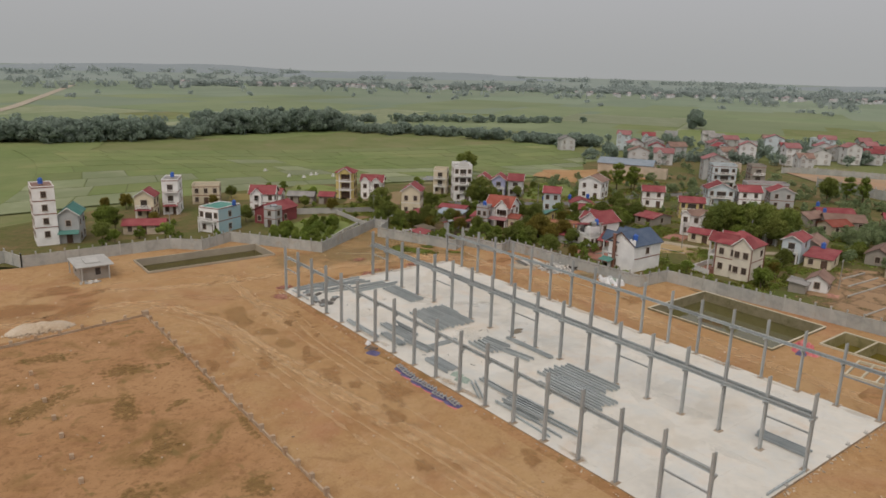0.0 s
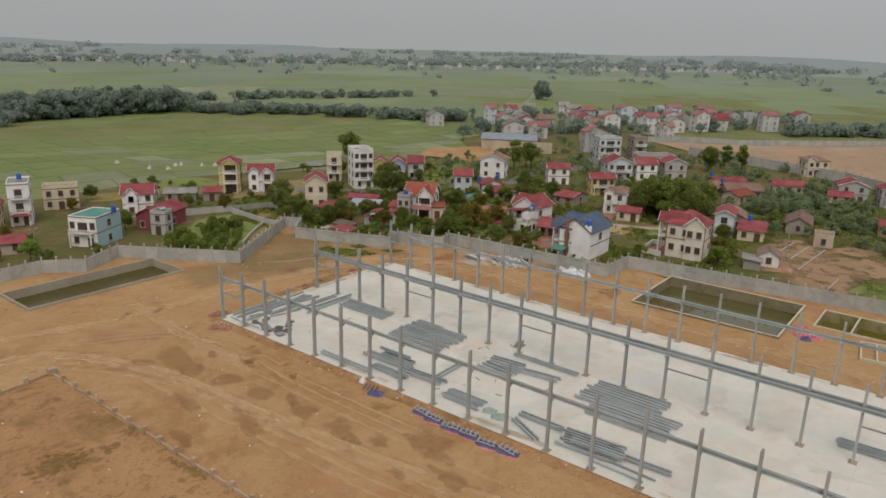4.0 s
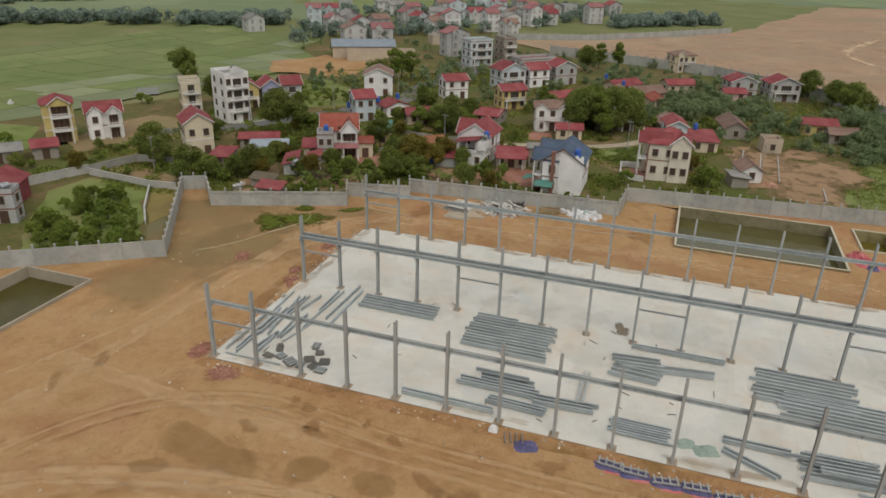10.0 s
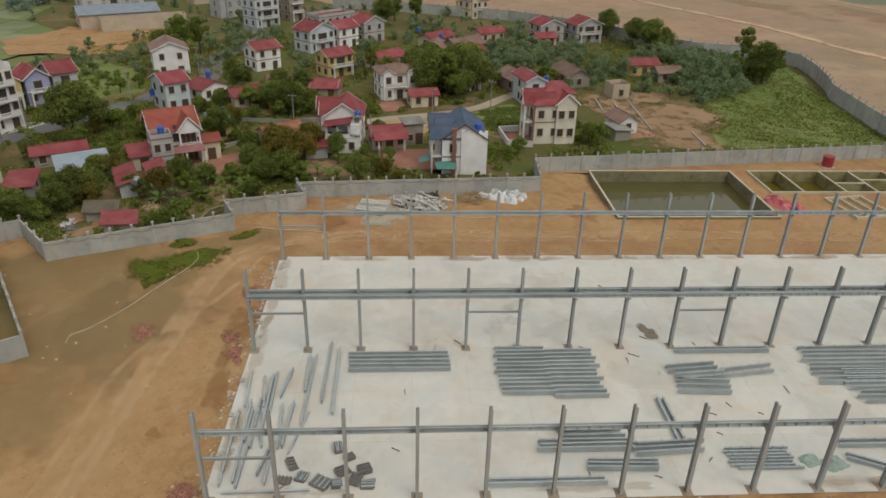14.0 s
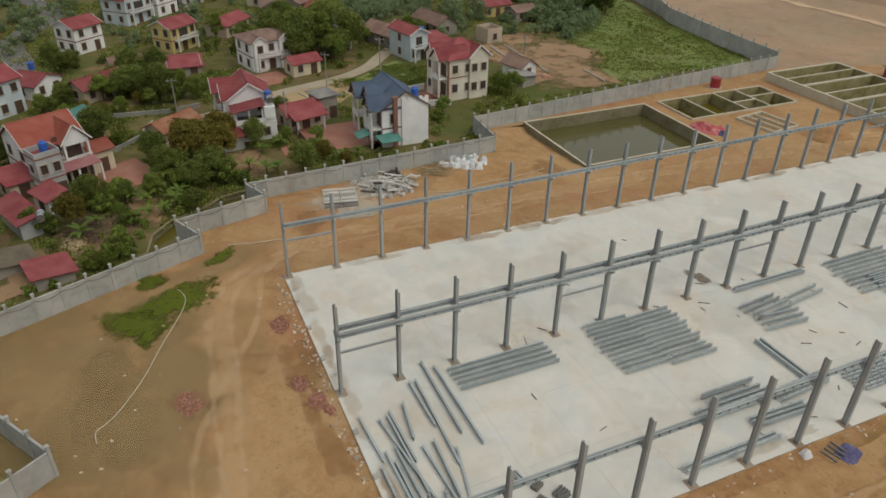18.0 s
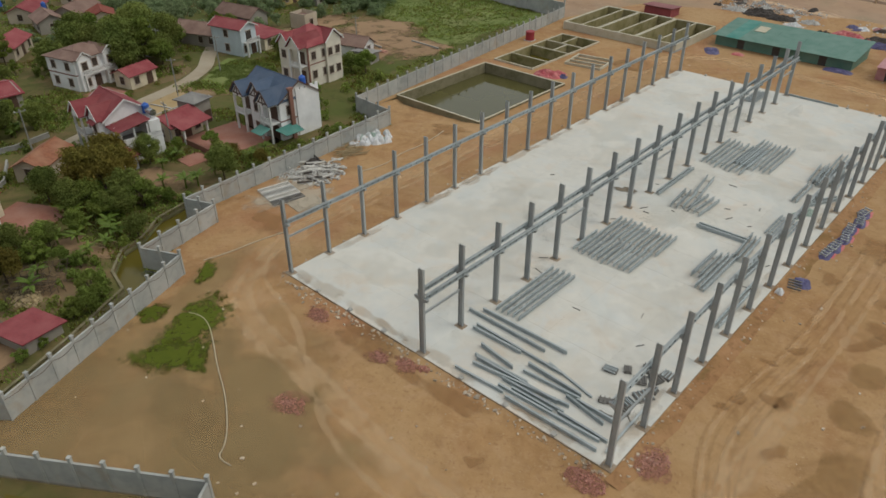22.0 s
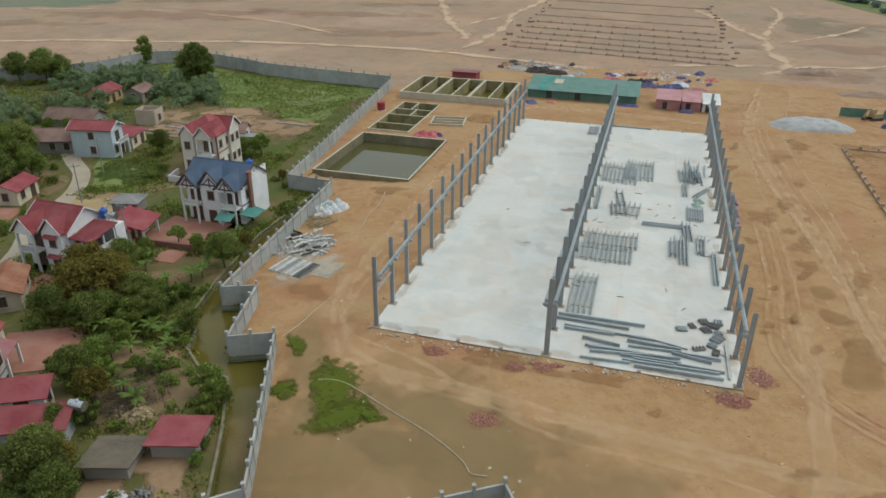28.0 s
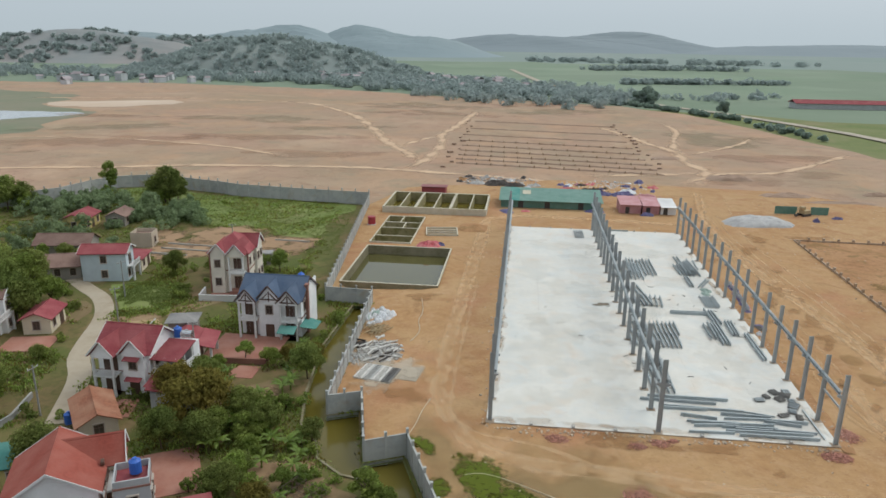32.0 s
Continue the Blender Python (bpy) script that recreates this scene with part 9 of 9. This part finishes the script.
t = thing("precast_panels", "rows of pale slotted concrete panels laid on the ground", "concrete panels", 62.0, -11.8, G, -12, "")
for k in range(4):
    for j in range(2):
        x0, y0 = -2.9 + 1.5 * k, -2.4 + 2.5 * j
        zs = [0.0]
        for i in range(17):
            zs.append(zs[-1] + (0.10 if i % 2 == 0 else 0.18))
        mb = lattice([0, 0.22, 1.15, 1.37], zs, lambda p, q: p in (0, 2) or q % 2 == 0, 0.0, 0.3)
        mb.v = [(a + x0, c + y0, b) for a, b, c in mb.v]
        part("panel", mb, (M_DULL, M_PALECAST, M_CONC, M_PALECAST)[k], t)
mb = MB()
mb.box(-1.7, -2.3, 0, 1.7, 2.3, 0.07)
tagged(part("concrete_pad", mb, M_ROAD, m=pose(57.2, -12.6, G, 0, 0, -8)), "thin pale concrete pad on the ground", "pad", "", "structure")
rubble("scrap_pile", "grey pile of broken panels and scrap by the wall", "scrap", 63.2, -19.8, 3.8, 4.4, 0.6, 520, 0.22, M_RUBBLE, 40)
rubble("scrap_pile", "pale coils and rubble by the wall", "scrap", 66.0, -16.8, 1.8, 2.4, 0.4, 200, 0.16, M_CONC, 41)
heap("dark_sheet", "crumpled black sheet over scrap by the wall", "sheet", 66.8, -21.6, 1.3, 1.6, 0.6, M_DARK, 7, 20)
g4 = random.Random(4)
for k in range(34):
    x, y, a, l = 63.6 + g4.gauss(0, 1.8), -20.4 + g4.gauss(0, 2.2), g4.gauss(0.5, 0.5), g4.uniform(1.0, 2.4)
    mb = MB()
    mb.cyl((-l / 2, 0, 0), (l / 2, 0, 0), 0.14, 0.14, 7)
    tagged(part("pipe_length", mb, M_PALECAST if k % 5 else M_DARK, m=pose(x, y, G + 0.4 + g4.uniform(-0.15, 0.3), 0, g4.uniform(-6, 6), math.degrees(a))), "length of grey pipe lying on a scrap pile", "pipe", "pipes on the scrap pile")
g4 = random.Random(15)
mb = MB()
for _ in range(90):
    a = g4.gauss(1.2, 0.5)
    l = g4.uniform(1.2, 2.4)
    x, y, z = g4.gauss(0, 1.1), g4.gauss(0, 1.3), g4.uniform(0.05, 0.5)
    mb.cyl((x - l * math.cos(a) / 2, y - l * math.sin(a) / 2, z), (x + l * math.cos(a) / 2, y + l * math.sin(a) / 2, z + g4.uniform(-0.1, 0.1)), 0.05, 0.05, 5)
tagged(part("pole_pile", mb, M_STRAW, m=pose(65.8, -28.2, G)), "tangled pile of brown bamboo poles", "poles", "", "stuff")
for k in range(38):
    x, y = 66.2 + g4.gauss(0, 1.1), -34.6 + g4.gauss(0, 2.0)
    heap("sack", "bulging white sack dumped by the wall", "sack", x, y, g4.uniform(0.4, 0.65), g4.uniform(0.5, 0.85), g4.uniform(0.5, 1.1), M_SACK if k % 7 else M_NET, k + 60, g4.uniform(0, 180), 8, 0.35)
heap("red_sheet", "crumpled red plastic sheets beside the tanks", "sheet", 63.6, -81.4, 3.0, 1.7, 0.9, M_REDTARP, 21, 15, 26, 0.9)
heap("tarpaulin", "dark blue sheet beside the red sheets", "tarpaulin", 60.6, -82.6, 0.9, 0.9, 0.6, M_TARP, 23, 15, 16, 0.9)
heap("red_sheet", "pink plastic sheet beside the tanks", "sheet", 62.4, -84.0, 1.4, 1.0, 0.5, M_REDTARP, 22, 10, 16, 0.8)
heap("dark_mound", "low mound of dug reddish earth", "mound", 54.0, -100.5, 4.0, 4.6, 0.7, M_LOT, 23, 0, 16, 0.4)

fr = thing("foundation_frame", "low rectangular concrete foundation frame", "foundation", 61.8, -94.4, G, 8, kind="structure")
for a, b, c, d in ((-4.2, -3.6, 4.2, -3.3), (-4.2, 3.3, 4.2, 3.6), (-4.2, -3.3, -3.9, 3.3), (3.9, -3.3, 4.2, 3.3), (-3.9, -1.2, 3.9, -0.95), (-3.9, 1.0, 3.9, 1.25)):
    mb = MB()
    mb.box(a, b, -0.2, c, d, 0.5)
    part("beam", mb, M_TANK, fr)
tk = thing("red_tank", "dark red steel tank standing by the wall", "tank", 81.8, -99.8, G, 0)
mb = MB()
mb.cyl((0, 0, 0.15), (0, 0, 2.1), 1.05, 1.05, 18)
part("drum", mb, M_REDPAINT, tk)
mb = MB()
mb.cyl((0, 0, 2.1), (0, 0, 2.2), 1.1, 1.0, 18)
part("lid", mb, M_REDPAINT, tk)
mb = MB()
mb.box(-1.1, -1.1, 0, 1.1, 1.1, 0.16)
part("plinth", mb, M_CONC, tk)

# ---- gatehouse and the walled plot ----
gt = thing("gatehouse", "small unfinished concrete hut with flat overhanging roof", "hut", -31.6, 34.6, G, 0)
mb = MB()
mb.box(-3.0, -4.0, -0.1, 3.0, 4.0, 3.1)
part("wall", mb, M_PAINT["raw"], gt)
mb = MB()
mb.box(-3.9, -5.0, 3.1, 3.9, 5.0, 3.34)
part("roof", mb, M_CONC, gt)
mb = MB()
mb.box(-1.5, -2.6, 3.34, 1.5, 1.6, 3.62)
part("upstand", mb, M_CONC, gt)
# The wall is uncut; dark plates paint the shade inside its windows.
for x, y, w, h, z, turn in ((0.6, -4.0, 1.1, 1.6, 1.0, 0), (-3.0, 1.0, 1.2, 1.3, 1.0, -90)):
    mb = MB()
    mb.box(-w / 2, -0.02, 0, w / 2, 0.02, h)
    part("opening", mb, M_DARK, gt, "dark plate painting the shade in an unglazed window", m=pose(x, y, z, 0, 0, turn))
for x, y in ((-2.8, -4.7), (2.8, -4.7), (-3.6, 4.6)):
    mb = MB()
    mb.box(-0.12, -0.12, 0, 0.12, 0.12, 3.1)
    part("post", mb, M_CONC, gt, m=pose(x, y, 0))
rubble("gate_debris", "pale debris before the hut", "debris", -33.2, 28.4, 2.2, 0.7, 0.3, 40, 0.3, M_RUBBLE, 51)

lw = thing("lot_wall", "low unfinished block wall with stub piers", "wall", kind="structure")
PIER = MB()
PIER.box(-0.25, -0.25, -0.2, 0.25, 0.25, 1.05)
PIER = PIER.mesh("pier")
LOTS = [((-29.3, 0.4), (-29.3, -101)), ((-29.3, 0.4), (-56, -3.6)), ((-29.3, -101), (-58, -100)), ((-56, -3.6), (-95, -8))]
for a, b in LOTS:
    a, b = Vector(a), Vector(b)
    n = round((b - a).length / 3.6)
    for i in range(n):
        p, q = a.lerp(b, i / n), a.lerp(b, (i + 1) / n)
        mb = MB()
        mb.beam((p.x, p.y, G - 0.2), (q.x, q.y, G - 0.2), 0.22, 0.62 + 0.1 * noise.noise(Vector((i, 0.5, 0))))
        part("wall_stretch", mb, M_BLOCK, lw)
        if i:
            part("pier", PIER, M_BLOCK, lw, m=pose(p.x, p.y, G, 0, 0, i * 7 % 9 - 4))
part("pier", PIER, M_CONC, lw, m=pose(-29.3, 0.4, G) @ Matrix.Diagonal((2.2, 2.2, 1, 1)))
for k, (x, y) in enumerate(((-51.1, -35.1), (-51.2, -40.9), (-51.2, -47.2), (-51.4, -53.5), (-51.4, -23.2), (-51.2, -28.7), (-51.3, -17.5), (-51.4, -60))):
    tagged(part("footing", PIER, M_BLOCK, m=pose(x, y, G - 0.35)), "stub of a concrete footing in the plot", "footing", "footings in the plot")
heap("gravel_heap", "heap of brownish crushed stone", "gravel", -47.0, 3.2, 5.4, 2.2, 1.3, M_CLOD, 31, -4, 30, 0.3)
rubble("gravel_skirt", "stones at the foot of a gravel heap", "gravel", -47.0, 2.6, 6.0, 2.6, 1.1, 420, 0.16, M_CLOD, 52)

# ---- sheds, containers and heaps at the site's far end ----
sh = thing("green_shed", "long low site shed clad in green sheets", "shed", 32.5, -132.5, G, 0)
mb = MB()
mb.box(-15.0, -6.0, 0, 15.0, 6.0, 2.5)
part("wall", mb, M_GREENSHEET, sh)
for k in range(10):
    mb = MB()
    x = -15.6 + 3.12 * k
    mb.slab((x, 7.2, 2.45), (x + 3.1, 7.2, 2.45), (x + 3.1, -6.6, 3.7), (x, -6.6, 3.7), 0.06)
    part("roof_sheet", mb, M_GREENSHEET if k not in (8,) else M_ROOF["teal"], sh)
# Doorways are dark plates on the closed wall, coloured as inner shade.
for x in (-9, 1, 9):
    mb = MB()
    mb.box(-0.8, 0, 0, 0.8, 0.05, 2.0)
    part("door", mb, M_DARK, sh, "dark plate painting a doorway's shade", m=pose(x, 6.0, 0))
mb = MB()
mb.slab((6, 0.5, 3.15), (8.5, 0.5, 3.15), (8.5, -3.2, 3.5), (6, -3.2, 3.5), 0.05)
part("patch", mb, M_TANK, sh, "pale patch on the roof")
for x0, w, material, roofm, h, lab in ((9.2, 6.4, M_PINKSHEET, M_PINKSHEET, 2.9, "faded pink site cabin with pink sheet roof"), (3.2, 5.0, M_PINKSHEET, M_PINKSHEET, 2.8, "faded pink site cabin with pink sheet roof"), (-1.8, 4.6, M_WHITE, M_WHITE, 2.5, "white site container with pale roof")):
    cb = thing("site_cabin", lab, "cabin", x0, -128.0, G, 0)
    mb = MB()
    mb.box(-w / 2 + 0.1, -4.0, 0, w / 2 - 0.1, 3.6, h)
    part("wall", mb, material, cb)
    mb = MB()
    mb.slab((-w / 2, 4.6, h - 0.1), (w / 2, 4.6, h - 0.1), (w / 2, -4.3, h + 0.8), (-w / 2, -4.3, h + 0.8), 0.08)
    part("roof", mb, roofm, cb)
    mb = MB()
    mb.box(-0.6, 0, 0, 0.6, 0.05, 2.0)
    part("door", mb, M_DARK, cb, m=pose(0.8, 3.6, 0))
heap("tarpaulin", "blue tarpaulin beside the red cabin", "tarpaulin", 4.5, -122.5, 2.0, 1.0, 0.9, M_TARP, 24, 0)
heap("tarpaulin", "blue tarpaulin beside the green shed", "tarpaulin", 45.5, -120.5, 1.6, 2.6, 0.6, M_TARP, 25, 30)
heap("tarpaulin", "blue tarpaulin before the green shed", "tarpaulin", 19.5, -124.6, 3.0, 1.2, 0.6, M_TARP, 26, 0)
heap("red_sheet", "small red bundle before the green shed", "sheet", 40.0, -121.8, 1.4, 0.8, 0.5, M_REDTARP, 27, 0)
for k, (x, y, rx, ry, h, material, lab) in enumerate(((57, -161, 3, 2, 1.0, M_RUBBLE, "pale heap of site scrap"), (50, -160, 4.5, 2.5, 1.6, M_DARK, "dark heap of scrap metal"), (44, -159, 4, 2, 1.2, M_DARK, "dark heap of timber and scrap"), (37, -160, 2.5, 1.6, 1.0, M_RUBBLE, "grey heap of scrap"), (39.5, -155, 2.0, 1.2, 0.9, M_SACK, "pale heap of sacks"),
                                                       (26, -153, 4.0, 2.2, 1.2, M_REDTARP, "heap under red tarpaulins"), (22, -150.5, 2.6, 1.4, 0.9, M_REDTARP, "heap under red sheets"), (18, -154, 4.5, 2.0, 1.3, M_DARK, "dark heap of materials"), (16, -149.5, 5.0, 2.0, 1.2, M_TARP, "heap under blue tarpaulins"), (8.5, -150, 4.5, 2.0, 1.2, M_TARP, "heap under blue tarpaulins"),
                                                       (6, -154, 3.0, 2.0, 1.3, M_SACK, "white heap of bagged material"), (0.5, -150, 3.4, 1.4, 0.8, M_PINKSHEET, "pinkish stack of boards"), (31, -151, 2.4, 1.4, 1.0, M_DARK, "dark heap of scrap"))):
    heap("scrap_heap", lab, "heap", x, y, rx, ry, h, material, 70 + k, 5 * k % 25, 18, 0.7, G - 0.2)
    rubble("scrap_litter", "scraps strewn round a heap", "litter", x, y, rx * 1.4, ry * 1.3, h * 0.5, 45, 0.3, material, 90 + k, G - 0.2)
g5 = random.Random(8)
for k in range(36):
    first = k < 16
    x, y = (g5.uniform(38, 66), g5.uniform(-175, -160)) if first else (g5.uniform(-4, 28), g5.uniform(-175, -156))
    material = g5.choice((M_RUBBLE, M_DARK, M_DARK, M_SACK, M_LOT) if first else (M_REDTARP, M_TARP, M_DARK, M_SACK, M_PINKSHEET, M_TARP))
    heap("scrap_heap", "small messy heap of site scrap and sheets", "heap", x, y, g5.uniform(0.8, 2.4), g5.uniform(0.6, 1.5), g5.uniform(0.4, 1.0), material, 200 + k, g5.uniform(0, 90), 10, 0.8, G - 0.25)
rubble("scrap_litter", "scraps strewn over the ground behind the sheds", "litter", 50, -168, 15, 8, 0.3, 260, 0.28, M_RUBBLE, 130, G - 0.22)
rubble("scrap_litter", "scraps strewn over the ground behind the sheds", "litter", 12, -165, 17, 9, 0.3, 260, 0.28, M_SACK, 131, G - 0.22)
low_shed(70.0, -143.0, 0, 7.6, 5.0, 2.3, "faded", "small maroon site shed with dull pink roof", "shed", "maroon", 0.4)
heap("gravel_heap", "broad heap of pale grey gravel", "gravel", -25.5, -118.5, 9.5, 5.0, 2.0, M_GRAVEL, 33, 8, 30, 0.25)
for x, w in ((-37.2, 6.4), (-46.8, 5.2)):
    sk = thing("sheet_screen", "dark green sheet screen on posts", "screen", x, -131.5, G, 2)
    for i in range(3):
        mb = MB()
        mb.box(-w / 2 + w / 3 * i, -0.05, 0.1, -w / 2 + w / 3 * (i + 1) - 0.03, 0.05, 2.4)
        part("sheet", mb, M_GREENSHEET, sk)
        mb = MB()
        mb.box(-0.06, -0.12, 0, 0.06, -0.05, 2.5)
        part("post", mb, M_DARK, sk, m=pose(-w / 2 + w / 3 * (i + 0.5), 0, 0))
ex = thing("digger", "small brown tracked excavator beside a screen", "excavator", -42.2, -130.4, G, 30)
for nm, bx, material in (("track", (-1.6, -1.2, 0, 1.6, -0.7, 0.7), M_DARK), ("track", (-1.6, 0.7, 0, 1.6, 1.2, 0.7), M_DARK), ("body", (-1.4, -1.0, 0.7, 1.2, 1.0, 1.7), M_STRAW), ("cab", (-0.2, -1.0, 1.7, 1.1, 0.1, 2.7), M_STRAW)):
    mb = MB()
    mb.box(*bx)
    part(nm, mb, material, ex)
mb = MB()
mb.beam((1.1, 0.4, 1.5), (2.8, 0.4, 3.0), 0.3, 0.35)
mb.beam((2.8, 0.4, 3.0), (3.9, 0.4, 1.0), 0.25, 0.3)
part("boom", mb, M_STRAW, ex)
mb = MB()
mb.box(3.6, 0.0, 0.3, 4.2, 0.8, 1.0)
part("bucket", mb, M_DARK, ex)
heap("tarpaulin", "small blue tarpaulin heap on the plain", "tarpaulin", -50.5, -127.5, 1.6, 0.8, 0.6, M_TARP, 28, 0)
heap("tarpaulin", "blue barrel-sized tarpaulin bundle", "tarpaulin", -43.0, -123.0, 0.9, 0.9, 1.0, M_TARP, 29, 0)

M_FOOT = mat("footing_earth", (0.325, 0.222, 0.155), (0.285, 0.195, 0.135), (0.33, 0.24, 0.175), fine=0.5, coarse=0.05, bump=0.3)
# foundation rows out on the plain
for k, (y, x0, x1) in enumerate(((-196, -13, 69), (-206, -12, 70), (-217, -12, 70), (-230, -11, 70.5), (-245, -11, 71), (-262, -10, 71.5), (-283, -10, 72), (-310, -9, 72), (-345, -9, 72))):
    rw = thing("foundation_row", "low row of earth and footings on the plain", "foundation", (x0 + x1) / 2, y, -0.55, -8.5, "foundation rows", "structure")
    mb = MB()
    L = x1 - x0
    for i in range(41):
        x = -L / 2 + L * i / 40
        q = 0.28 * noise.noise(Vector((x * 0.3, k, 0)))
        mb.v += [(x, -0.8, -0.1), (x, -0.3, 0.5 + q), (x, 0.3, 0.5 + q), (x, 0.8, -0.1)]
    for i in range(40):
        for j in range(3):
            mb.f.append((4 * i + j, 4 * i + 4 + j, 4 * i + 5 + j, 4 * i + 1 + j))
    part("ridge", mb, M_FOOT, rw)
    if k < 6:
        for i in range(14):
            part("pier", PIER, M_FOOT, rw, m=pose(-L / 2 + L * (i + 0.5) / 14, 0.9, 0.0))
for x0, y0, x1, y1 in ((72, -192, 74, -350), (-14, -204, -10, -350)):
    mb = MB()
    for i in range(14):
        t = i / 13
        s = rng.uniform(0.5, 1.1)
        mb.box(-s, -s, -0.2, s, s, s * 0.8, pose(x0 + (x1 - x0) * t + rng.uniform(-2, 2), y0 + (y1 - y0) * t, -0.5, 0, 0, rng.uniform(0, 90)))
    tagged(part("footing_blocks", mb, M_FOOT), "dark blocks along the edge of the foundation field", "blocks", "", "stuff")
for x, y, rx, ry, h in ((-46, -158, 9, 3, 1.2), (-60, -150, 12, 1.6, 0.8), (-35, -186, 9, 3, 1.6), (-78, -165, 5, 1.4, 1.0), (-20, -230, 6, 3, 1.0)):
    heap("earth_mound", "low dark mound of dumped earth", "mound", x, y, rx, ry, h, M_FOOT, int(x), 5, 18, 0.5, -0.56)
mb = MB()
mb.box(-40, -7, 0, 40, 7, 4.2)
rs = thing("long_hall", "very long hall with dull red roof beyond the road", "hall", -205, -505, -1.0, 2)
part("wall", mb, M_PAINT["grey"], rs)
mb = MB()
gable_roof(mb, -41, 41, -8, 8, 4.2, 2.4)
part("roof", mb, M_ROOF["red"], rs)


# ---- poles and wires ----
def power_pole(x, y, h=8.0, yaw=0.0):
    p = thing("power_pole", "tapered grey concrete power pole with crossarm", "power pole", x, y, -0.42, yaw, "village power poles")
    mb = MB()
    mb.cyl((0, 0, -0.5), (0, 0, h), 0.14, 0.09, 8)
    part("shaft", mb, M_OLDCONC, p)
    mb = MB()
    mb.box(-0.9, -0.05, h - 0.5, 0.9, 0.05, h - 0.38)
    part("crossarm", mb, M_OLDCONC, p)
    for q in (-0.75, 0, 0.75):
        mb = MB()
        mb.cyl((q, 0, h - 0.38), (q, 0, h - 0.2), 0.05, 0.04, 6)
        part("insulator", mb, M_WHITE, p)


for x, y, yaw in ((117.7, -37.5, 60), (110.8, -23.5, 50), (58.1, 57.0, 10), (90.5, -10.6, 0), (132, -32, 20), (104.6, 6.5, 80), (100.5, 60.5, 45), (124, 47.5, 45), (150, 38, 45), (108, -68, 10), (-6, 60, 0), (24, 70, 20)):
    power_pole(x, y, 7.5, yaw)
# white tombs in the paddy
for x, y in ((69.6, 167.7), (71.7, 147.6), (75.9, 141.9), (84.4, 146.7), (82, 146.9), (89.1, 139.8), (92.8, 136.8)):
    tb = thing("field_tomb", "small white tomb standing in the rice field", "tomb", x, y, -0.6, (x * 7) % 40, "field tombs")
    mb = MB()
    mb.box(-0.8, -0.5, 0, 0.8, 0.5, 0.6)
    part("base", mb, M_WHITE, tb)
    mb = MB()
    mb.box(-0.4, -0.25, 0.6, 0.4, 0.25, 1.3)
    part("headstone", mb, M_WHITE, tb)
